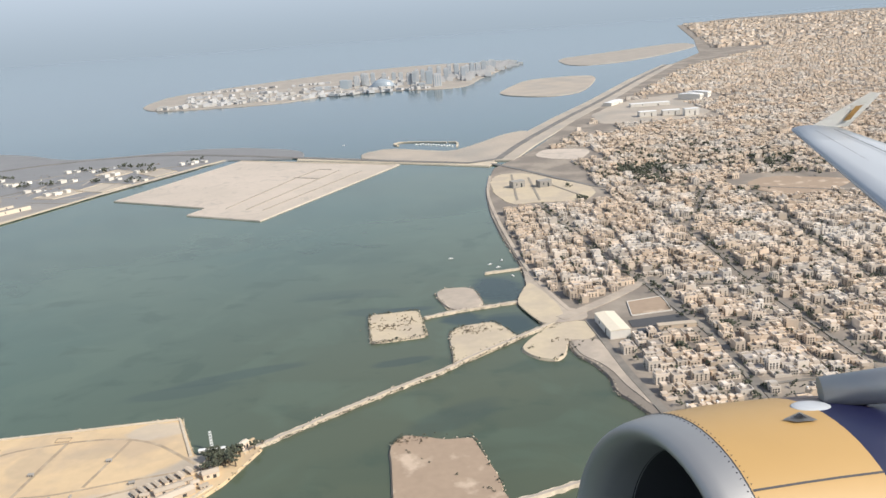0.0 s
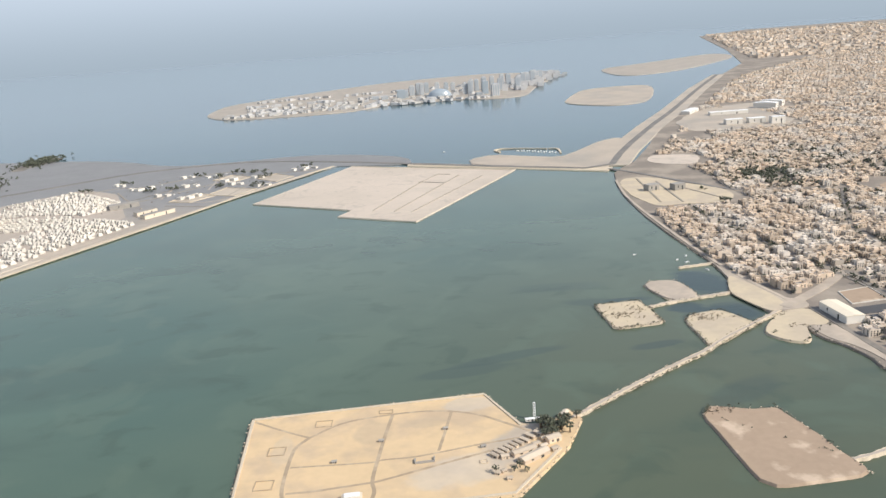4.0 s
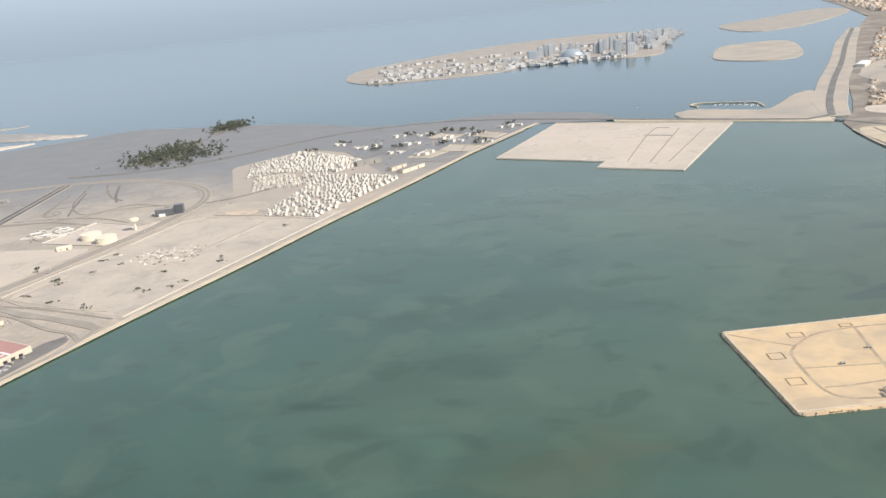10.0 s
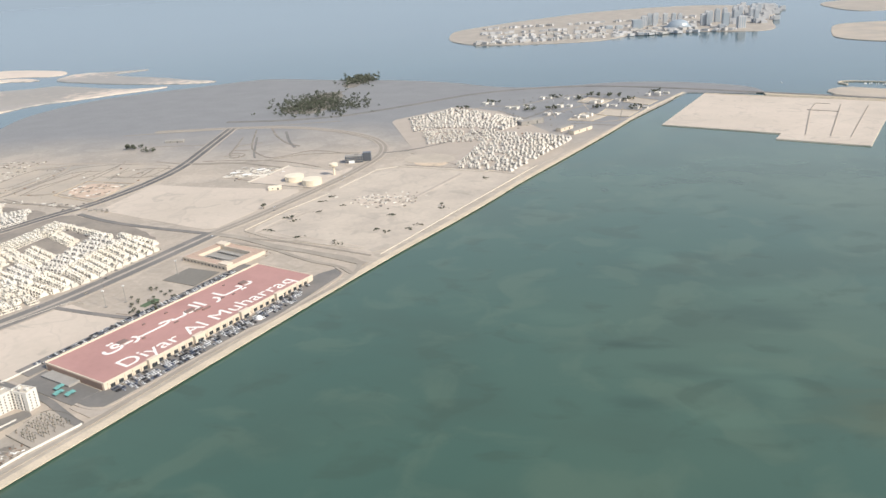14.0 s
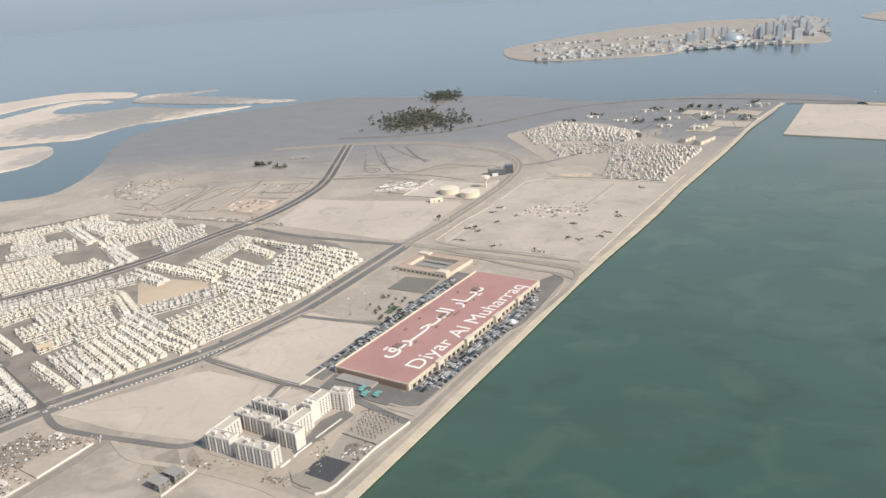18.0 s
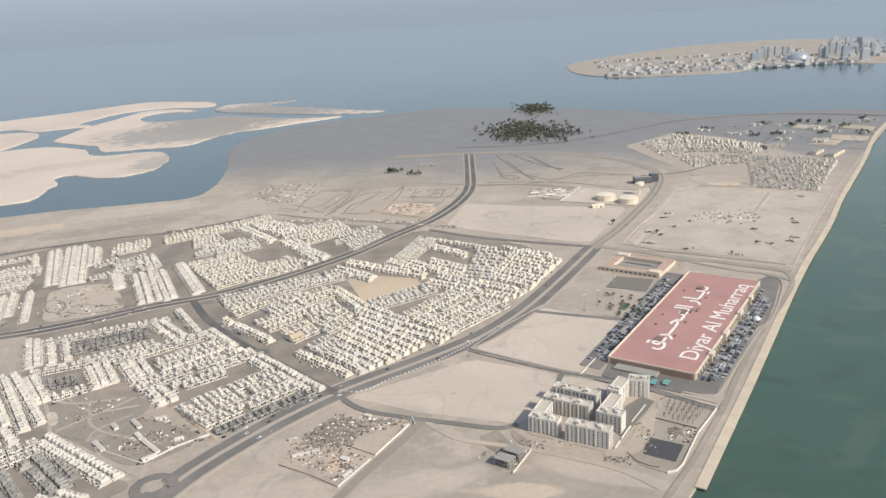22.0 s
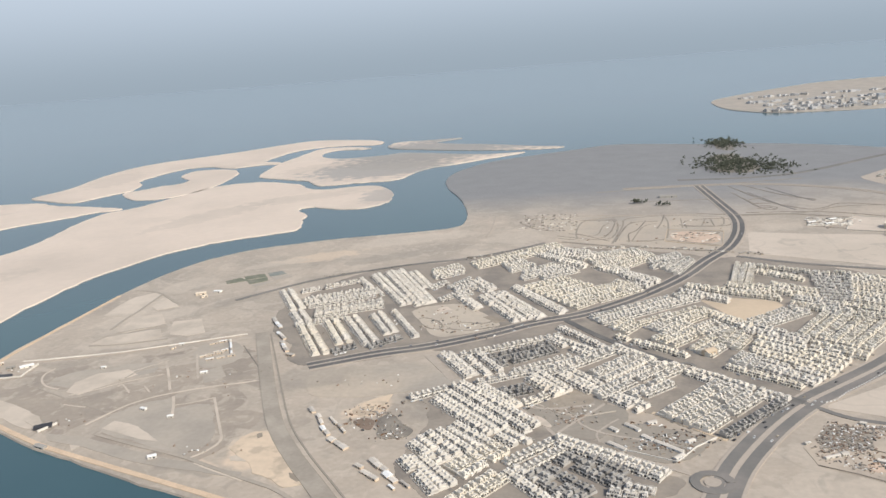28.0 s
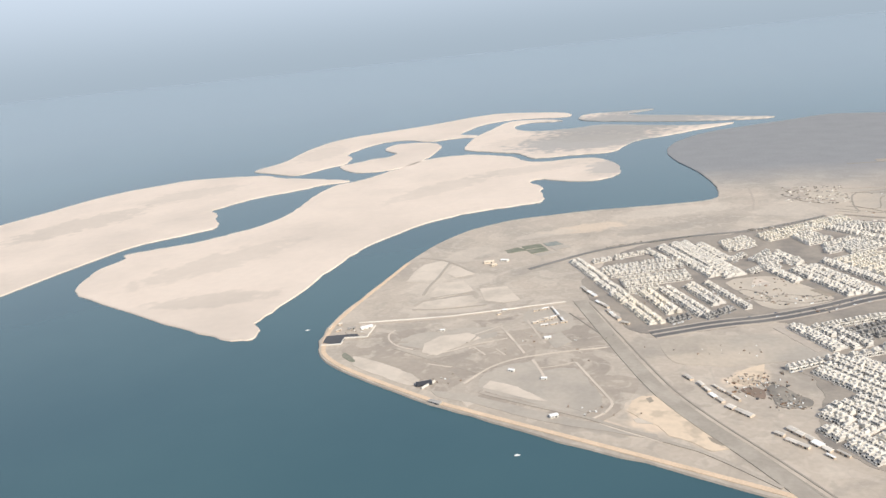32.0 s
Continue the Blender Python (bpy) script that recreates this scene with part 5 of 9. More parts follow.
def far_house(x, y, turn):
    c, s = math.cos(turn), math.sin(turn)
    sx, sy, sz = rng.uniform(2.8, 6.2), rng.uniform(2.8, 5.6), rng.choice((1.0, 1.3, 1.7, 2.0, 2.3, 2.6, 3.3, 4.0))
    town.shell(x, y, 0, sx, sy, sz, c, s, 0, 1, 0.28, 0.5)
    if y < 1100:
        a, e = rng.uniform(-1.6, 1.6), rng.uniform(-1.6, 1.6)
        town.box(x + c * a - s * e, y + s * a + c * e, sz - 0.5, rng.uniform(1.2, 2.8), rng.uniform(1.2, 2.4), rng.uniform(0.6, 1.3), c, s, 0)
        for h in (0.3, 1.2, 2.1):
            if h + 0.8 < sz:
                for a in (-0.32 * sx, -0.05 * sx, 0.25 * sx):
                    e = -sy / 2
                    town.box(x + c * a - s * e, y + s * a + c * e, h, 0.55, 0.14, 0.6, c, s, 2)
                for e in (-0.25 * sy, 0.25 * sy):
                    for a in (sx / 2, -sx / 2):
                        town.box(x + c * a - s * e, y + s * a + c * e, h, 0.14, 0.55, 0.6, c, s, 2)


def bush(soup, x, y, r, tall=1.0, n=9):
    for _ in range(n):
        a, d = rng.uniform(0, 6.28), r * math.sqrt(rng.random()) * 0.8
        soup.clump(x + d * math.cos(a), y + d * math.sin(a), tall * r * rng.uniform(0.4, 1.2), r * rng.uniform(0.3, 0.5), 0, rng)


step, gy = 4.75, 165.0
row = 0
while gy < 2050:
    gx, col = 36.0, 0
    big = 1.0 if gy < 1000 else 1.5
    while gx < 1900:
        skew = math.radians(4 + 10 * noise.noise((gx * 0.006, gy * 0.006, 0)))
        x = gx + (gy - 300) * 0.05 + rng.uniform(-0.7, 0.7)
        y = gy + rng.uniform(-0.7, 0.7)
        open_plot = noise.noise((x * 0.018, y * 0.018, 5)) > 0.60
        if inside(x, y, TOWN_EDGE) and x < 0.62 * y + 40 and not near_avenue(x, y) and not any(a < x < b and c < y < d for a, b, c, d in YARDS):
            chance = rng.random()
            if chance < 0.86 and not open_plot:
                turn = skew + rng.choice((0, 0, 1.5708, 3.14159))
                if y < 420 and x < 200 and sum(HOUSED) < 150:
                    k = rng.randrange(4)
                    m = pose(x, y, 0, 0, 0, math.degrees(turn)) @ Matrix.Diagonal((rng.uniform(0.82, 1.0), rng.uniform(0.82, 1.0), rng.uniform(0.75, 1.15), 1))
                    if HOUSED[k]:
                        copy_thing(HOUSES[k], m)
                    else:
                        HOUSES[k].matrix_basis = m
                    HOUSED[k] += 1
                else:
                    far_house(x, y, turn)
            if chance > 0.35 and y < 900 or open_plot and chance > 0.5 and y < 900:
                bush(greens, x + rng.uniform(-3, 3), y + rng.uniform(-3, 3), rng.uniform(0.7, 1.7), 1.2, 6)
        col += 1
        gx += (step + (1.9 if col % 4 == 0 else 0)) * big
    row += 1
    gy += (step + (2.2 if row % 2 == 0 else 0)) * big
gy = 2050.0
while gy < 3900:
    gx = 720 + (gy - 2010) * 0.27
    while gx < min(0.62 * gy + 60, 2450):
        if noise.noise((gx * 0.006, gy * 0.006, 2)) > -0.25:
            a = rng.uniform(-0.2, 0.4)
            town.shell(gx + rng.uniform(-6, 6), gy + rng.uniform(-6, 6), 0, rng.uniform(7, 15), rng.uniform(7, 14), rng.choice((2.0, 2.6, 3.5, 5.0, 8.0)), math.cos(a), math.sin(a), 0, 1, 0.3, 0.5)
        gx += 17
    gy += 20
for gx, gy, spread, n in ((145, 629, 9, 30), (179, 709, 10, 26), (164, 548, 6, 16), (290, 646, 9, 26), (279, 671, 8, 20), (268, 581, 8, 14), (214, 532, 5, 9), (180, 639, 9, 18), (89, 282, 2, 5), (180, 449, 5, 10),
                          (101, 589, 2, 4), (151, 615, 8, 24), (101, 542, 3, 6), (246, 680, 9, 14), (118, 300, 3, 6), (240, 640, 10, 14)):
    for _ in range(n):
        bush(greens, rng.gauss(gx, spread), rng.gauss(gy, spread * 0.7), rng.uniform(1.2, 2.6), 1.2, 7)
for line, w in AVENUES[:7]:
    for a, b in zip(line, line[1:]):
        a, b = Vector(a), Vector(b)
        side = Vector((a.y - b.y, b.x - a.x)).normalized()
        for _ in range(int((b - a).length / 2.6)):
            p = a.lerp(b, rng.random()) + side * rng.choice((-1, 1)) * (w / 2 + rng.uniform(0.6, 1.6))
            bush(greens, p.x, p.y, rng.uniform(0.6, 1.5), 1.3, 8)
for _ in range(420):
    x, y = rng.uniform(66, 240), rng.uniform(170, 420)
    if inside(x, y, TOWN_EDGE) and not any(a < x < b and c < y < d for a, b, c, d in YARDS):
        bush(greens, x, y, rng.uniform(0.6, 1.4), 1.4, 8)
town.build("town_blocks", [BEIGE_WALLS, TOWN_ROOFS, DARK_GLASS], "dense beige flat-roofed houses of the old town", "houses")

# ---- the new district: plots, shopping hall, flats and yards ----
SHEETS = [0]


def patch(name, outline, material, label, z=0.05, rounds=1, category="plot", cut=0.06, ragged=0.0):
    """A thin sheet of other ground on the land; ragged breaks up its outline."""
    SHEETS[0] += 1
    if ragged:
        pts, out = smoothed(outline, 2) if rounds else [Vector(p) for p in outline], []
        for a, c in zip(pts, pts[1:] + pts[:1]):
            n = max(1, round((c - a).length / 0.8))
            out += [a.lerp(c, k / n) for k in range(n)]
        for i, p in enumerate(out):
            step = Vector((0, 0))
            for size, k in ((0.03, 1.0), (0.1, 0.4), (0.35, 0.12)):
                step += Vector((noise.noise((p.x * size, p.y * size, 2.5)), noise.noise((p.x * size, p.y * size, 7.5)))) * k * 2 * ragged
            out[i] = p + step
        outline, rounds = out, 0
    return slab(name, outline, material, label, category, rounds, 0.0, 3 * z + 0.0008 * SHEETS[0], -0.4, 0.3, cut)


def wall_line(points, label, high=0.8, thick=0.35, material=None):
    ob = new("boundary_wall", mesh_of("boundary_wall", ribbon_mesh(bmesh.new(), points, thick, high, high + 0.2, 0, 0), material or WHITE_WALL))
    return tagged(ob, label, "wall")


def at(ob, x, y, z=0.0, turn=0.0):
    ob.matrix_basis = pose(x, y, z, 0, 0, turn)
    return ob


patch("sports_ground", [(-766, 313), (-757, 321), (-721, 312), (-716, 302), (-746, 270)], GOLD_SAND, "bare golden sand playing field in the estate")
patch("vacant_plot", [(-714, 428), (-703, 496), (-656, 484), (-571, 470), (-609, 376)], PALE_SAND, "levelled vacant plot of pale sand", z=0.04)
patch("vacant_plot", [(-678, 208), (-643, 261), (-601, 237), (-626, 178)], PALE_SAND, "levelled vacant plot beside the boulevard", z=0.04)
patch("vacant_plot", [(-731, 157), (-677, 195), (-636, 178), (-653, 134), (-695, 143)], PALE_SAND, "bare sandy plot beside the flats", z=0.04)
patch("vacant_plot", [(-584, 373), (-525, 530), (-449, 522), (-397, 519), (-488, 326)], SCRUB_SAND, "scrub-dotted vacant plot beside the canal", z=0.04)
patch("tarred_yard", [(-608, 112.4), (-604, 124.5), (-591.5, 118.8), (-596.7, 107)], DARK_ASPHALT, "square of dark tarred ground", z=0.07, cut=0.01)
patch("plant_yard", [(-592.1, 156.6), (-573.9, 147.1), (-584.3, 131), (-598.7, 138.2), (-596, 152.9)], SILT, "grey yard set with rows of young palms", z=0.075, cut=0.01)
patch("construction_plot", [(-596.3, 152.9), (-591.8, 157.1), (-573, 147.1), (-584.8, 128.6), (-594.3, 105.5), (-597.2, 101.4), (-600.8, 100), (-609.1, 104.4), (-613.7, 110.8), (-602.4, 134)], ROAD_DUST, "grey gravelled building plot beside the canal road", z=0.065, cut=0.02)
patch("site_ground", [(-598.7, 147.9), (-596.4, 145.6), (-603, 124.7), (-609.7, 113.3), (-618, 108), (-624, 112), (-614.1, 119), (-606.9, 133.3)], SAND, "churned tan earth beside the flats", z=0.07, ragged=0.9)
patch("dug_pit", [(-596.8, 129.9), (-591.7, 133.1), (-590.2, 128.6), (-595.6, 123.1)], DITCH, "dark dug-over corner of the building plot", z=0.08, ragged=0.4)
patch("paved_yard", [(-602.1, 157.2), (-597.4, 152.9), (-614, 123.6), (-616.5, 127), (-612.6, 138.4), (-610.4, 148.5)], ASPHALT, "asphalt yard between the flats", z=0.075, cut=0.02)
patch("sand_patch", [(-699.2, 159.9), (-690.5, 157.8), (-687.0, 150.7), (-687.9, 144.8), (-694.6, 143.8), (-702.5, 147.7), (-705.7, 152.7)], SCRAPED_PALE, "pale churned sand in the corner of the plot", z=0.055, rounds=0, ragged=0.7)
patch("sand_patch", [(-669.9, 124.9), (-663.2, 129.2), (-657.3, 119.5), (-662.7, 113.4), (-666.8, 117.4)], DITCH_PALE, "dug earth beside a half-built house", z=0.055, rounds=0, ragged=0.7)
patch("sand_patch", [(-657.5, 130.2), (-651.8, 123.7), (-648.5, 117.6), (-652.9, 118.3), (-657.4, 125.0)], DITCH_PALE, "brown spoil beside the flats", z=0.055, rounds=0, ragged=0.7)
patch("bare_ground", [(-960.1, 294.5), (-948.6, 309.7), (-925.7, 311.6), (-905.0, 291.6), (-889.9, 269.5), (-910.8, 252.5), (-930.7, 246.5), (-944.5, 264.7)], SCRAPED, "dusty vacant ground inside the estate", z=0.05, ragged=2.0)
patch("sand_heap", [(-942.7, 295.6), (-941.8, 304.0), (-936.5, 306.8), (-930.4, 299.1), (-931.9, 292.0), (-936.8, 290.2)], PALE_SAND, "pale heap of building sand", z=0.085, rounds=0, ragged=0.8)
patch("spoil_heap", [(-907.3, 285.7), (-901.7, 288.4), (-893.2, 279.1), (-897.1, 273.6)], DITCH_PALE, "brown spoil on the vacant ground", z=0.085, rounds=0, ragged=0.8)
for line in ([(-951.7, 282.1), (-948.0, 285.8), (-938.7, 280.4), (-932.1, 270.6), (-933.0, 262.3), (-940.8, 264.5), (-948.2, 274.2), (-951.7, 282.1)],
             [(-931.9, 271.5), (-922.6, 276.7), (-905.6, 272.1), (-897.8, 279.4)],
             [(-928.7, 264.0), (-913.5, 259.7), (-902.2, 264.6), (-888.8, 271.4)]):
    road("track", line, 1.3, TRACK_DARK, "worn track on the vacant ground")
patch("scrap_ground", [(-729.6, 145.5), (-701.3, 137.7), (-710, 110.1), (-720.1, 89), (-746.6, 103.2), (-749, 118.4)], TOWN_SAND, "trampled brown ground of a scrap yard", z=0.05, cut=0.02)
patch("scrap_ground", [(-743.4, 123.1), (-737.8, 133.6), (-732.5, 142.5), (-715.6, 132.8), (-721.5, 121.7), (-722.4, 116.4), (-735.9, 117.1)], TRACK, "dark oily ground of a scrap yard", z=0.06, ragged=1.6)
patch("scrap_ground", [(-729, 103), (-722, 108), (-718, 104), (-724, 97)], PINK_SAND, "reddish earth in the scrap yard", z=0.06, ragged=1.2)
patch("depot_ground", [(-830, 115), (-820, 142), (-780, 124), (-803, 101)], TRACK, "trampled brown ground of a building depot", z=0.05, ragged=2.0)
patch("depot_ground", [(-880, 150), (-858, 170), (-835, 160), (-815, 145), (-835, 118), (-862, 127)], TRACK, "dusty brown open ground among the terraces", z=0.04, ragged=2.0)
patch("open_ground", [(-1000, 196), (-930, 215), (-925, 195), (-900, 180), (-945, 165), (-985, 160)], SAND, "bare grey sand beside the boulevard", z=0.03, ragged=2.0)
patch("estate_ground", [(-1064, 306), (-1024, 404), (-940, 428), (-880, 470), (-735, 422), (-626, 362), (-656, 278), (-742, 172), (-782, 122), (-819, 160), (-868, 152), (-900, 176), (-926, 215), (-924, 234), (-962, 220), (-1000, 203), (-1026, 222)],
      LANES, "grey paved ground and lanes of the housing estate", z=0.03, ragged=4.0)
patch("estate_ground", [(-931, 165), (-905, 180), (-850, 130), (-795, 90), (-830, 60), (-888, 58), (-912, 76), (-922, 100), (-921, 156)], LANES, "grey paved ground and lanes of the southern terraces", z=0.03, ragged=4.0)
patch("estate_ground", [(-545, 730), (-500, 580), (-448, 508), (-378, 640), (-430, 760), (-480, 800)], VERGE, "pale paved ground of the canal villas", z=0.03)
patch("grove_ground", [(-684.9, 855.7), (-673.4, 942.3), (-638.4, 947.3), (-627.6, 885.2), (-633.7, 804.9), (-654.6, 786.6), (-681.4, 800.9)], DITCH, "dark soil under a grove on the northern flats", z=0.02, ragged=6.0)
patch("grove_ground", [(-659.3, 1081.2), (-623.3, 1074.9), (-625.2, 980.6), (-659.4, 985.9)], DITCH, "dark soil under a small grove on the northern flats", z=0.02, ragged=5.0)
patch("bare_plots", [(-870, 478), (-855, 580), (-705, 562), (-728, 436)], SAND, "marked-out bare building plots", z=0.03)
patch("cabin_yard", [(-1090, 240), (-1060, 247), (-1045, 208), (-1067, 195)], SILT, "greyish yard of site cabins", z=0.035, ragged=2.0)
for outline, m, what in (([(-1135, 379), (-1126, 388), (-1115, 380), (-1130, 371)], GREEN_BED, "thin green nursery bed on the sand"), ([(-1124, 391), (-1109, 399), (-1103, 389), (-1118, 382)], GREEN_BED, "muted green nursery bed on the sand"),
                        ([(-1117, 380), (-1102, 388), (-1097, 378), (-1110, 369)], GREEN_BED, "muted green nursery bed on the sand"), ([(-1107, 400), (-1096, 406), (-1088, 397), (-1100, 390)], SILT_GREEN, "grey-green nursery bed on the sand"),
                        ([(-1099, 388), (-1087, 395), (-1079, 388), (-1091, 379)], SILT, "grey bed of a nursery on the sand"), ([(-1108, 367), (-1096, 376), (-1086, 376), (-1100, 361)], SILT, "grey bed of a nursery on the sand")):
    patch("nursery_bed", outline, m, what, z=0.05, cut=0.02)
patch("point_ground", [(-1193, 188), (-1150, 205), (-1061, 248), (-1021, 188), (-1005, 150), (-1006, 118), (-1014, 92), (-1050, 98), (-1095, 116), (-1150, 142), (-1186, 160)], DUSTY_GREY, "grey dusty ground of the point", z=0.01, ragged=4.0)
patch("dug_plot", [(-1056, 148), (-1040, 155), (-1028, 136), (-1018, 117), (-1026, 98), (-1052, 108), (-1085, 122), (-1088, 140), (-1074, 158), (-1064, 160), (-1058, 150)], SILT, "dug-over grey plot on the point", z=0.02, ragged=2.0)
patch("dug_plot", [(-1158, 190), (-1122, 205), (-1100, 212), (-1092, 196), (-1110, 186), (-1138, 172), (-1155, 176)], SILT, "dug-over grey plot on the point", z=0.02, ragged=2.5)
patch("sand_patch", [(-1194.2, 297.2), (-1195.2, 321.2), (-1193.7, 339.2), (-1181.7, 350.4), (-1173.7, 342.8), (-1171.8, 324.9), (-1169.7, 292.9), (-1184.0, 293.6)], SCRAPED_PALE, "pale scraped sand on the plain", z=0.03, rounds=0, ragged=0.7)
patch("sand_patch", [(-1168.5, 317.8), (-1169.0, 336.8), (-1162.3, 334.0), (-1143.4, 315.8), (-1156.4, 307.0)], SCRAPED_PALE, "pale scraped sand on the plain", z=0.03, rounds=0, ragged=0.7)
patch("sand_patch", [(-1163.9, 265.3), (-1165.2, 281.4), (-1163.7, 294.5), (-1147.8, 299.2), (-1133.7, 278.1), (-1141.6, 270.3), (-1154.1, 261.1)], SCRAPED_PALE, "pale scraped sand on the plain", z=0.03, rounds=0, ragged=0.7)
patch("sand_patch", [(-1167.2, 239.5), (-1163.4, 252.3), (-1143.8, 262.9), (-1131.5, 268.4), (-1123.5, 254.9), (-1130.7, 245.4), (-1150.5, 239.5)], SCRAPED_PALE, "pale scraped sand on the plain", z=0.03, rounds=0, ragged=0.7)
patch("sand_patch", [(-1119.4, 257.4), (-1130.4, 282.0), (-1111.7, 288.0), (-1095.7, 260.1), (-1105.2, 253.8)], SCRAPED_PALE, "pale scraped sand on the plain", z=0.03, rounds=0, ragged=0.7)
patch("sand_patch", [(-1134.8, 166.6), (-1138.3, 179.2), (-1131.2, 191.6), (-1114.3, 197.9), (-1104.1, 190.6), (-1114.8, 175.5), (-1123.7, 162.8)], SCRAPED_PALE, "pale levelled strip on the point", z=0.03, rounds=0, ragged=0.7)
patch("sand_patch", [(-1083.5, 123.7), (-1081.6, 132.9), (-1065.4, 126.1), (-1045.5, 111.5), (-1056.9, 113.0), (-1068.4, 117.8)], SCRAPED_PALE, "pale trampled ground on the point", z=0.03, rounds=0, ragged=0.7)
patch("sand_patch", [(-1128.2, 125.5), (-1125.4, 130.2), (-1119.9, 126.6), (-1120.6, 121.5)], SCRAPED_PALE, "pale yard on the point", z=0.03, rounds=0, ragged=0.7)
patch("sand_patch", [(-1175.1, 156.3), (-1155.6, 150.2), (-1128.9, 136.3), (-1113.8, 121.8), (-1126.3, 122.2), (-1153.0, 133.4), (-1168.6, 142.3)], SCRAPED_PALE, "pale trampled ground beside the shore", z=0.03, rounds=0, ragged=0.7)
patch("sand_patch", [(-1092.2, 109.4), (-1089.9, 114.9), (-1082.5, 106.3), (-1085.7, 100.9)], SCRAPED_PALE, "pale heap beside the shore", z=0.03, rounds=0, ragged=0.7)
patch("sand_patch", [(-1002.1, 98.7), (-993.9, 104.4), (-989.0, 100.7), (-992.9, 94.7), (-999.8, 95.3)], SCRAPED_PALE, "pale spilled sand", z=0.03, rounds=0, ragged=0.7)
patch("sand_patch", [(-1183.3, 155.2), (-1183.7, 162.0), (-1170.4, 150.0), (-1171.0, 146.7)], GREEN_BED, "pale green bed on the point", z=0.03, ragged=0.3)
patch("sand_patch", [(-1055.9, 145.3), (-1039.5, 153.1), (-1020.1, 121.2), (-1019.3, 111.0), (-1026.5, 104.1), (-1041.6, 109.0), (-1053.0, 123.1)], SILT, "grey levelled plot inside an earth bank", z=0.035, rounds=0, ragged=0.8)
patch("sand_patch", [(-1063.5, 193.7), (-1055.7, 203.4), (-1045.6, 188.6), (-1054.4, 177.7)], SILT, "grey levelled plot on the point", z=0.035, rounds=0, ragged=0.8)
patch("sand_patch", [(-1109.8, 117.5), (-1090.5, 116.1), (-1052.3, 101.5), (-1020.2, 93.8), (-990.4, 84.8), (-989.3, 80.0), (-1020.9, 87.2), (-1051.6, 92.4), (-1085.6, 105.9), (-1103.9, 109.7)], SILT, "darker wheel-worn strip along the shore", z=0.035, rounds=0, ragged=0.8)
patch("sand_heap", [(-1005.0, 107.2), (-1004.6, 118.5), (-999.8, 124.6), (-991.7, 124.5), (-984.6, 115.4), (-977.3, 106.8), (-970.3, 98.2), (-962.0, 85.8), (-959.3, 78.2), (-966.8, 75.1), (-975.3, 80.3), (-985.0, 83.7), (-991.6, 93.9), (-997.4, 99.4)], HEAP_SAND, "spread of dumped golden sand", z=0.045, rounds=0, ragged=1.4)
patch("spoil_heap", [(-968.9, 86.2), (-964.9, 85.4), (-960.2, 80.9), (-962.7, 79.5), (-966.9, 82.6)], DITCH_PALE, "brown spoil on the golden sand", z=0.055, rounds=0, ragged=0.8)
patch("spoil_heap", [(-997.8, 121.2), (-995.6, 122.8), (-993.8, 118.8), (-995.8, 116.7)], DITCH_PALE, "brown spoil on the golden sand", z=0.055, rounds=0, ragged=0.8)
patch("sand_heap", [(-959.7, 145.0), (-954.2, 157.7), (-940.7, 167.6), (-940.9, 163.4), (-942.9, 153.7), (-941.6, 146.1), (-950.4, 138.6)], HEAP_SAND, "golden heap of dumped sand beside the terraces", z=0.045, ragged=0.8)
patch("sand_heap", [(-941.1, 141.1), (-935.8, 143.1), (-929.7, 133.5), (-921.5, 127.1), (-923.7, 120.1), (-933.8, 118.6), (-939.1, 120.7)], DITCH, "dark dumped soil beside the terraces", z=0.045, ragged=1.0)
patch("sand_heap", [(-955.4, 134.3), (-949.1, 138.8), (-942.0, 136.1), (-942.3, 125.9), (-946.4, 127.1)], RUST_SOIL, "rusty heap of scrap", z=0.045, ragged=0.8)
for line, w in (
        ([(-1164.5, 198.9), (-1166.2, 190.2), (-1161.1, 180.5), (-1152.1, 172.5), (-1141.3, 169.3)], 1.2),
        ([(-1095.7, 126.9), (-1091.1, 138.8), (-1085.9, 150.5), (-1076.2, 160.9), (-1061.8, 168.8), (-1046.6, 175.3), (-1031.0, 180.2), (-1020.3, 184.6)], 1.5),
        ([(-1096.4, 210.9), (-1090.5, 202.0), (-1082.1, 188.4), (-1071.4, 170.1)], 1.5),
        ([(-1081.0, 221.9), (-1071.8, 203.7), (-1062.2, 186.0)], 1.4),
        ([(-1129.0, 161.4), (-1116.4, 169.4), (-1104.8, 180.8), (-1086.7, 191.4)], 0.9),
        ([(-1064.6, 161.4), (-1059.4, 152.2), (-1051.8, 136.0)], 1.5),
        ([(-1057.9, 150.9), (-1049.1, 154.1), (-1039.8, 160.5)], 0.9),
        ([(-1039.8, 160.5), (-1029.8, 142.9), (-1019.3, 124.5), (-1013.1, 113.7), (-1015.9, 103.4), (-1021.3, 96.9)], 1.4),
        ([(-1124.4, 149.8), (-1115.0, 147.8), (-1109.1, 147.0)], 1.1),
        ([(-1017.1, 92.6), (-1008.7, 88.1), (-999.6, 84.3), (-987.7, 78.8)], 1.3),
        ([(-1106.5, 173.8), (-1105.1, 177.4), (-1093.8, 165.3)], 1.0),
        ([(-1089.8, 174.7), (-1082.1, 166.6)], 1.0),
        ([(-1123.2, 183.4), (-1111.9, 192.6), (-1094.8, 212.0)], 0.9)):
    road("earth_bank", line, w, SCRAPED_PALE, "pale pushed-up earth bank on the point", z=0.16)
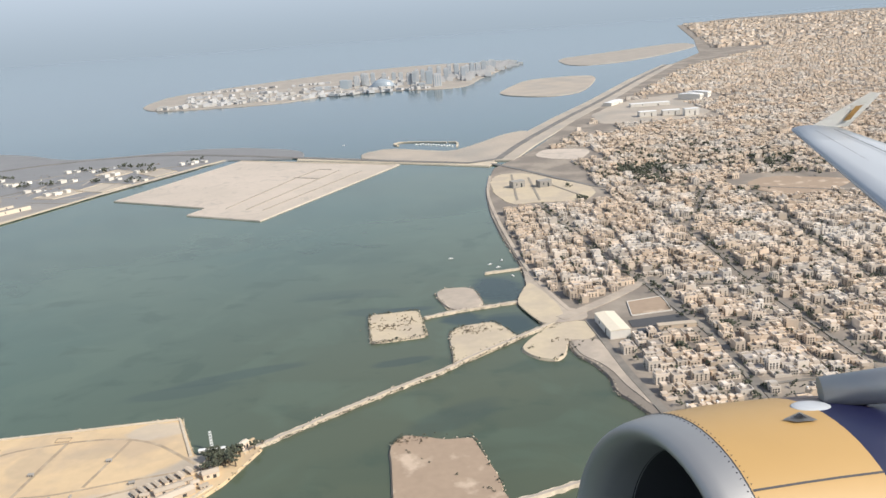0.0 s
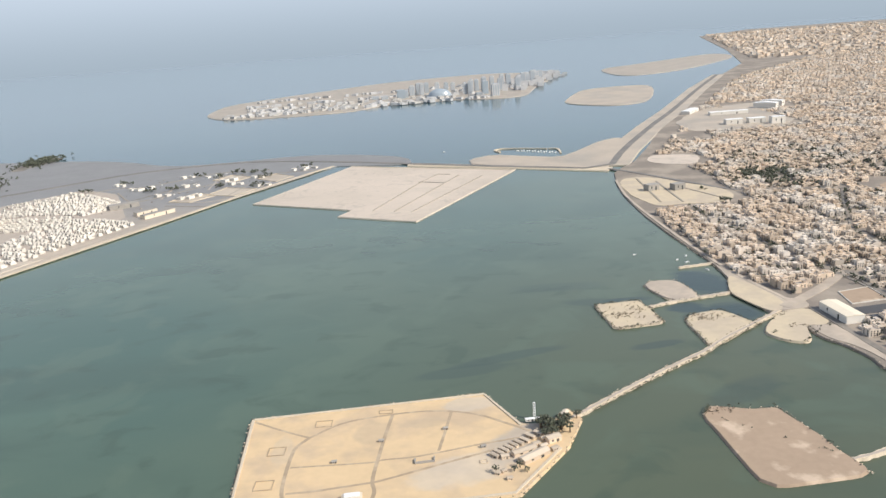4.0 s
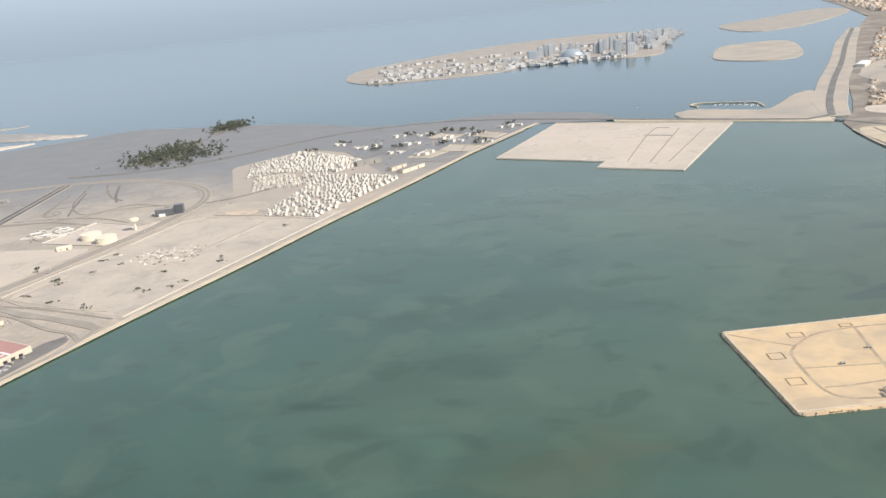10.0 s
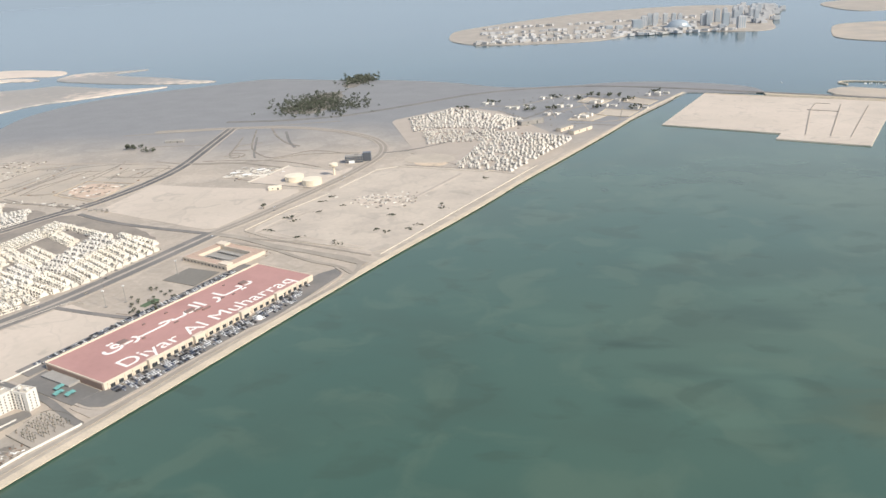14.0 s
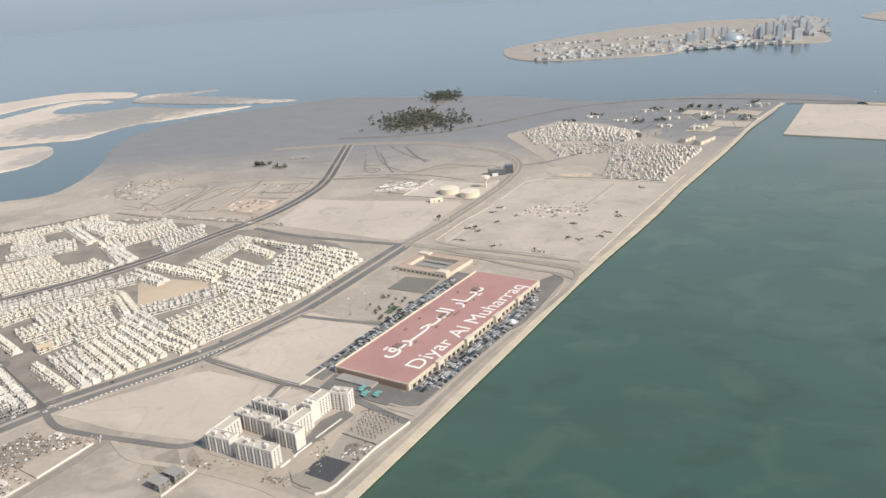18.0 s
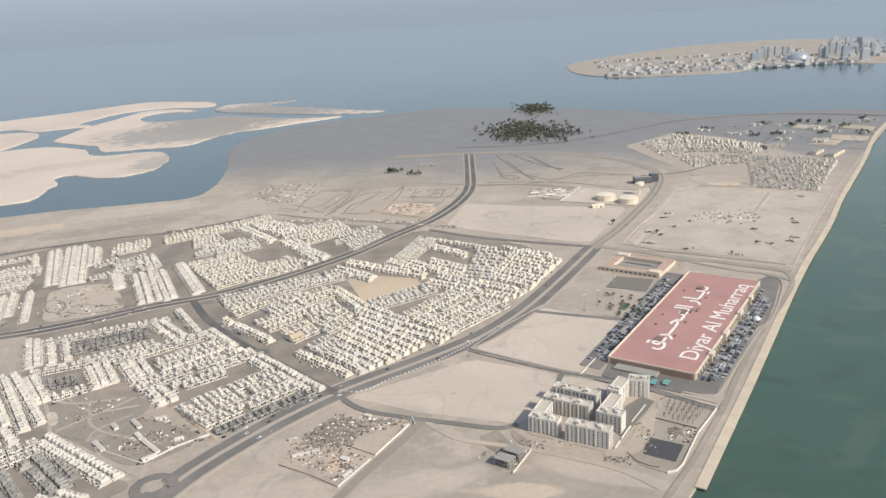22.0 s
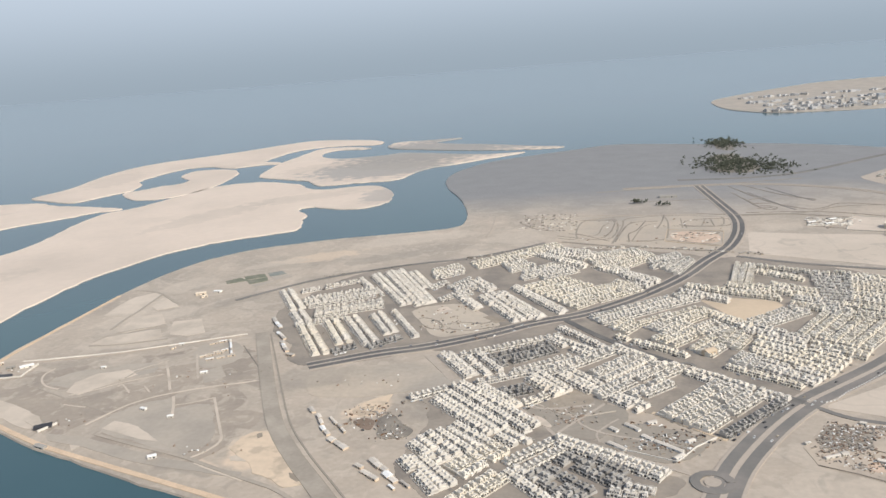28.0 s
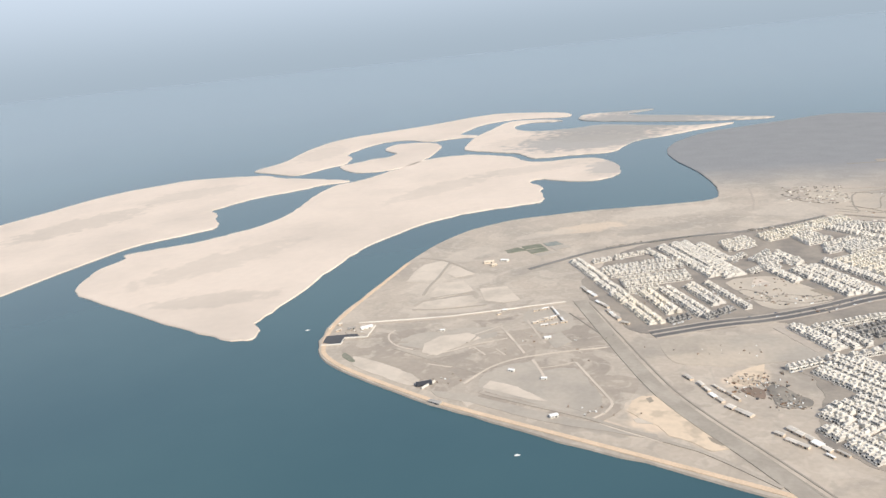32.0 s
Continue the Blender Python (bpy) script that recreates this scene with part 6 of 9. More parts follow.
for line, w in (
        ([(-1169.0, 266.2), (-1171.3, 286.3), (-1170.6, 305.1), (-1172.4, 326.3), (-1173.4, 344.3)], 2.4),
        ([(-1203.7, 358.0), (-1189.6, 355.0), (-1174.2, 347.4), (-1145.1, 320.0)], 2.2),
        ([(-1166.4, 236.2), (-1145.2, 237.7), (-1115.8, 248.6)], 2.0),
        ([(-1161.1, 259.5), (-1146.4, 268.8), (-1130.9, 274.5)], 1.6),
        ([(-1136.6, 198.6), (-1132.3, 203.8)], 1.4),
        ([(-1157.1, 179.9), (-1148.2, 179.9)], 1.6),
        ([(-1108.5, 184.8), (-1106.1, 196.8), (-1093.8, 204.4)], 1.2)):
    road("track", line, w, ROAD_DUST_PALE, "faint grey wheel-worn lane on the sand")
patch("brown_ground", [(-859, 167), (-842, 174), (-834, 163), (-845, 143), (-857, 144)], DITCH_PALE, "bare brown earth beside the terraces", z=0.045, ragged=2.5)
patch("sand_heap", [(-868, 144), (-862, 143), (-856, 132), (-860, 131)], PALE_SAND, "pale heap of building sand", z=0.085, ragged=1.5)
road("track", [(-932, 219), (-912, 186)], 4.0, VERGE, "pale sandy strip beside the terraces")
for line, w in (([(-853, 127), (-847, 136), (-838, 148), (-831, 158)], 1.6), ([(-834, 119), (-836, 127), (-830, 136), (-825, 142)], 1.0), ([(-851, 123), (-840, 118), (-825, 109), (-810, 101), (-798, 94)], 2.2), ([(-884, 169), (-872, 151), (-860, 135), (-853, 123)], 1.8)):
    road("track", line, w, VERGE, "pale dusty track round the depot")
for line, w, m, what in (([(-1036, 182), (-1027, 185), (-1018, 180), (-1009, 162)], 1.5, VERGE, "pale track to the construction road"),
                         ([(-1056, 236), (-1027, 196), (-1009, 162), (-999, 138), (-987, 115), (-972, 97), (-961, 84), (-953, 76), (-930, 40)], 0.7, DITCH, "dark ditch beside the construction road"),
                         ([(-1050, 257), (-1016, 186), (-990, 132), (-968, 101), (-946, 74), (-915, 33)], 1.2, TRACK, "darker wheel lane of the construction road"),
                         ([(-1046, 257), (-1012, 186), (-986, 132), (-964, 101), (-942, 74), (-911, 33)], 0.9, TRACK, "wheel lane of the construction road"),
                         ([(-1155, 170), (-1126, 156), (-1092, 141)], 1.0, ROAD_DUST_PALE, "faint grey track along the point"),
                         ([(-880, 160), (-860, 150), (-836, 157)], 2.0, VERGE, "dusty lane among the terraces"), ([(-809, 149), (-795, 137), (-779, 123)], 2.4, GOLD_SAND, "sandy lane beside the depot"),
                         ([(-905, 410), (-885, 370), (-862, 315), (-850, 285)], 4.0, LANES, "wide lane between the estates"),
                         ([(-500, 612), (-470, 560), (-440, 590), (-425, 650)], 3.0, VERGE, "pale lane among the canal villas"), ([(-395, 520), (-345, 610), (-290, 710), (-240, 800)], 2.5, VERGE, "pale promenade by the canal")):
    road("track", line, w, m, what)
for line, w, m in (([(-933, 505), (-931, 539), (-934, 595)], 1.6, VERGE), ([(-866, 492), (-848, 484), (-851, 509), (-846, 559), (-817, 572), (-800, 570)], 1.6, TRACK),
                   ([(-867, 501), (-822, 477), (-812, 513), (-812, 554), (-823, 567), (-846, 559)], 1.6, TRACK), ([(-857, 509), (-831, 493), (-826, 535), (-820, 545)], 1.2, TRACK), ([(-819, 469), (-807, 532), (-806, 564), (-773, 570)], 1.8, TRACK),
                   ([(-802, 475), (-790, 530), (-777, 539)], 1.2, TRACK), ([(-807, 476), (-773, 475), (-769, 504), (-765, 547), (-769, 581)], 1.6, TRACK), ([(-770, 570), (-718, 562), (-714, 551), (-720, 517), (-764, 527)], 1.6, TRACK),
                   ([(-755, 519), (-753, 556)], 1.2, TRACK), ([(-738, 523), (-731, 553)], 1.2, TRACK), ([(-892, 581), (-851, 578), (-774, 575), (-708, 570)], 1.6, VERGE), ([(-682, 642), (-672, 582), (-661, 581), (-665, 595), (-677, 588)], 1.8, TRACK),
                   ([(-672, 668), (-651, 593), (-645, 578)], 2.0, ASPHALT), ([(-681, 628), (-659, 643)], 1.6, TRACK), ([(-649, 693), (-633, 646), (-619, 617)], 2.6, ASPHALT), ([(-736, 576), (-691, 558), (-635, 565), (-603, 590), (-551, 586)], 2.0, TRACK),
                   ([(-906, 560), (-890, 530), (-871, 521)], 1.4, TRACK), ([(-700, 552), (-716, 640)], 1.2, VERGE), ([(-830, 700), (-700, 720), (-600, 740)], 2.0, TRACK), ([(-780, 640), (-700, 640)], 1.2, TRACK)):
    road("track", line, w, m, "marked-out track between bare plots")
for line, w, m in (([(-847.2, 559.9), (-815.0, 557.0), (-814.2, 541.2), (-818.6, 512.2), (-825.3, 490.7)], 1.5, TRACK_DARK),
                   ([(-816.4, 473.2), (-810.4, 505.8), (-801.0, 547.0), (-774.7, 546.9)], 1.5, TRACK_DARK),
                   ([(-804.4, 473.3), (-804.2, 503.2), (-796.2, 510.9), (-785.6, 550.5)], 1.4, TRACK_DARK),
                   ([(-777.8, 517.3), (-771.0, 544.4), (-766.6, 574.0)], 1.6, TRACK_DARK),
                   ([(-751.6, 517.2), (-752.1, 549.4), (-708.9, 552.6), (-709.3, 529.5), (-718.6, 519.7), (-753.8, 526.7)], 1.4, TRACK_DARK),
                   ([(-727.1, 522.8), (-726.7, 551.4)], 1.2, TRACK_DARK),
                   ([(-806.1, 476.8), (-786.6, 471.1), (-781.2, 480.1), (-733.2, 455.3)], 1.8, DITCH_PALE),
                   ([(-750.9, 506.4), (-721.9, 500.7)], 1.2, TRACK_DARK),
                   ([(-812.1, 464.8), (-786.5, 451.1), (-733.9, 434.9)], 1.8, TRACK),
                   ([(-860.2, 580.5), (-804.5, 580.1), (-765.8, 571.8), (-707.5, 556.4)], 1.6, VERGE),
                   ([(-685.1, 707.2), (-665.5, 628.9), (-652.6, 600.7), (-631.3, 575.0), (-617.2, 583.4), (-599.4, 604.9), (-559.9, 584.3)], 1.6, TRACK_DARK),
                   ([(-687.6, 671.4), (-677.7, 612.1), (-675.9, 595.8), (-666.9, 581.0), (-659.1, 586.2), (-659.5, 595.1), (-669.1, 601.3), (-675.3, 597.9)], 1.3, TRACK_DARK),
                   ([(-671.5, 716.0), (-653.5, 672.6), (-631.8, 634.8), (-615.7, 622.0)], 2.0, TRACK_DARK),
                   ([(-691.1, 572.3), (-640.8, 570.3), (-608.1, 560.7), (-574.7, 537.4)], 1.5, TRACK_DARK),
                   ([(-677.1, 612.0), (-660.4, 611.3)], 1.2, TRACK_DARK),
                   ([(-647.6, 511.3), (-621.0, 498.7), (-586.2, 485.3), (-566.6, 474.4)], 1.4, TRACK),
                   ([(-621.0, 498.7), (-595.7, 546.6)], 1.6, VERGE),
                   ([(-579.2, 363.3), (-567.2, 387.7), (-551.6, 414.0)], 1.4, VERGE),
                   ([(-573.5, 374.1), (-552.2, 361.9), (-525.8, 352.9), (-500.4, 339.1)], 1.0, SCRAPED_PALE),
                   ([(-485.1, 432.1), (-472.5, 458.5), (-454.1, 495.0)], 2.4, SCRAPED_PALE),
                   ([(-579.7, 360.1), (-550.8, 350.9), (-521.2, 337.9), (-493.2, 324.7)], 1.6, TRACK),
                   ([(-503.1, 576.5), (-459.5, 532.3)], 1.2, TRACK)):
    road("track", line, w, m, "worn track between the bare plots")
for ring in ([(-775, 472), (-769, 513), (-722, 502), (-731, 450), (-775, 472)], [(-846, 559), (-817, 572), (-812, 554), (-822, 477), (-851, 509)]):
    road("berm", ring, 0.7, GOLD_SAND if ring[0][0] > -800 else VERGE, "low earth bank round a building plot", z=0.45, rounds=0)
patch("bare_plots", [(-772, 476), (-766, 508), (-726, 497), (-734, 456)], PINK_SAND, "pinkish dug-over building plot", z=0.04, ragged=1.5)
patch("bare_plots", [(-886, 565), (-871, 585), (-849, 570), (-847, 528), (-871, 521)], SCRAPED, "rough building plot with spoil", z=0.03, ragged=3.0)
patch("rubble_ground", [(-526.7, 441.6), (-516.8, 452.2), (-503.9, 444.6), (-487.2, 436.7), (-485.1, 422.4), (-503.0, 419.1), (-519.5, 426.5)], SCRAPED_PALE, "pale rubble-strewn strip on the vacant plot", z=0.05, ragged=1.0)
patch("gold_plot", [(-497.6, 550.4), (-485.5, 566.9), (-466.2, 545.2), (-468.9, 530.0), (-492.5, 533.8)], HEAP_SAND, "golden dug-over building plot", z=0.05, ragged=0.8)
patch("rubble_ground", [(-525, 451), (-503, 453), (-488, 439), (-494, 417), (-524, 427)], PALE_SAND, "pale rubble-strewn ground on the vacant plot", z=0.05, ragged=2.5)
road("track", [(-487, 431), (-454, 503)], 2.2, VERGE, "pale track across the vacant plot")
road("track", [(-578, 372), (-560, 415)], 2.2, PALE_SAND, "pale track across the vacant plot")
patch("works_ground", [(-655, 512), (-644, 541), (-609, 546), (-619, 507)], SCRAPED, "works ground with concrete footings", z=0.06, ragged=1.5)
patch("tank_yard", [(-624, 494), (-604, 545), (-557, 522), (-546, 536), (-544, 506), (-566, 473)], PALE_SAND, "pale yard round the water tanks", z=0.06, cut=0.02)
footings = Soup()
frnd = random.Random(21)
for _ in range(150):
    a, e = frnd.random(), frnd.random()
    x, y = -652 + 36 * a + 8 * e, 512 - 4 * a + 30 * e
    footings.box(x, y, 0.15, frnd.uniform(0.8, 5), frnd.uniform(0.4, 1.6), frnd.uniform(0.2, 1.0), 0.95, 0.3, frnd.choice((0, 0, 1)))
for _ in range(120):
    footings.box(frnd.gauss(-506, 12), frnd.gauss(436, 8), 0.1, frnd.uniform(0.5, 2.5), frnd.uniform(0.4, 1.4), frnd.uniform(0.2, 0.8), 0.9, 0.43, frnd.choice((0, 1, 2)))
for _ in range(160):
    footings.box(frnd.uniform(-905, -850), frnd.uniform(520, 592), 0.1, frnd.uniform(0.5, 3.0), frnd.uniform(0.4, 1.4), frnd.uniform(0.2, 0.8), 0.9, 0.43, frnd.choice((0, 1, 2)))
for _ in range(60):
    footings.box(frnd.uniform(-768, -728), frnd.uniform(470, 500), 0.1, frnd.uniform(0.5, 3.0), frnd.uniform(0.5, 1.6), frnd.uniform(0.2, 0.6), 0.9, 0.43, frnd.choice((0, 2)))
for _ in range(140):
    a = frnd.random()
    footings.box(-940 + 235 * a + frnd.uniform(-3, 3), 432 + 40 * math.sin(a * 2.6) - 30 * a + frnd.uniform(-3, 3), 0.1, frnd.uniform(0.6, 3.5), frnd.uniform(0.5, 1.6), frnd.uniform(0.3, 1.1), 0.9, 0.43, frnd.choice((0, 1, 2)))
footings.build("building_rubble", [WHITE_WALLS, GREY_CONCRETE, DITCH], "scattered footings, spoil and rubble on building plots", "rubble")
wall_line([(-624, 494), (-604, 545), (-557, 522)], "low wall round the tank yard")
wall_line([(-624, 494), (-566, 473), (-544, 506), (-546, 536)], "low dark wall of the tank yard", 0.5, 0.3, GREY_CONCRETE)
for line, w, m in (([(-694, 137), (-680, 122), (-660, 118), (-640, 112), (-616, 102), (-604, 90)], 2.6, SCRAPED), ([(-700, 84), (-660, 80), (-615, 72)], 1.0, SCRAPED), ([(-616, 109), (-609, 121), (-603, 134), (-598, 145)], 0.9, TRACK),
                   ([(-695.4, 136.4), (-701.7, 119.1), (-707.8, 107), (-713.2, 95.2), (-719, 81)], 4.2, TRACK), ([(-850, 150), (-838, 128), (-800, 118)], 1.4, VERGE), ([(-868, 160), (-846, 142), (-826, 150)], 1.2, SCRAPED)):
    road("track", line, w, m, "churned dusty site track")
clutter = Soup()
for cx, cy, sx, sy, n in ((-806, 120, 13, 9, 150), (-850, 146, 14, 11, 110), (-667, 113, 3, 3, 12), (-617, 108, 4, 3, 40), (-605, 124, 3, 9, 40), (-593, 126, 4, 3, 40), (-648, 119, 8, 3, 30), (-725, 130, 7, 7, 130), (-736, 120, 6, 5, 120), (-711, 136, 8, 2.5, 90), (-729, 118, 8, 3, 60), (-726, 103, 8, 4, 30), (-658, 107, 4, 5, 60), (-900, 150, 12, 9, 40), (-946, 146, 8, 8, 50), (-932, 124, 7, 7, 60),
                          (-1060, 185, 40, 22, 26), (-1020, 104, 16, 6, 14), (-1110, 130, 12, 6, 12), (-960, 180, 26, 6, 14), (-985, 262, 24, 14, 60), (-935, 272, 20, 10, 60), (-640, 300, 8, 20, 20), (-560, 330, 10, 5, 20), (-1190, 196, 8, 5, 16)):
    for _ in range(n):
        a = frnd.uniform(0, 3.14)
        k = 0.45 if cx > -680 else 0.62
        clutter.box(frnd.gauss(cx, sx * 0.55), frnd.gauss(cy, sy * 0.55), 0.1, k * frnd.uniform(0.4, 2.6), k * frnd.uniform(0.3, 1.2), 0.15 + k * frnd.uniform(0.1, 0.8), math.cos(a), math.sin(a), frnd.choice((0, 1, 1, 2, 2, 3, 3)))
clutter.build("site_clutter", [METAL_WHITE, GREY_CONCRETE, TRACK, RUST_SOIL], "scattered site clutter, spoil heaps and stacked goods", "clutter")
for x, y, r in ((-790, 88, 7.0), (-787, 204, 4.0)):
    ring = [(x + r * math.cos(k * math.tau / 16), y + r * math.sin(k * math.tau / 16)) for k in range(17)]
    road("roundabout", ring, 0.55 * r, ASPHALT, "grey asphalt roundabout", rounds=0)
    patch("roundabout_island", [(x + 0.55 * r * math.cos(k), y + 0.55 * r * math.sin(k)) for k in range(6)], VERGE, "paved island of a roundabout", z=0.11, rounds=2, cut=0.25)
barriers = Soup()
for a, c in (((-737, 164), (-729, 161)), ((-729, 161), (-723, 164)), ((-723, 164), (-716, 173)), ((-716, 173), (-706, 182)), ((-706, 182), (-693, 195)), ((-693, 195), (-682, 209)), ((-682, 209), (-675, 219))):
    turn, length = math.atan2(c[1] - a[1], c[0] - a[0]), math.hypot(c[0] - a[0], c[1] - a[1])
    for k in range(int(length / 2.2)):
        f = (k + 0.5) / int(length / 2.2)
        barriers.box(a[0] + (c[0] - a[0]) * f, a[1] + (c[1] - a[1]) * f, 0.3, 0.9, 0.25, 0.4, math.cos(turn), math.sin(turn))
barriers.build("road_barriers", [METAL_WHITE], "row of white plastic barriers along the boulevard", "barriers")
patch("basin", [(-1205.3, 173.2), (-1208.1, 185.1), (-1188.5, 190.8), (-1184.9, 186.4), (-1193.4, 183.6), (-1192.0, 173.6)], DARK_ASPHALT, "dark lined basin behind a white wall on the point", z=0.07, cut=0.03)
patch("landing_pad", [(-1190.8, 192.5), (-1192.2, 200.3), (-1191.3, 207.4), (-1182.2, 206.2), (-1179.1, 190.7)], SCRAPED_PALE, "pale paved pad beside the basin", z=0.07, cut=0.03)
patch("shed_yard", [(-1132.8, 129.1), (-1132.3, 132.8), (-1121.9, 129.0), (-1122.0, 122.7)], SCRAPED_PALE, "pale yard beside a dark-roofed shed", z=0.07, cut=0.03)
wall_line([(-1204.5, 169.6), (-1191.8, 172.7), (-1193.6, 182.7), (-1179.2, 186.0), (-1181.3, 205.3)], "white wall round the basin", 0.9, 0.5)
wall_line([(-1116.8, 117.8), (-1112.3, 127.4)], "white front wall of a dark-roofed shed", 1.2, 0.4)
for points, high in (([(-594.9, 154.8), (-591.8, 156.6), (-584.3, 154.6), (-573.4, 148)], 0.45), ([(-599.2, 138.7), (-584.3, 130.6)], 0.7), ([(-613.5, 113.3), (-610.5, 107.2), (-606.5, 104.4), (-603, 103.4)], 0.5)):
    wall_line(points, "dark grey site fence round the plot", high, 0.2, DITCH)
for line, what in (([(-586, 375), (-569, 418), (-549, 456)], "white wall along the boulevard"), ([(-544, 470), (-524, 523), (-508, 531), (-435, 506), (-423, 518)], "white wall round the vacant plot"),
                   ([(-488, 326), (-451, 404), (-394, 522)], "white wall along the canal"), ([(-586, 373), (-562, 356), (-501, 336)], "white wall beside the canal road"),
                   ([(-679, 208), (-663, 235), (-643, 263), (-634, 260)], "white wall round a sandy plot"), ([(-674, 201), (-625, 177)], "low wall beside a sandy plot"),
                   ([(-617, 198), (-627, 178)], "white wall beside the hall"), ([(-601.8, 149.3), (-609.2, 135.4)], "white wall beside the flats"), ([(-609.9, 132), (-614.6, 122.8)], "white wall beside the flats"), ([(-615.3, 120.9), (-617.7, 115.9)], "white wall beside the flats"),
                   ([(-573.3, 146.7), (-584.8, 127), (-594.3, 105.5), (-597.2, 101.4), (-600.8, 100)], "white wall along the shore road"), ([(-699.9, 133.4), (-710, 110.1)], "pale wall of the scrap yard"), ([(-711.3, 107.6), (-720.1, 89)], "pale wall of the scrap yard"), ([(-699.5, 139), (-697.6, 134)], "pale gate wall of the scrap yard"), ([(-828, 114), (-802, 103), (-793, 116), (-783, 125)], "low wall of the building depot"), ([(-656.4, 98.9), (-649.5, 114.8)], "white wall of a building site"),
                   ([(-634, 167), (-631, 177), (-614, 171)], "low wall round a small plot"), ([(-1195, 209), (-1134, 225), (-1062, 256)], "pale fence across the point")):
    wall_line(line, what, *((0.5, 0.28, DUSTY_WALL) if "plot" in what or "canal" in what or "boulevard" in what else ()))


def lettering(name, text, size, wide, material, parent, m, label, bold=0.0):
    """Flat raised letters as one mesh, scaled to a given length."""
    curve = bpy.data.curves.new(name, "FONT")
    curve.body, curve.size, curve.extrude, curve.offset = text, size, 0.05, bold * size
    for k in range(2):
        curve.materials.append(material)
    for i in range(len(text)):
        curve.body_format[i].material_index = i % 2
    tmp = bpy.data.objects.new(name, curve)
    scene.collection.objects.link(tmp)
    bpy.context.view_layer.update()
    me = bpy.data.meshes.new_from_object(tmp.evaluated_get(bpy.context.evaluated_depsgraph_get()))
    bpy.data.objects.remove(tmp)
    xs = [v.co.x for v in me.vertices] or [0, 1]
    k, low = wide / max(max(xs) - min(xs), 0.01), min(xs)
    for v in me.vertices:
        v.co.x = (v.co.x - low) * k
    for k in {k for p in me.polygons if p.material_index for k in p.vertices}:
        me.vertices[k].co.z += 0.03            # neighbouring letters lie a little apart in height where they join
    for p in me.polygons:
        p.material_index = 0
    me.materials.clear()
    me.materials.append(material)
    ob = new(name, me)
    ob.parent, ob.matrix_local = parent, m
    return tagged(ob, label)


def shopping_hall():
    """Long hall with a rose roof and white roof lettering. Local x runs along the canal, y away from it."""
    long, deep, high = 130.0, 40.5, 3.5
    bm = shell_mesh(bmesh.new(), long, deep, high, 0.5, 0.35)
    bmesh.ops.translate(bm, verts=bm.verts, vec=(long / 2, deep / 2, 0))
    hall = new("shopping_hall", mesh_of("shopping_hall", bm, HALL_WALL))
    tagged(hall, "long beige shopping hall with rose-red roof and white lettering", "building")
    part("roof", boxed(long / 2, deep / 2, high - 0.55, long - 1.0, deep - 1.0, 0.3), PINK_ROOF, hall, "rose-red flat roof")
    for x in range(31):
        part("pilaster", boxed(2 + x * 4.13, -0.12, 0, 0.7, 0.45, high - 0.6), HALL_WALL, hall)
    # dark panels put the shade of the arcade openings into colour
    for x in range(30):
        if x not in (5, 11, 18, 24):
            part("shopfront", boxed(4.05 + x * 4.13, -0.02, 0.1, 2.2, 0.2, 1.6), DARK_GLASS, hall, "dark panel in place of an arcade opening")
    for x, w in ((24, 5), (50, 6), (79, 6), (103, 5)):
        part("entrance_block", boxed(x, -0.7, 0, w, 2.2, high + 0.7, bevel=0.1), HALL_WALL, hall, "pale projecting entrance block")
        part("entrance", boxed(x, -1.78, 0, w * 0.55, 0.2, 2.0), DARK_GLASS, hall, "dark glazed entrance")
    # the end away from the sun: its shade painted as a darker sheet
    part("end_cladding", boxed(-0.1, deep / 2, 0, 0.25, deep - 2, high - 0.5), SHADED_END, hall, "brown end wall, darkened for its shade")
    part("loading_canopy", boxed(-3.0, 26, 0, 5.5, 20, 1.2, bevel=0.1), GREY_CONCRETE, hall, "grey loading canopy")
    part("back_parapet", boxed(long / 2, deep + 0.15, 0, long, 0.3, high + 0.35), HALL_WALL, hall)
    for x, y, sx, sy, sz in ((29, 26, 4.2, 3.6, 0.7), (67, 25, 5, 2.4, 0.8), (70, 22, 5, 1.2, 0.7), (73, 19.5, 5, 1.0, 0.6), (105, 27, 4.0, 3.4, 0.8), (46, 33, 1.6, 0.9, 0.6), (55, 20.4, 2.4, 0.8, 0.6),
                             (86, 22, 2.0, 0.9, 0.6), (92, 20.3, 1.6, 0.8, 0.6), (60, 34, 1.8, 0.8, 0.6), (36, 20.2, 1.6, 0.9, 0.6), (98, 34, 1.6, 0.8, 0.6)):
        part("roof_unit", boxed(x, y, high - 0.3, sx, sy, sz, bevel=0.08), ROOF_UNIT, hall, "brown-grey rooftop plant box")
    lettering("lettering", "Diyar Al Muharraq", 12.0, 106.0, SIGN_WHITE, hall, pose(14, 3.6, high - 0.2), "white Latin lettering on the roof")
    lettering("lettering", "\uFED5\u0640\uFEAE\u0640\u0640\u0640\uFEA4\u0640\uFEE4\uFEDF\uFE8D \uFEAD\uFE8E\u0640\u0640\uFEF3\uFEA9", 12.0, 92.0, SIGN_WHITE, hall, pose(17, 23.0, high - 0.2), "white Arabic lettering on the roof", 0.016)
    return hall


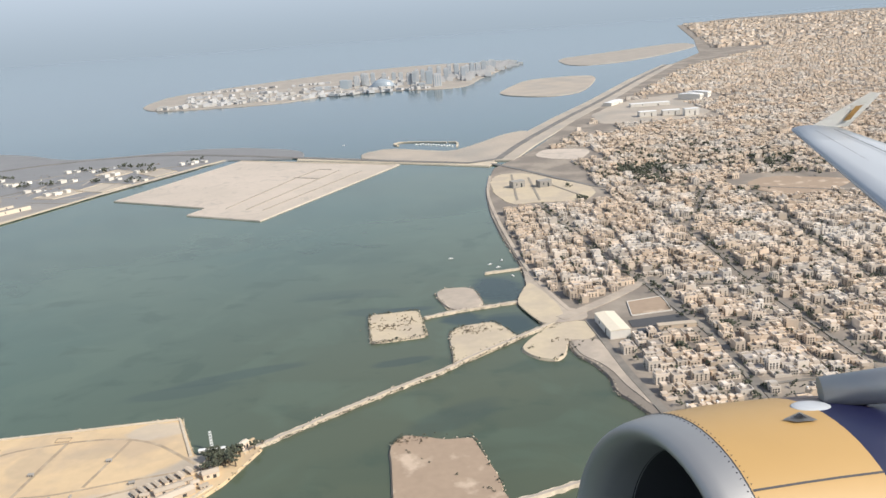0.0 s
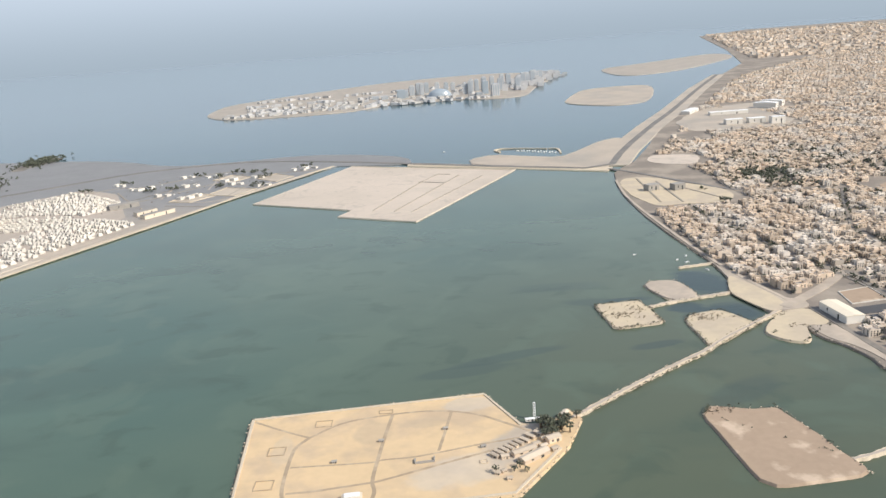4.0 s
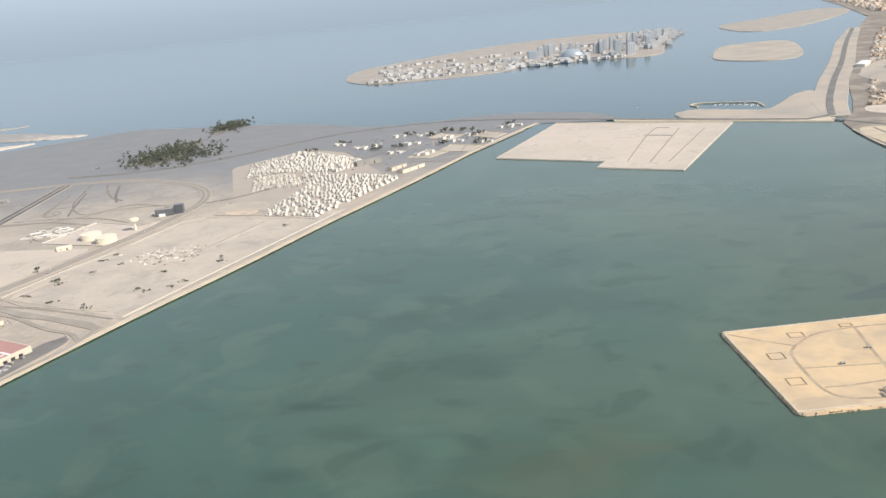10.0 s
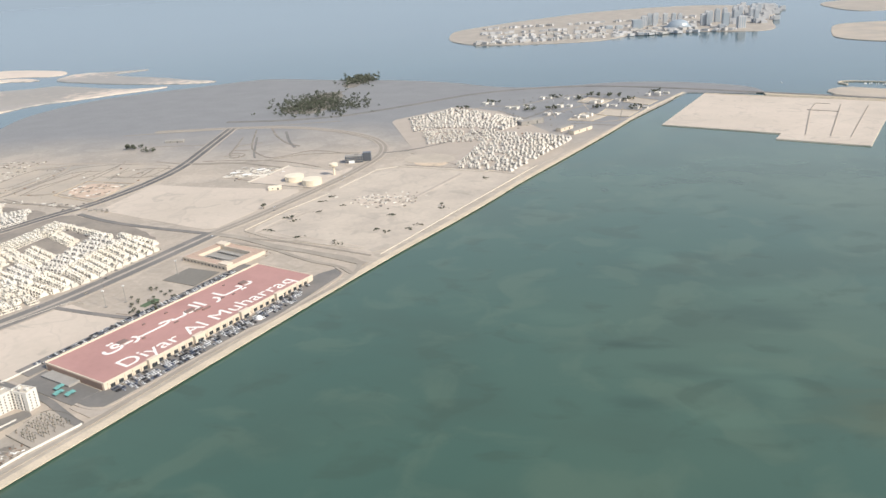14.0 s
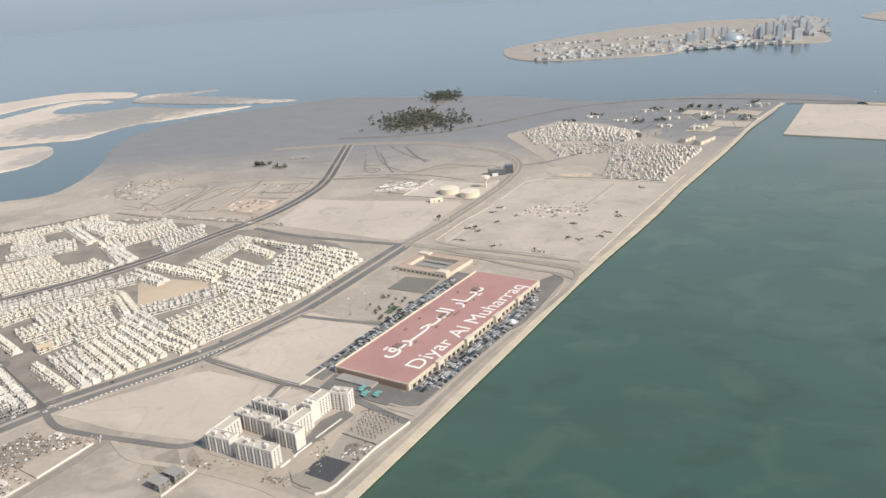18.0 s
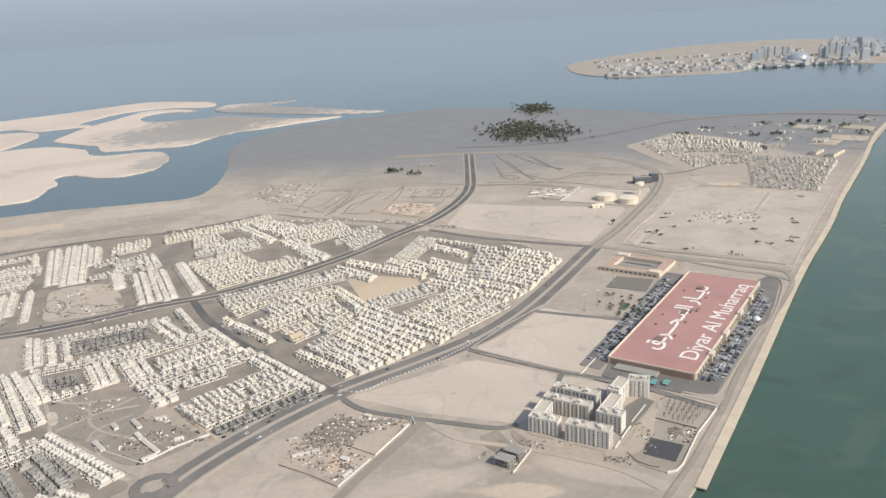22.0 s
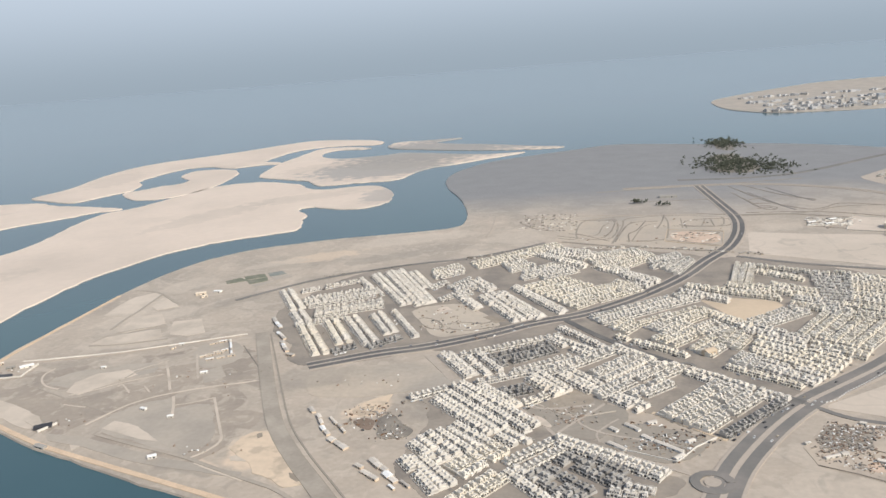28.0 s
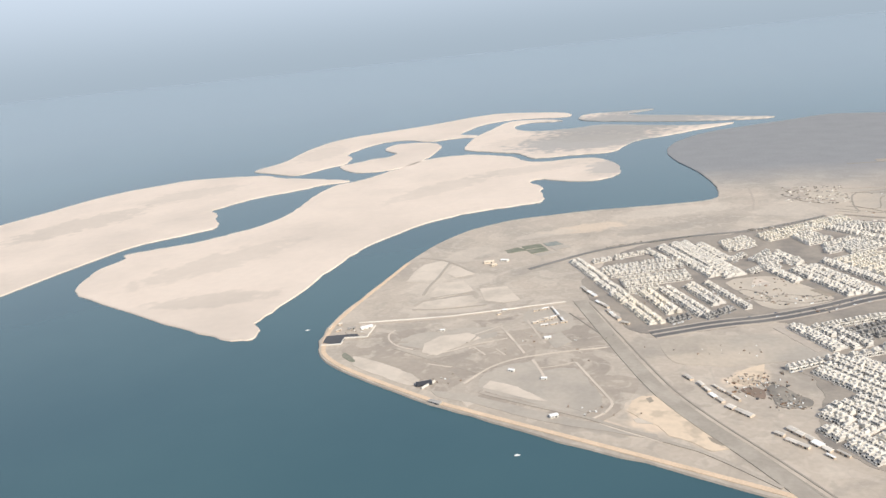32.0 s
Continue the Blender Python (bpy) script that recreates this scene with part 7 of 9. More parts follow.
HALL_WALL = surface("cream_render_hall", (0.68, 0.58, 0.46), 0.8, 0.06, 0.6, 0.1)
# wall brown with the end's shade mixed in
SHADED_END = surface("shaded_end_wall", (0.36, 0.25, 0.19), 0.8, 0.08, 0.6, 0.1)
ROOF_UNIT = surface("brown_plant_box", (0.22, 0.15, 0.13), 0.7, 0.1, 1.0, 0.2)
TURQUOISE = surface("turquoise_shade_cloth", (0.18, 0.42, 0.38), 0.7, 0.1, 0.8, 0.2)
at(shopping_hall(), -577.0, 171.7, 0, 63.2)
hall_m = pose(-577.0, 171.7, 0, 0, 0, 63.2)
patch("car_park", [tuple((hall_m @ Vector(p))[:2]) for p in ((-8, 41.5, 0), (132, 41.5, 0), (132, 55, 0), (-8, 52, 0))], ASPHALT, "asphalt car park behind the hall", z=0.07, cut=0.01)
patch("service_yard", [tuple((hall_m @ Vector(p))[:2]) for p in ((-14, 2, 0), (-1, 2, 0), (-1, 40, 0), (-14, 38, 0))], ASPHALT, "asphalt service yard of the hall", z=0.075, cut=0.01)
for x, y in ((-9, 10), (-11, 15), (-8, 19)):
    bm = bmesh.new()
    for k in range(3):
        box(bm, k * 1.3 - 1.3, 0.4 * (k % 2), 1.0 + 0.15 * k, 1.4, 2.6, 0.12)
    for k in (-1.6, 1.6):
        box(bm, k, 0, 0, 0.1, 0.1, 1.1)
    p = hall_m @ Vector((x, y, 0))
    at(tagged(new("shade_sail", mesh_of("shade_sail", bm, TURQUOISE)), "turquoise shade canopy in the service yard", "canopy"), p.x, p.y, 0.07, 60)


def flats(x, y, turn, long, deep, high, wing=None, label="white six-storey block of flats"):
    """White flats on a grid of dark windows; local x along the front (front at y = 0, looking to -y), wing = (x0, y1, wide)."""
    walls = new("apartment_block", bpy.data.meshes.new("apartment_block"))
    bm = shell_mesh(bmesh.new(), long, deep, high, 0.3, 0.4)
    bmesh.ops.translate(bm, verts=bm.verts, vec=(long / 2, deep / 2, 0))
    if wing:
        other = shell_mesh(bmesh.new(), wing[2], wing[1] - deep, high, 0.3, 0.4)
        bmesh.ops.translate(other, verts=other.verts, vec=(wing[0] + wing[2] / 2, (wing[1] + deep) / 2 + 0.003, 0))
        tmp = bpy.data.meshes.new("wing")
        other.to_mesh(tmp)
        other.free()
        bm.from_mesh(tmp)
    bm.to_mesh(walls.data)
    bm.free()
    walls.data.materials.append(WHITE_WALL)
    tagged(walls, label, "building", "white flats")
    part("roof", boxed(long / 2, deep / 2, high - 0.6, long - 0.6, deep - 0.6, 0.2), BEIGE_ROOF, walls, "beige roof deck")
    if wing:
        part("roof", boxed(wing[0] + wing[2] / 2, (wing[1] + deep) / 2, high - 0.6, wing[2] - 0.6, wing[1] - deep - 0.6, 0.2), BEIGE_ROOF, walls, "beige roof deck")
    for k in range(2):
        part("stair_room", boxed(long * (0.25 + 0.5 * k), deep * 0.5, high - 0.4, 1.6, 1.6, 1.1, bevel=0.05), WHITE_WALL, walls)
    for k in range(int(long / 2.6)):
        part("roof_unit", boxed(1.2 + k * 2.5, deep * (0.25 if k % 2 else 0.72), high - 0.4, 0.7 + 0.3 * (k % 3), 0.6, 0.45 + 0.12 * (k % 2)), GREY_CONCRETE if k % 3 else METAL_WHITE, walls)
    pane = boxed(0, 0, 0, 0.58, 0.12, 0.54)
    shared = mesh_of("window", pane, DARK_GLASS)

    def window(px, py, pz, side=0):
        ob = new("window", shared)
        ob.parent, ob.matrix_local = walls, pose(px, py, pz, 0, 0, side)

    for f in range(6):
        z = 0.55 + f * (high - 1.0) / 6
        for i in range(int(long / 1.75)):
            window(1.0 + i * 1.75, 0, z)
        if f < 6 and not wing:
            window(long, deep * 0.3, z, 90)
            window(long, deep * 0.7, z, 90)
        if wing:
            for i in range(int((wing[1] - deep) / 1.8)):
                window(wing[0] + wing[2], deep + 1.0 + i * 1.8, z, 90)
    for i in range(int(long / 3.6)):
        part("balcony_band", boxed(1.9 + i * 3.5, -0.12, 0.3, 0.35, 0.25, high - 0.8), WHITE_WALL, walls)
    return at(walls, x, y, 0, turn)


BEIGE_ROOF = surface("beige_roof_screed", (0.56, 0.50, 0.415), 0.85, 0.1, 0.8, 0.2)
flats(-650.7, 128.6, -22, 12.4, 5.0, 7.1, (0.0, 15.0, 5.0))
flats(-636.4, 121.8, -22, 17.7, 5.2, 7.8)
flats(-623.7, 131.4, -26, 10.6, 5.2, 7.8, (0.0, 17.0, 5.0))
flats(-644.6, 144.5, -26, 20.5, 5.0, 7.3)
flats(-640.3, 154.0, -26, 20.0, 5.0, 7.1)
flats(-617.6, 148.6, -26, 5.0, 5.0, 8.5, (0.0, 13.0, 5.0))
flats(-608.0, 157.5, -14, 8.5, 5.2, 8.5)
patch("sand_court", [(-638.7, 162.4), (-634.7, 175.8), (-628.1, 174.5), (-615.2, 168.1), (-618.4, 159.0), (-624.5, 155.4), (-629.6, 156.5)], PALE_SAND, "walled square of pale sand behind the flats", z=0.08, cut=0.05)
road("road", [(-642.7, 155.4), (-637.8, 166.3), (-635.6, 178.9), (-631.7, 180.4), (-623.2, 176.0), (-613.4, 169.6)], 2.2, ASPHALT, "narrow asphalt road round the sand square")
patch("paved_yard", [(-652, 127), (-620, 113), (-597, 157), (-612, 170), (-640, 160)], VERGE, "pale paving round the flats", z=0.055)


def courtyard_school():
    """A low beige building round an open court."""
    walls = new("school", bpy.data.meshes.new("school"))
    bm = bmesh.new()
    for x, y, sx, sy, sz in ((0, -12, 38, 6, 2.2), (0, 12, 38, 6, 2.2), (-16, 0, 6, 18, 2.2), (16, 0, 6, 18, 2.2)):
        box(bm, x, y, 0, sx, sy, sz)
    bm.to_mesh(walls.data)
    bm.free()
    walls.data.materials.append(HALL_WALL)
    tagged(walls, "low beige courtyard building beside the car park", "building")
    for x, y, sx, sy in ((0, -12, 37.2, 5.2), (0, 12, 37.2, 5.2), (-16, 0, 5.2, 18.4), (16, 0, 5.2, 18.4)):
        part("roof", boxed(x, y, 2.18, sx, sy, 0.15), CLAY_ROOF, walls, "tan flat roof")
    part("hall_block", boxed(15, -12, 2.1, 7, 4.8, 1.4, bevel=0.1), HALL_WALL, walls)
    part("hall_block", boxed(-14, 12, 2.1, 8, 4.8, 1.1, bevel=0.1), HALL_WALL, walls)
    part("court_floor", boxed(0, 0, 0, 25.9, 17.9, 0.3), GREY_CONCRETE, walls, "dark grey court floor")
    for y in (-4, 4):
        part("court_canopy", boxed(0, y, 1.3, 18, 1.6, 0.2, bevel=0.05), GREY_CONCRETE, walls, "grey walkway canopy in the court")
    for x, y, sx, sy in ((0, -14.9, 38, 0.35), (0, -9.1, 26, 0.35), (0, 9.1, 26, 0.35), (0, 14.9, 38, 0.35)):
        part("parapet", boxed(x, y, 2.2, sx, sy, 0.4), HALL_WALL, walls, "cream roof parapet")
    for i in range(12):
        part("window", boxed(-17 + i * 3.0, -15.0, 0.6, 1.3, 0.12, 1.0), DARK_GLASS, walls, "dark window pane")
    return walls


SCHOOL_COURT = surface("worn_court_asphalt", (0.20, 0.185, 0.16), 0.85, 0.12, 0.5, 0.06)
CLAY_ROOF = surface("clay_roof", (0.48, 0.35, 0.27), 0.85, 0.1, 0.6, 0.1)
at(courtyard_school(), -582, 326, 0, -28)
patch("school_court", [(-605, 291), (-597, 309), (-576, 302), (-583, 282)], SCHOOL_COURT, "dark grey sports court", z=0.07, cut=0.01)
patch("verge", [(-585, 158), (-572, 151), (-566, 157), (-569, 161), (-573, 157.5), (-579, 159)], VERGE, "pale paved corner of the car park", z=0.08, cut=0.02)
patch("car_park", [(-587, 164), (-578, 159.2), (-571, 159.6), (-535, 230), (-529, 236), (-520, 256), (-504, 297), (-510, 304), (-518, 297), (-538, 243), (-571, 186), (-578, 172)], ASPHALT, "grey asphalt car park beside the shopping hall", z=0.03, cut=0.02)
for line in ([(-584, 161), (-578.5, 158.3), (-572.5, 156.8), (-569.5, 159.1), (-558.9, 180), (-534, 228), (-528, 234), (-518, 255), (-502, 296), (-510, 306)],):
    road("promenade", line, 1.2, VERGE, "pale kerbed promenade beside the car park", z=0.48)
bm = bmesh.new()
bmesh.ops.create_uvsphere(bm, u_segments=20, v_segments=10, radius=1.8)
bmesh.ops.delete(bm, geom=[v for v in bm.verts if v.co.z < -0.1], context="VERTS")
canopy = tagged(new("dome_tent", mesh_of("dome_tent", bm, METAL_WHITE)), "small white dome tent beside the car park", "tent")
part("base_ring", boxed(0, 0, 0, 4.0, 4.0, 0.12, bevel=0.05), VERGE, canopy)
at(canopy, -533, 239.5, 0.2)
patch("park", [(-611, 248), (-600, 281), (-587, 274), (-596, 244)], VERGE, "small paved park with young trees", z=0.07, cut=0.02)
patch("lawn", [(-602, 256), (-598, 266), (-594, 264), (-598, 254)], GREEN_FIELD, "small green lawn in the park", z=0.09)


def tank(x, y, r, h):
    bm = bmesh.new()
    bmesh.ops.create_cone(bm, cap_ends=True, segments=40, radius1=r, radius2=r, depth=h, matrix=Matrix.Translation((0, 0, h / 2)))
    body = new("storage_tank", mesh_of("storage_tank", bm, TANK))
    tagged(body, "round cream steel water tank", "tank", "water tanks")
    bm = bmesh.new()
    bmesh.ops.create_cone(bm, cap_ends=True, segments=40, radius1=r * 0.97, radius2=r * 0.1, depth=h * 0.16, matrix=Matrix.Translation((0, 0, h * 1.08)))
    part("roof_cone", bm, TANK, body)
    for i in range(10):
        a = i * math.tau / 10
        part("rib", boxed(r * math.cos(a), r * math.sin(a), 0, 0.3, 0.25, h, turn=a), TANK, body)
    bm = bmesh.new()
    bmesh.ops.create_cone(bm, cap_ends=True, segments=40, radius1=r * 1.02, radius2=r * 1.02, depth=0.3, matrix=Matrix.Translation((0, 0, h - 0.1)))
    part("rim", bm, TANK, body)
    return at(body, x, y)


tank(-586, 497, 7.6, 4.4)
tank(-568.8, 485, 7.6, 4.4)


def water_tower(x, y):
    bm = bmesh.new()
    bmesh.ops.create_cone(bm, cap_ends=True, segments=20, radius1=0.9, radius2=0.7, depth=7, matrix=Matrix.Translation((0, 0, 3.5)))
    body = new("water_tower", mesh_of("water_tower", bm, TANK))
    tagged(body, "cream water tower with a wide bowl", "tower")
    bm = bmesh.new()
    bmesh.ops.create_cone(bm, cap_ends=True, segments=24, radius1=1.2, radius2=3.6, depth=1.2, matrix=Matrix.Translation((0, 0, 7.2)))
    bmesh.ops.create_cone(bm, cap_ends=True, segments=24, radius1=3.6, radius2=3.6, depth=1.8, matrix=Matrix.Translation((0, 0, 8.7)))
    part("bowl", bm, TANK, body)
    bm = bmesh.new()
    bmesh.ops.create_cone(bm, cap_ends=True, segments=24, radius1=3.4, radius2=0.3, depth=0.6, matrix=Matrix.Translation((0, 0, 9.9)))
    part("cap", bm, TANK, body)
    return at(body, x, y)


water_tower(-557, 511)


def shed(name, x, y, turn, long, wide, high, roof, wall, label, category="building", pitch=0.35):
    """A shed with a shallow gable roof, a door and side openings."""
    body = new(name, mesh_of(name, boxed(0, 0, 0, long, wide, high), wall))
    tagged(body, label, category)
    bm = bmesh.new()
    a = [bm.verts.new((x0, y0, z0)) for x0 in (-long / 2 - 0.15, long / 2 + 0.15) for y0, z0 in ((-wide / 2 - 0.15, high - 0.02), (0, high + pitch * wide * 0.5), (wide / 2 + 0.15, high - 0.02))]
    b = [bm.verts.new((v.co.x, v.co.y, v.co.z + 0.12)) for v in a]
    for i, j in ((0, 1), (1, 2)):
        bm.faces.new((b[i], b[i + 3], b[j + 3], b[j]))
        bm.faces.new((a[i], a[j], a[j + 3], a[i + 3]))
    for k in (0, 3):
        bm.faces.new((a[k], b[k], b[k + 1], a[k + 1]))
        bm.faces.new((a[k + 1], b[k + 1], b[k + 2], a[k + 2]))
        bm.faces.new((a[k], a[k + 1], a[k + 2]))
    for k in (0, 2):
        bm.faces.new((a[k], a[k + 3], b[k + 3], b[k]))
    bmesh.ops.recalc_face_normals(bm, faces=bm.faces)
    part("roof", bm, roof, body)
    part("door", boxed(long * 0.2, -wide / 2, 0, min(1.2, long * 0.2), 0.1, high * 0.7), DARK_GLASS, body, "dark doorway")
    part("window", boxed(-long * 0.2, -wide / 2, high * 0.4, min(0.9, long * 0.15), 0.1, high * 0.35), DARK_GLASS, body, "dark window")
    return at(body, x, y, 0, turn)


def span_shed(x0, y0, x1, y1, wide, high, roof, wall, label):
    shed("shed", (x0 + x1) / 2, (y0 + y1) / 2, math.degrees(math.atan2(y1 - y0, x1 - x0)), math.hypot(x1 - x0, y1 - y0), wide, high, roof, wall, label)


for row in ((-830, 118, -823, 112), (-829, 132, -826, 129), (-822, 136, -816, 130), (-815, 125, -811, 121), (-810, 120, -799, 111), (-812, 137, -808, 139), (-803, 105, -799, 109), (-796, 120, -793, 122)):
    span_shed(*row, 1.9, 1.0, STORE_ROOF, METAL_WHITE, "pale metal site shed in the depot")
store_rng = random.Random(41)


def stores(rows, wide, label):
    """Long rows broken into short store roofs of uneven length, a little out of line."""
    for x0, y0, x1, y1 in rows:
        long = math.hypot(x1 - x0, y1 - y0)
        count = max(1, round(long / 5.5))
        for i in range(count):
            f, g = (i + store_rng.uniform(0.02, 0.12)) / count, (i + store_rng.uniform(0.78, 0.97)) / count
            off = store_rng.uniform(-0.35, 0.35)
            ox, oy = -(y1 - y0) / long * off, (x1 - x0) / long * off
            span_shed(x0 + (x1 - x0) * f + ox, y0 + (y1 - y0) * f + oy, x0 + (x1 - x0) * g + ox, y0 + (y1 - y0) * g + oy, wide * store_rng.uniform(0.75, 1.1), store_rng.uniform(0.8, 1.2),
                      STORE_ROOF if store_rng.random() < 0.75 else METAL_WHITE, BEIGE_WALL, label)


stores(((-980.3, 148.9, -976.0, 142.8), (-973.9, 141.1, -967.6, 130.6), (-967.7, 129.4, -961.2, 119.6), (-936.0, 88.7, -926.7, 81.8), (-940.2, 93.9, -936.2, 91.1)), 2.0, "dusty-roofed store beside the construction road")
stores(((-959.7, 116.9, -949.0, 107.4), (-934.5, 98.7, -924.9, 88.6), (-925.3, 88.0, -918.5, 80.5)), 3.0, "wide pale-roofed store beside the construction road")
stores(((-966.4, 138.9, -954.1, 122.9), (-917.0, 82.1, -911.8, 76.8), (-921.7, 78.2, -918.4, 74.8)), 1.1, "narrow pale site cabin beside the terraces")
stores(((-1055.8, 286.2, -1042.9, 267.0), (-1041.4, 258.2, -1031.7, 246.1), (-1032.2, 242.0, -1022.7, 224.9), (-1021.5, 221.2, -1014.3, 218.1)), 2.6, "pale-roofed store beside the estate")
stores(((-1074.3, 219.6, -1063.0, 228.4), (-1070.3, 211.3, -1053.6, 220.4), (-1069.3, 245.5, -1056.6, 220.1), (-1080.5, 237.3, -1070.6, 243.3), (-1077, 216, -1064, 224.5), (-1102.9, 229.4, -1101.4, 232.6), (-1212.3, 196.7, -1213.3, 203.8), (-1205.0, 192.4, -1202.2, 197.6),
        (-1208.4, 203.2, -1206.1, 206.5)), 1.2, "pale site cabin in a fenced yard")
for row in ((-648, 522, -641, 525), (-635, 515, -628, 518), (-628, 531, -622, 534)):
    span_shed(*row, 2.6, 1.1, METAL_WHITE, GREY_CONCRETE, "white-roofed works shed near the tanks")
for x, y, t, l, w, h, r, label in ((-595, 473, 20, 10, 5, 2.0, TANK, "cream pump house by the tanks"),
                                   (-773, 221, 40, 7, 5, 2.6, GOLD_SAND, "sand-coloured community house in the estate"),
                                   (-1117.5, 123.5, 30, 8.5, 4.5, 1.1, BLACK_CLAD, "dark-roofed shed on the point"), (-1104, 103, -20, 7, 2.6, 1.0, GREY_CONCRETE, "grey landing shed at the shore"),
                                   (-1186, 201, 40, 8, 3.5, 1.2, METAL_WHITE, "white shed near the point"), (-1196, 199, 30, 5, 2.2, 1.0, GREY_CONCRETE, "grey shed near the point"),
                                   (-1040, 96, 30, 4, 2.2, 1.3, METAL_WHITE, "small white hut near the shore"), (-1073, 145, -15, 3.5, 1.8, 1.1, METAL_WHITE, "small white hut on the point"),
                                   (-1062, 193, 20, 4, 2, 1.1, METAL_WHITE, "small white hut on the point"), (-1053, 137, 10, 3, 1.6, 1.0, METAL_WHITE, "small white hut on the point"),
                                   (-1132, 200, 10, 3, 1.6, 1.0, METAL_WHITE, "small white hut on the point"), (-1100, 238, 20, 3, 1.8, 1.1, METAL_WHITE, "small white hut by the fence"),
                                   (-1140, 345, 25, 8, 4, 1.3, HALL_WALL, "cream farm building on the sand"), (-1128, 350, -10, 6, 3, 1.1, METAL_WHITE, "white farm shed on the sand"),
                                   (-1134, 338, 50, 5, 2.5, 1.1, HALL_WALL, "cream farm shed on the sand"), 
                                   (-755, 660, 5, 18, 6, 1.6, GREY_CONCRETE, "grey works building on the northern flats")):
    shed("shed", x, y, t, l, w, h, r, WHITE_WALL if r is METAL_WHITE else r, label)
for x, y, t, l, w, h, what in ((-739.5, 110, 25, 7.0, 1.2, 0.9, "long narrow white-roofed store in the scrap yard"), (-734.3, 112.4, 25, 3.0, 2.4, 1.0, "white-roofed shed in the scrap yard"), (-721.3, 107, -25, 3.6, 2.0, 1.0, "white-roofed shed in the scrap yard"),
                               (-716.9, 101.8, -25, 2.2, 1.2, 0.9, "small white hut in the scrap yard"), (-718.4, 97, 62, 4.6, 1.8, 0.7, "pale-roofed lean-to beside the yard wall"), (-718.6, 140, -20, 2.4, 1.6, 1.0, "white container in the scrap yard"),
                               (-747, 121, 40, 1.6, 1.2, 0.9, "small white hut in the scrap yard"), (-701.6, 132, 60, 1.6, 1.0, 0.9, "small white hut by the yard gate")):
    shed("shed", x, y, t, l, w, h, STORE_ROOF, WHITE_WALL, what)
wall_line([(-746.6, 103.2), (-733, 96.8), (-720.2, 89.2)], "low brown fence of the scrap yard", 0.5, 0.2, DITCH)
wall_line([(-722.7, 117.1), (-710.2, 110.2)], "low brown fence across the scrap yard", 0.5, 0.2, DITCH)
def office_block(x, y, turn):
    """A dark glazed office block of two wings with storey bands and a lighter entrance."""
    body = new("office_block", mesh_of("office_block", boxed(0, 0, 0, 15, 8, 5.6, bevel=0.1), OFFICE_GLASS))
    tagged(body, "dark glazed office block near the water tanks", "building")
    part("wing", boxed(11, 2, 0, 7, 6, 7.4, bevel=0.1), OFFICE_GLASS, body, "taller dark glazed wing")
    for z in (1.6, 3.2, 4.8):
        part("storey_band", boxed(0, -4.0, z, 15.1, 0.2, 0.3), GREY_CONCRETE, body)
    part("entrance", boxed(-2, -4.4, 0, 5, 1.0, 2.2), METAL_WHITE, body, "pale entrance porch")
    part("roof", boxed(0, 0, 5.58, 13.6, 6.8, 0.12), GREY_CONCRETE, body, "grey roof deck")
    part("plant_room", boxed(2, 1, 5.6, 4, 3, 1.0, bevel=0.05), GREY_CONCRETE, body)
    return at(body, x, y, 0, turn)


OFFICE_GLASS = surface("dark_office_glass", (0.10, 0.11, 0.125), 0.3, 0.1, 0.5, 0.2, bump=0)
office_block(-549, 553, 8)
shed("school", -398, 690, 32, 26, 9, 4.0, GREY_CONCRETE, GREY_CONCRETE, "grey courtyard school behind the canal villas", pitch=0.05)
shed("school", -352, 645, 52, 30, 7, 3.2, GREY_CONCRETE, HALL_WALL, "grey school wing near the canal", pitch=0.05)
shed("school", -366, 655, 52, 20, 6, 3.2, GREY_CONCRETE, HALL_WALL, "grey school wing near the canal", pitch=0.05)


def unfinished_block(x, y, turn):
    """Concrete frame of a small block under construction."""
    base = new("unfinished_building", mesh_of("unfinished_building", boxed(0, 0, 0, 7, 5, 0.4), GREY_CONCRETE))
    tagged(base, "grey concrete frame of an unfinished building", "building")
    for f in range(2):
        part("floor_slab", boxed(0, 0, 1.5 + 1.5 * f, 7, 5, 0.2), GREY_CONCRETE, base)
        for i in range(4):
            for j in (-2.2, 0, 2.2):
                part("column", boxed(-3.2 + i * 2.13, j, 0.4 + 1.5 * f, 0.3, 0.3, 1.1 if f == 0 else 1.3), GREY_CONCRETE, base)
    return at(base, x, y, 0, turn)


unfinished_block(-659.5, 105, -28)
unfinished_block(-656, 110.5, -28)

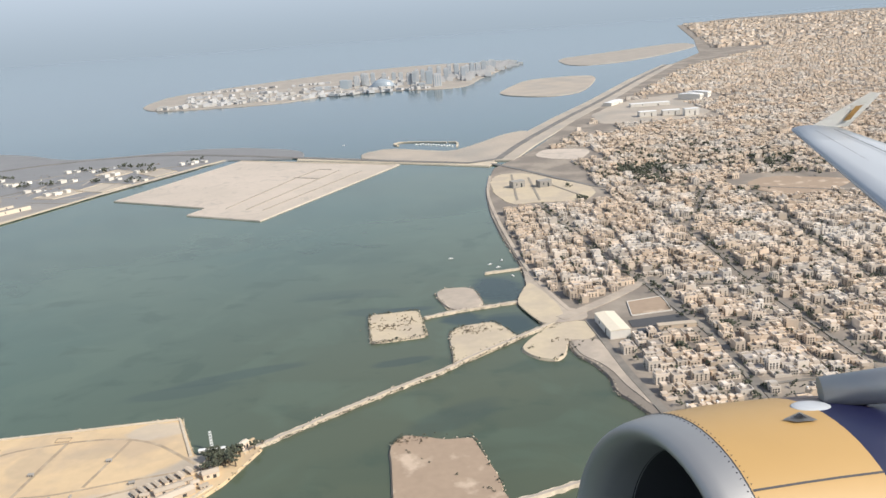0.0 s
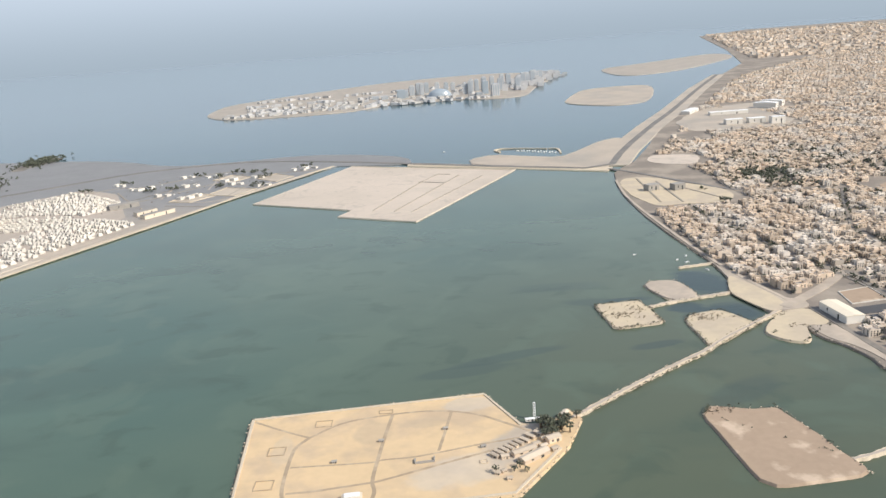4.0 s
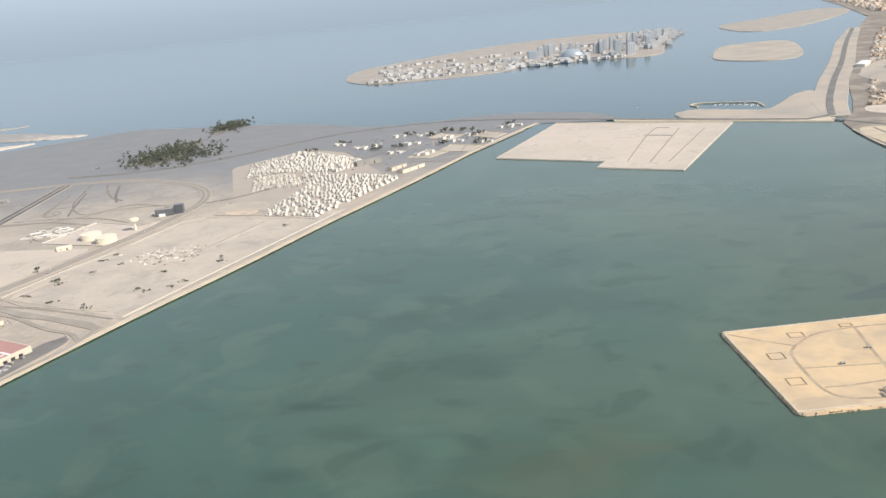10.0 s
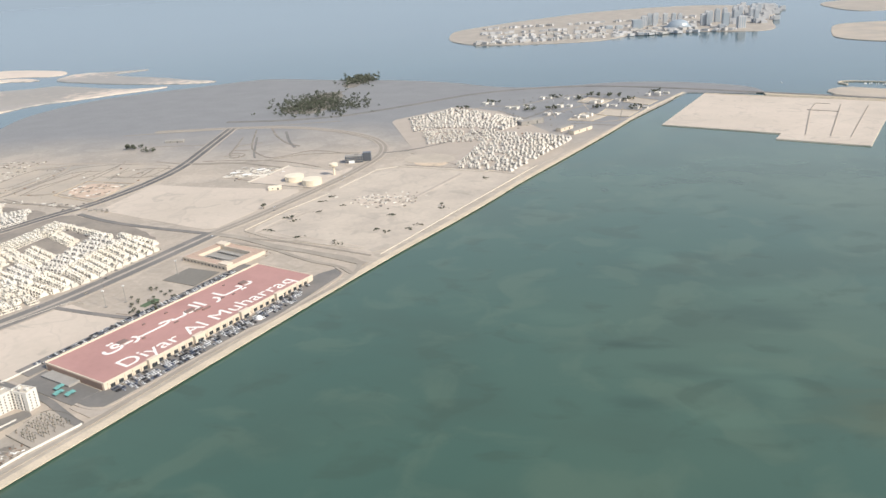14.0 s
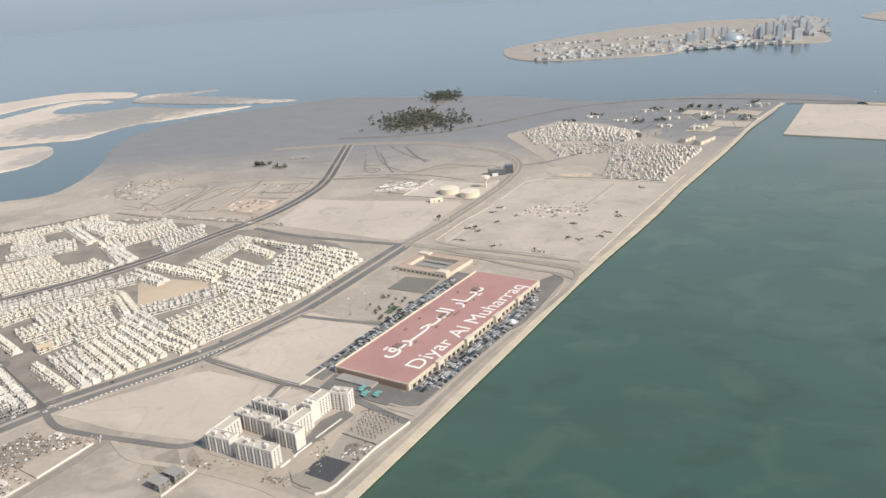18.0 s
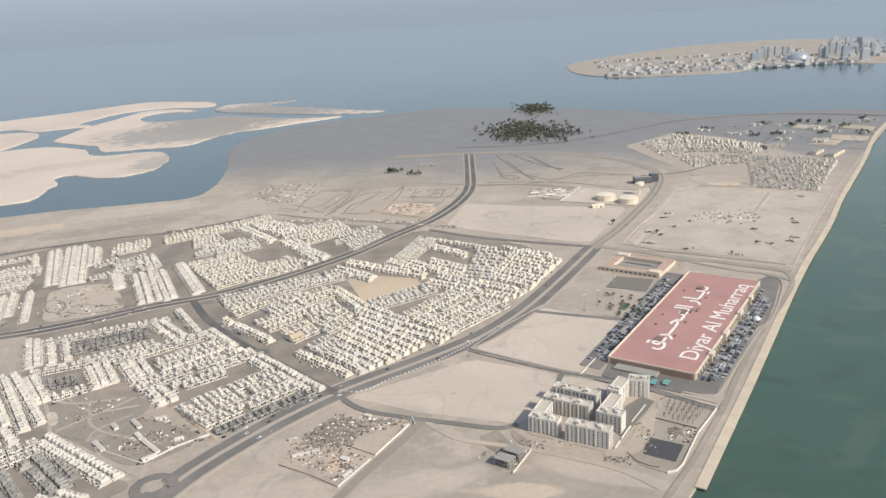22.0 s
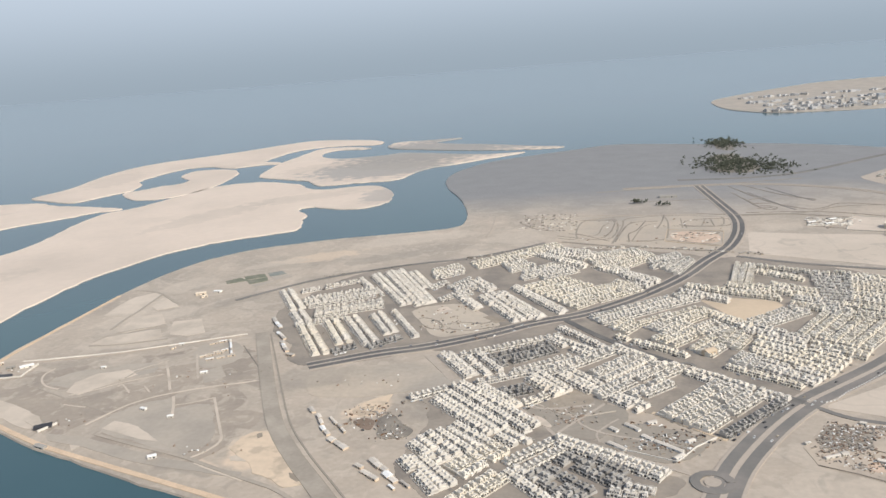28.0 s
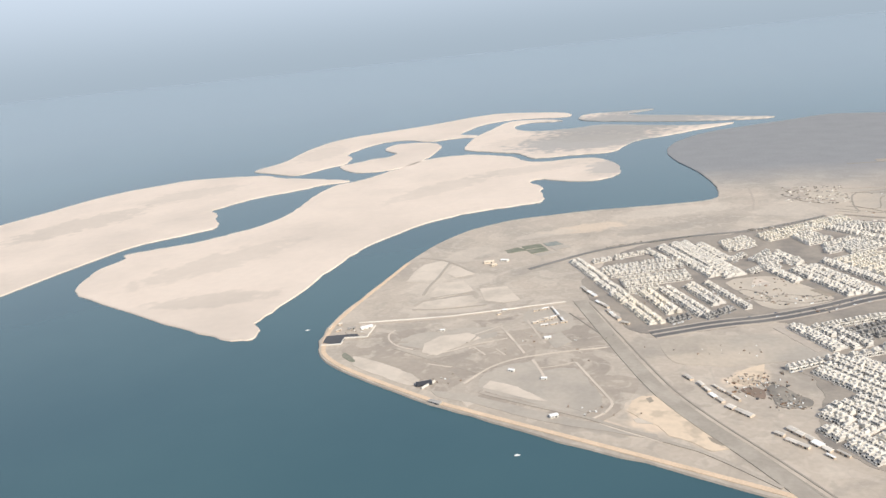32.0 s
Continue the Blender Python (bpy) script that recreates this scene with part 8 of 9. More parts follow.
# scrap and building material
rng = random.Random(21)
scrap = Soup()
for ring, n in ((((-743.4, 123.1), (-732.5, 142.5), (-702, 134), (-721.5, 121.7), (-722.4, 116.4), (-735.9, 117.1)), 620), (((-745, 106), (-746, 118), (-724, 116), (-712, 109), (-720, 92)), 260), (((-830, 115), (-820, 142), (-780, 124), (-803, 101)), 170), (((-664, 106), (-661, 113), (-650, 114), (-657, 101)), 60),
                (((-597, 123), (-592, 134), (-584, 130), (-590, 119)), 90), (((-962, 150), (-930, 160), (-924, 118), (-955, 125)), 90), (((-640, 500), (-600, 520), (-610, 545), (-655, 530)), 70),
                (((-935, 265), (-885, 290), (-895, 245), (-925, 240)), 50), (((-960, 300), (-935, 325), (-910, 300), (-940, 270)), 60), (((-850, 470), (-840, 560), (-715, 555), (-735, 445)), 60),
                (((-520, 720), (-400, 860), (-250, 850), (-380, 620)), 160)):
    xs, ys = [p[0] for p in ring], [p[1] for p in ring]
    for _ in range(n):
        x, y = rng.uniform(min(xs), max(xs)), rng.uniform(min(ys), max(ys))
        if inside(x, y, list(ring)):
            a = rng.choice((0.3, 0.9, 1.9, 2.4)) + rng.uniform(-0.2, 0.2)
            k = 0.65 if x > -760 and y < 150 else 1.0
            scrap.box(x, y, 0, k * rng.uniform(0.4, 2.4), k * rng.uniform(0.3, 0.9), 0.2 + k * rng.uniform(0.1, 0.6), math.cos(a), math.sin(a), rng.choice((0, 0, 0, 1, 2, 2, 3)))
scrap.build("site_clutter", [TRACK, METAL_WHITE, DOOR_WOOD, DARK_ASPHALT], "scrap, pallets and building material lying on the plots", "clutter")

TAN_ROOF = surface("tan_sheet_roof", (0.52, 0.43, 0.33), 0.7, 0.08, 0.6, 0.1, vary=0.18)
# ---- the lagoon: compound, sand platform, islets, marina, far island ----
for line in ([(-163.5, 600), (-125, 707), (-109, 741)], [(-146, 591), (-89, 728)], [(-132, 585), (-67, 717)], [(-128, 708), (-103, 694)], [(-109, 741), (-97, 735)]):
    road("trench", line, 0.55, TRACK, "dark survey trench in the sand platform", rounds=0)
road("trim_platform", [(-201, 823), (-36, 736)], 2.5, RIPRAP, "stone edge of the sand platform", rounds=0)
for line in ([(-187, 250), (-98, 257.5), (-86.5, 231)], [(-187, 250), (-181.5, 181.5), (-93, 188.5), (-75, 213)]):
    road("berm", line, 1.1, RIPRAP, "raised stone berm round the sand compound", z=0.35, rounds=0, thick=1.2)
for i, (x, y) in enumerate(((-97.7, 210.7), (-96.0, 212.3), (-94.1, 213.7), (-92.4, 215.1), (-90.6, 216.6), (-88.8, 218.1), (-86.4, 219.4), (-84.3, 221.8), (-81.2, 223.4))):
    shed("cabin", x, y, -47, 3.4 + 0.5 * (i % 2), 1.25, 0.9, TAN_ROOF, BEIGE_WALL, "tan-roofed barrack hut in the compound", "hut")
shed("workshop", -87.6, 212.0, 25, 8.8, 2.6, 1.3, TAN_ROOF, BEIGE_WALL, "tan-roofed workshop in the compound")
shed("workshop", -84.6, 208.2, 34, 11, 3.4, 1.5, TAN_ROOF, BEIGE_WALL, "long tan-roofed workshop beside the stone shore")
shed("cabin", -76.8, 218.5, 25, 5, 3, 1.7, TAN_ROOF, BEIGE_WALL, "tan house among trees in the compound", "hut")
for x, y, a in ((-83.0, 216.1, 25), (-77.2, 212.3, 30), (-94.3, 209.5, 10), (-80.6, 214.4, 30), (-79.5, 219.6, 15)):
    shed("cabin", x, y, a, 2.6, 1.6, 1.0, TAN_ROOF, BEIGE_WALL, "small tan hut in the compound", "hut")
shed("cabin", -70.0, 234.2, 65, 3.5, 2.2, 2.0, HALL_WALL, BEIGE_WALL, "gate house at the end of the causeway", "hut")
shed("cabin", -82.8, 233.6, 5, 3.4, 1.2, 0.9, METAL_WHITE, WHITE_WALL, "white boat shed on the shore", "hut")
shed("cabin", -78.2, 233.9, 5, 4.4, 1.2, 0.9, METAL_WHITE, WHITE_WALL, "white boat shed on the shore", "hut")
for x, y, a in ((-97.5, 200.0, -20), (-95.5, 201.0, 40), (-94, 196.5, 10)):
    shed("cabin", x, y, a, 1.8, 1.2, 0.7, TAN_ROOF, BEIGE_WALL, "small tan hut on the sand", "hut")
for x, y, a in ((-152, 214.5, 10), (-113.6, 232, 5), (-136.6, 226.5, 5), (-101, 217.5, 20)):
    shed("cabin", x, y, a, 1.6, 0.9, 0.7, GREY_CONCRETE, GREY_CONCRETE, "small grey pump housing on golden sand", "hut")
wall_line([(-124.5, 212.5), (-124.5, 209.8), (-118, 210.4), (-118, 213)], "low grey wall round a sunken pit", 0.7, 0.5, GREY_CONCRETE)
wall_line([(-102.6, 209), (-102.6, 206.8), (-100.2, 207), (-100.2, 209.2), (-102.6, 209)], "low pale kerb on the sand", 0.3, 0.3, RIPRAP)
base = new("guard_house", mesh_of("guard_house", boxed(0, 0, 0, 6.5, 3.4, 1.4, bevel=0.08), HALL_WALL))
tagged(base, "cream guard house with a walled forecourt", "building")
part("roof", boxed(0, 0.3, 1.4, 5.0, 2.2, 0.4, bevel=0.05), METAL_WHITE, base)
# flat dark panels take the place of the shaded gateways
for x in (-1.6, 1.2):
    part("gateway", boxed(x, -1.7, 0.1, 1.7, 0.12, 1.0), DARK_GLASS, base, "dark panel for a shaded gateway")
part("forecourt_wall", box(boxed(0, -4.0, 0, 10, 0.3, 0.9), -4.9, -2.3, 0, 0.3, 3.4, 0.9), HALL_WALL, base)
at(base, -144, 191.5, 0, 4)
for x0, y0, x1, y1 in ((-162, 245, -156, 240.5), (-176.5, 227.5, -170.5, 222), (-177, 206, -171, 200.5), (-138.5, 250, -133.5, 247.4)):
    wall_line([(x0, y0), (x1, y0), (x1, y1), (x0, y1), (x0, y0)], "low brown kerb round a marked plot", 0.25, 0.3, ISLAND_TRACK)
bm = bmesh.new()
for k in range(4):
    box(bm, 0.35 * (1 if k % 2 else -1), 0.35 * (1 if k > 1 else -1), 0, 0.1, 0.1, 6.0)
for k in range(6):
    box(bm, 0, 0, 0.8 + k, 0.8, 0.8, 0.08)
at(tagged(new("lattice_mast", mesh_of("lattice_mast", bm, METAL_WHITE)), "slim pale lattice mast in the compound", "mast"), -80.9, 236)
for x, y, h in ((-619.8, 255.6, 9), (-679.7, 198.5, 8), (-612, 262, 9), (-600, 300, 8)):
    mast = new("floodlight_mast", mesh_of("floodlight_mast", boxed(0, 0, 0, 0.2, 0.2, h), GREY_CONCRETE))
    tagged(mast, "tall grey floodlight mast on a plot", "mast")
    part("lamp_head", boxed(0, 0, h, 1.2, 0.4, 0.5), METAL_WHITE, mast)
    part("base", boxed(0, 0, 0, 1.6, 1.6, 0.4), GREY_CONCRETE, mast)
    at(mast, x, y)


def tree(kind, rnd):
    """A small tree: tapered trunk, limbs and a ragged crown of clumps."""
    r = (1.5, 1.0, 2.0)[kind]
    bm = bmesh.new()
    bmesh.ops.create_cone(bm, cap_ends=True, segments=6, radius1=0.16 * r, radius2=0.08 * r, depth=r, matrix=Matrix.Translation((0, 0, r / 2)))
    for k in range(3):
        a = k * 2.1
        bmesh.ops.create_cone(bm, cap_ends=False, segments=4, radius1=0.07 * r, radius2=0.02 * r, depth=0.9 * r,
                              matrix=Matrix.Translation((0.25 * r * math.cos(a), 0.25 * r * math.sin(a), 1.1 * r)) @ Matrix.Rotation(a, 4, "Z") @ Matrix.Rotation(0.7, 4, "Y"))
    trunk = new("tree", mesh_of("tree", bm, BARK))
    tagged(trunk, "small dusty green tree standing on sand", "tree", "trees")
    crown = Soup()
    for _ in range(26):
        a, d = rnd.uniform(0, 6.28), r * math.sqrt(rnd.random()) * 0.85
        crown.clump(d * math.cos(a), d * math.sin(a), r * (1.25 + 0.55 * rnd.uniform(-0.6, 1) * (1 - 0.5 * d / r)), r * rnd.uniform(0.16, 0.34), 0, rnd)
    me = bpy.data.meshes.new("crown")
    me.from_pydata(crown.verts, [], crown.faces)
    me.materials.append(LEAVES)
    ob = new("crown", me)
    ob.parent = trunk
    return trunk


rng = random.Random(33)
TREES = [tree(k, rng) for k in range(3)]
TREED = [0, 0, 0]


def plant(x, y, kind=None):
    k = rng.randrange(3) if kind is None else kind
    m = pose(x, y, 0, 0, 0, rng.uniform(0, 360)) @ Matrix.Scale(rng.uniform(0.8, 1.25), 4)
    if TREED[k]:
        ob = copy_thing(TREES[k], Matrix.Identity(4))
        ob.matrix_basis = m
    else:
        TREES[k].matrix_basis = m
    TREED[k] += 1


for x, y in ((-560, 396), (-520, 347), (-461, 419), (-588, 422), (-98, 201), (-92, 201), (-88, 200), (-90, 203), (-66, 233), (-70, 229), (-64, 236)):
    plant(x, y)
for x, y in ((-565, 400), (-558, 393), (-569, 373), (-546, 359), (-518, 345), (-549, 436), (-545, 412), (-498, 371), (-489, 366), (-472, 378), (-532, 425), (-544, 447), (-493, 401), (-460, 413), (-434, 486), (-478, 371)):
    for _ in range(9):
        bush(greens, rng.gauss(x, 1.8), rng.gauss(y, 1.2), rng.uniform(0.5, 1.1), 0.8, 5)
for i in range(26):
    plant(-611 + 24 * rng.random(), 246 + 34 * rng.random(), 1)


def young_palm():
    """A thin staked trunk under a small tuft of drooping fronds."""
    bm = bmesh.new()
    bmesh.ops.create_cone(bm, cap_ends=True, segments=6, radius1=0.11, radius2=0.07, depth=1.5, matrix=Matrix.Translation((0, 0, 0.75)))
    trunk = new("young_palm", mesh_of("young_palm", bm, BARK))
    tagged(trunk, "young palm with a thin trunk in a gravel yard", "palm tree", "palms in the yard")
    bm = bmesh.new()
    for k in range(9):
        a, rise = k * math.tau / 9, 0.16 + 0.12 * (k % 3)
        c, s = math.cos(a), math.sin(a)
        rows = []
        for r, h, w in ((0.0, 1.45, 0.04), (0.28, 1.45 + rise, 0.09), (0.55, 1.35 + rise, 0.02)):
            rows.append([bm.verts.new((c * r - s * q, s * r + c * q, h)) for q in (-w, w)])
        for p, q in zip(rows, rows[1:]):
            bm.faces.new((p[0], p[1], q[1], q[0]))
    part("crown", bm, LEAVES, trunk, "dusty green fronds")
    return trunk


PALM = young_palm()
PALM.matrix_basis = pose(-595.5, 140, 0.2)
for i in range(8):
    for j in range(7):
        if rng.random() < 0.8:
            p = Vector((-597, 139.5)).lerp(Vector((-592, 154)), (i + 0.5) / 8).lerp(Vector((-585, 133)).lerp(Vector((-576.5, 147)), (i + 0.5) / 8), (j + 0.5) / 7)
            copy_thing(PALM, Matrix.Identity(4)).matrix_basis = pose(p.x + rng.uniform(-0.2, 0.2), p.y + rng.uniform(-0.2, 0.2), 0.2, 0, 0, rng.uniform(0, 360)) @ Matrix.Scale(rng.uniform(0.75, 1.15), 4)
for _ in range(26):
    plant(-80 + 10 * rng.random(), 221 + 9 * rng.random(), rng.choice((0, 2)))
# shrubs along the islets, the causeway and the far groves
for ring, n, r in ((((-36, 348), (-13, 350), (-9, 319), (-33, 315)), 70, 0.55), (((1, 319), (5, 326), (20, 329), (25, 321), (30, 309), (2, 286)), 40, 0.6), (((-21, 229), (-17, 235), (6, 231), (14, 195)), 40, 0.5),
                   (((28, 296), (34, 286), (42, 284), (47, 291), (61, 301)), 22, 0.6)):
    ring = list(ring)
    for _ in range(n):
        i = rng.randrange(len(ring))
        p = Vector(ring[i]).lerp(Vector(ring[(i + 1) % len(ring)]), rng.random())
        bush(greens, p.x + rng.uniform(-0.6, 0.6), p.y + rng.uniform(-0.6, 0.6), r * rng.uniform(0.6, 1.5), 0.8, 5)
dry = Soup()
for cx, cy, sx, sy, n in ((-25, 331, 7, 6, 40), (-27, 331, 3, 1.5, 30), (-18, 336, 3, 5, 26), (9, 322, 5, 2.5, 46), (15, 321, 3, 2, 20), (46, 303, 3, 1, 12), (-15, 231, 3, 1.5, 24)):
    for _ in range(n):
        bush(dry, rng.gauss(cx, sx), rng.gauss(cy, sy), rng.uniform(0.3, 0.75), 0.6, 4)
dry.build("dry_shrubs", [DRY_BUSH], "low dry brown shrubs scattered on the sand islets", "shrubs")
for _ in range(120):
    f = rng.random()
    p = Vector((-62, 238)).lerp(Vector((48, 322)), f)
    bush(greens, p.x + rng.uniform(0.5, 2.5), p.y - rng.uniform(0.5, 2.5), rng.uniform(0.25, 0.6), 0.7, 4)
for cx, cy, sx, sy, n in ((-640, 1042, 12, 24, 260), (-662, 850, 20, 38, 420), (-612, 830, 14, 24, 120), (-787, 633, 5, 2, 12), (-763, 617, 4, 2, 9), (165, 620, 16, 26, 120), (268, 620, 16, 20, 70),
                          (220, 700, 30, 30, 60), *((x, y, 4, 3, 7) for x, y in ((-378, 763), (-326, 758), (-288, 750), (-399, 761), (-368, 833), (-436, 811), (-472, 784), (-303, 828), (-325, 834), (-339, 818), (-290, 795), (-250, 840)))):
    for _ in range(n):
        bush(greens, rng.gauss(cx, sx), rng.gauss(cy, sy), rng.uniform(1.4, 3.2), 1.3, 6)
for row in ((-1016, 398, -985, 414), (-940, 427, -880, 470), (-1050, 384, -1024, 400)):
    for k in range(18):
        f = k / 17
        bush(greens, row[0] + (row[2] - row[0]) * f, row[1] + (row[3] - row[1]) * f, rng.uniform(0.6, 1.0), 1.1, 4)

# houses and villas on the canal's eastern part
villas_e = Soup()
for x, y in ((-421, 772), (-412, 777), (-379, 731), (-352, 710), (-346, 715), (-384, 829), (-355, 818), (-285, 749), (-250, 836), (-262, 826), (-449, 807), (-318, 770), (-300, 800), (-330, 790), (-365, 770)):
    for k in range(2):
        a = 1.05 + rng.choice((0, 1.57))
        villas_e.shell(x + 9 * k + rng.uniform(-2, 2), y + rng.uniform(-4, 4), 0, rng.uniform(4, 7.5), rng.uniform(4, 6.5), rng.uniform(1.6, 3), math.cos(a), math.sin(a), 0, 1)
villas_e.build("scattered_villas", [WHITE_WALLS, ROOF_DECKS], "scattered cream villas in walled gardens", "houses")
for line, w, m in (([(-433, 768), (-401, 711), (-384, 717), (-347, 773), (-295, 815), (-237, 820)], 1.8, TRACK), ([(-361, 697), (-306, 681), (-242, 800)], 1.4, VERGE), ([(-358, 683), (-313, 666)], 1.4, TRACK), ([(-481, 752), (-448, 796), (-409, 787), (-358, 850), (-292, 842)], 1.6, TRACK),
                   ([(-299, 762), (-311, 688)], 1.2, TRACK), ([(-340, 807), (-336, 747)], 1.2, VERGE), ([(-378, 780), (-372, 714)], 1.2, VERGE), ([(-271, 802), (-283, 742)], 1.2, VERGE), ([(-503, 536), (-454, 520), (-412, 498)], 1.4, TRACK)):
    road("track", line, w, m, "dusty lane among walled plots by the canal")
patch("bare_plots", [(-505, 546), (-501, 579), (-470, 570), (-461, 540)], SCRAPED, "pale dug-over plot beside the canal villas", ragged=2.5)
for outline in ([(-330, 720), (-300, 705), (-285, 735), (-318, 752)], [(-296, 790), (-272, 765), (-258, 790), (-280, 812)], [(-360, 700), (-338, 690), (-320, 715), (-342, 735)], [(-345, 800), (-320, 780), (-305, 805), (-330, 825)]):
    patch("walled_plot", outline, SCRAPED, "pale walled garden plot near the canal", z=0.04, cut=0.02)
    wall_line([*outline, outline[0]], "low pale wall round a garden plot", 0.6, 0.35, RIPRAP)

# marina: curved breakwater, pontoons and boats
road("breakwater", [(-38, 850), (-44, 862), (-38, 872), (-24, 870), (14, 850)], 2.2, RIPRAP, "curved stone breakwater of a small marina", z=0.3, thick=3.0)
road("breakwater", [(24, 815), (26, 846), (16, 850)], 2.0, RIPRAP, "stone mole of a small marina", z=0.3, thick=3.0)


def boat():
    bm = bmesh.new()
    deck = [bm.verts.new((x, y, 0.5)) for x, y in ((-2.2, -0.7), (1.0, -0.7), (2.6, 0), (1.0, 0.7), (-2.2, 0.7))]
    keel = [bm.verts.new((x * 0.9, y * 0.7, -0.3)) for x, y in ((-2.2, -0.7), (1.0, -0.7), (2.4, 0), (1.0, 0.7), (-2.2, 0.7))]
    bm.faces.new(deck)
    bm.faces.new(keel[::-1])
    for i in range(5):
        bm.faces.new((keel[i], keel[(i + 1) % 5], deck[(i + 1) % 5], deck[i]))
    hull = new("boat", mesh_of("boat", bm, METAL_WHITE))
    tagged(hull, "small white motor boat moored on the water", "boat", "boats")
    part("cabin", boxed(-0.3, 0, 0.5, 1.6, 0.9, 0.7, bevel=0.1), METAL_WHITE, hull)
    part("windscreen", boxed(0.52, 0, 0.75, 0.1, 0.8, 0.4), DARK_GLASS, hull)
    return hull


first = at(boat(), -18, 852, -0.9, 30)
for i in range(13):
    copy_thing(first, pose(-14 + 2.8 * i, 850 - 2.3 * i + 4 * (i % 2), -0.9, 0, 0, 60))
for x, y, a in ((26, 414, 40), (33, 420, 70), (30, 408, 10), (36, 392, 120), (5, 430, 15), (-100, 884, 5), (-1228, 196, 30), (-1050, 60, 20)):
    copy_thing(first, pose(x, y, -0.9, 0, 0, a) @ Matrix.Scale(0.6, 4))


# far resort island: towers, a dome and low villas
def tower(x, y, w, d, h, kind):
    body = new("tower", mesh_of("tower", boxed(0, 0, 0, w, d, h), (TOWER_PALE, TOWER_GREY, TOWER_BLUE)[kind]))
    tagged(body, ("pale", "grey", "blue-grey")[kind] + " high-rise on the distant island", "tower", "distant towers")
    part("roof", boxed(0, 0, h, w * 0.6, d * 0.6, h * 0.06), TOWER_GREY, body)
    for k in range(3):
        part("glazing", boxed(-w * 0.3 + k * w * 0.3, -d / 2, h * 0.06, w * 0.14, 0.4, h * 0.86), TOWER_BLUE, body, "blue-grey glazing strip")
    for k in range(2):
        part("glazing", boxed(-w / 2, -d * 0.2 + k * d * 0.4, h * 0.06, 0.4, d * 0.16, h * 0.86), TOWER_BLUE, body, "blue-grey glazing strip")
    return at(body, x, y, 0, 8)


# distant haze is mixed into these base colours to lower their contrast
TOWER_PALE = surface("hazed_pale_render", (0.50, 0.50, 0.50), 0.6, 0.05, 0.2, 0.05)
TOWER_GREY = surface("hazed_grey_cladding", (0.41, 0.43, 0.45), 0.5, 0.05, 0.2, 0.05)
RESORT_ROOFS = surface("hazed_resort_roofs", (0.46, 0.445, 0.42), 0.8, 0.08, 0.3, 0.05, island=0.12)
TOWER_BLUE = surface("hazed_blue_glass", (0.32, 0.37, 0.41), 0.3, 0.05, 0.2, 0.05)
for x, y, w, h, kind in ((-171, 1630, 16, 22, 2), (-160, 1640, 8, 20, 1), (-149, 1678, 12, 26, 0), (-136, 1690, 10, 30, 1), (-128, 1673, 9, 31, 0), (-118, 1720, 9, 28, 1), (-39, 1623, 9, 29, 0), (-30, 1618, 7, 31, 1),
                         (-24, 1660, 8, 33, 0), (-12, 1680, 8, 30, 1), (0, 1600, 12, 32, 2), (4, 1690, 10, 34, 1), (16, 1540, 15, 29, 0), (22, 1700, 9, 34, 0), (36, 1668, 9, 30, 1), (44, 1710, 9, 36, 0),
                         (60, 1730, 10, 34, 1), (70, 1640, 9, 33, 1), (82, 1720, 9, 30, 0), (95, 1760, 10, 32, 1), (110, 1800, 10, 28, 0), (125, 1830, 10, 30, 1), (-95, 1740, 9, 24, 0), (-75, 1750, 9, 22, 1),
                         (-60, 1760, 9, 20, 0), (140, 1880, 12, 24, 0), (155, 1930, 12, 22, 1), (-15, 1560, 12, 9, 1), (-205, 1640, 14, 9, 0), (-225, 1650, 14, 8, 1)):
    tower(x, y, w, w * 0.8, h * 0.78, kind)
bm = bmesh.new()
bmesh.ops.create_uvsphere(bm, u_segments=24, v_segments=10, radius=1.0, matrix=Matrix.Diagonal((24, 16, 17, 1)))
bmesh.ops.delete(bm, geom=[v for v in bm.verts if v.co.z < -0.5], context="VERTS")
dome = tagged(new("domed_hall", mesh_of("domed_hall", bm, TOWER_BLUE)), "wide grey-green arched hall on the distant island", "building")
part("plinth", boxed(0, 0, 0, 54, 30, 3), TOWER_GREY, dome)
at(dome, -92, 1600)
resort = Soup()
rng = random.Random(8)
for _ in range(330):
    f = rng.random()
    x = -500 + 500 * f
    y = 1450 + 60 * f + rng.choice((6, 18, 60, 120, 200, 320)) + rng.uniform(-6, 6)
    a = rng.uniform(0, 3)
    resort.shell(x, y, 0, rng.uniform(7, 15), rng.uniform(6, 11), rng.uniform(2.5, 5.5), math.cos(a), math.sin(a), rng.choice((0, 0, 1)), 1)
for _ in range(120):
    f = rng.random()
    resort.shell(60 + 140 * f + rng.uniform(-40, 40), 1650 + 420 * f + rng.uniform(-60, 60), 0, 12, 9, rng.uniform(3, 10), 1, 0, 0, 1)
resort.build("resort_villas", [TOWER_PALE, RESORT_ROOFS], "low white villas along the distant island", "houses")

# the town's shore: beach, plots, hall and courts
patch("sandy_shore", [(43, 398), (47, 390), (51, 359), (55, 339), (64, 333), (62, 323), (48, 323), (43, 324), (38, 346), (36, 352), (40, 361), (43, 378)], TOWN_SAND, "pale trampled sand along the town shore", ragged=1.2)
patch("sandy_shore", [(49.7, 301.1), (62.1, 302.3), (63.1, 294.0), (65.2, 275.8), (69.9, 241.0), (67.2, 243.9), (63.2, 257.5), (60.7, 270.6), (57.1, 278.8), (52.2, 287.1)], TOWN_SAND, "brownish trampled sand along the town street", ragged=0.5)
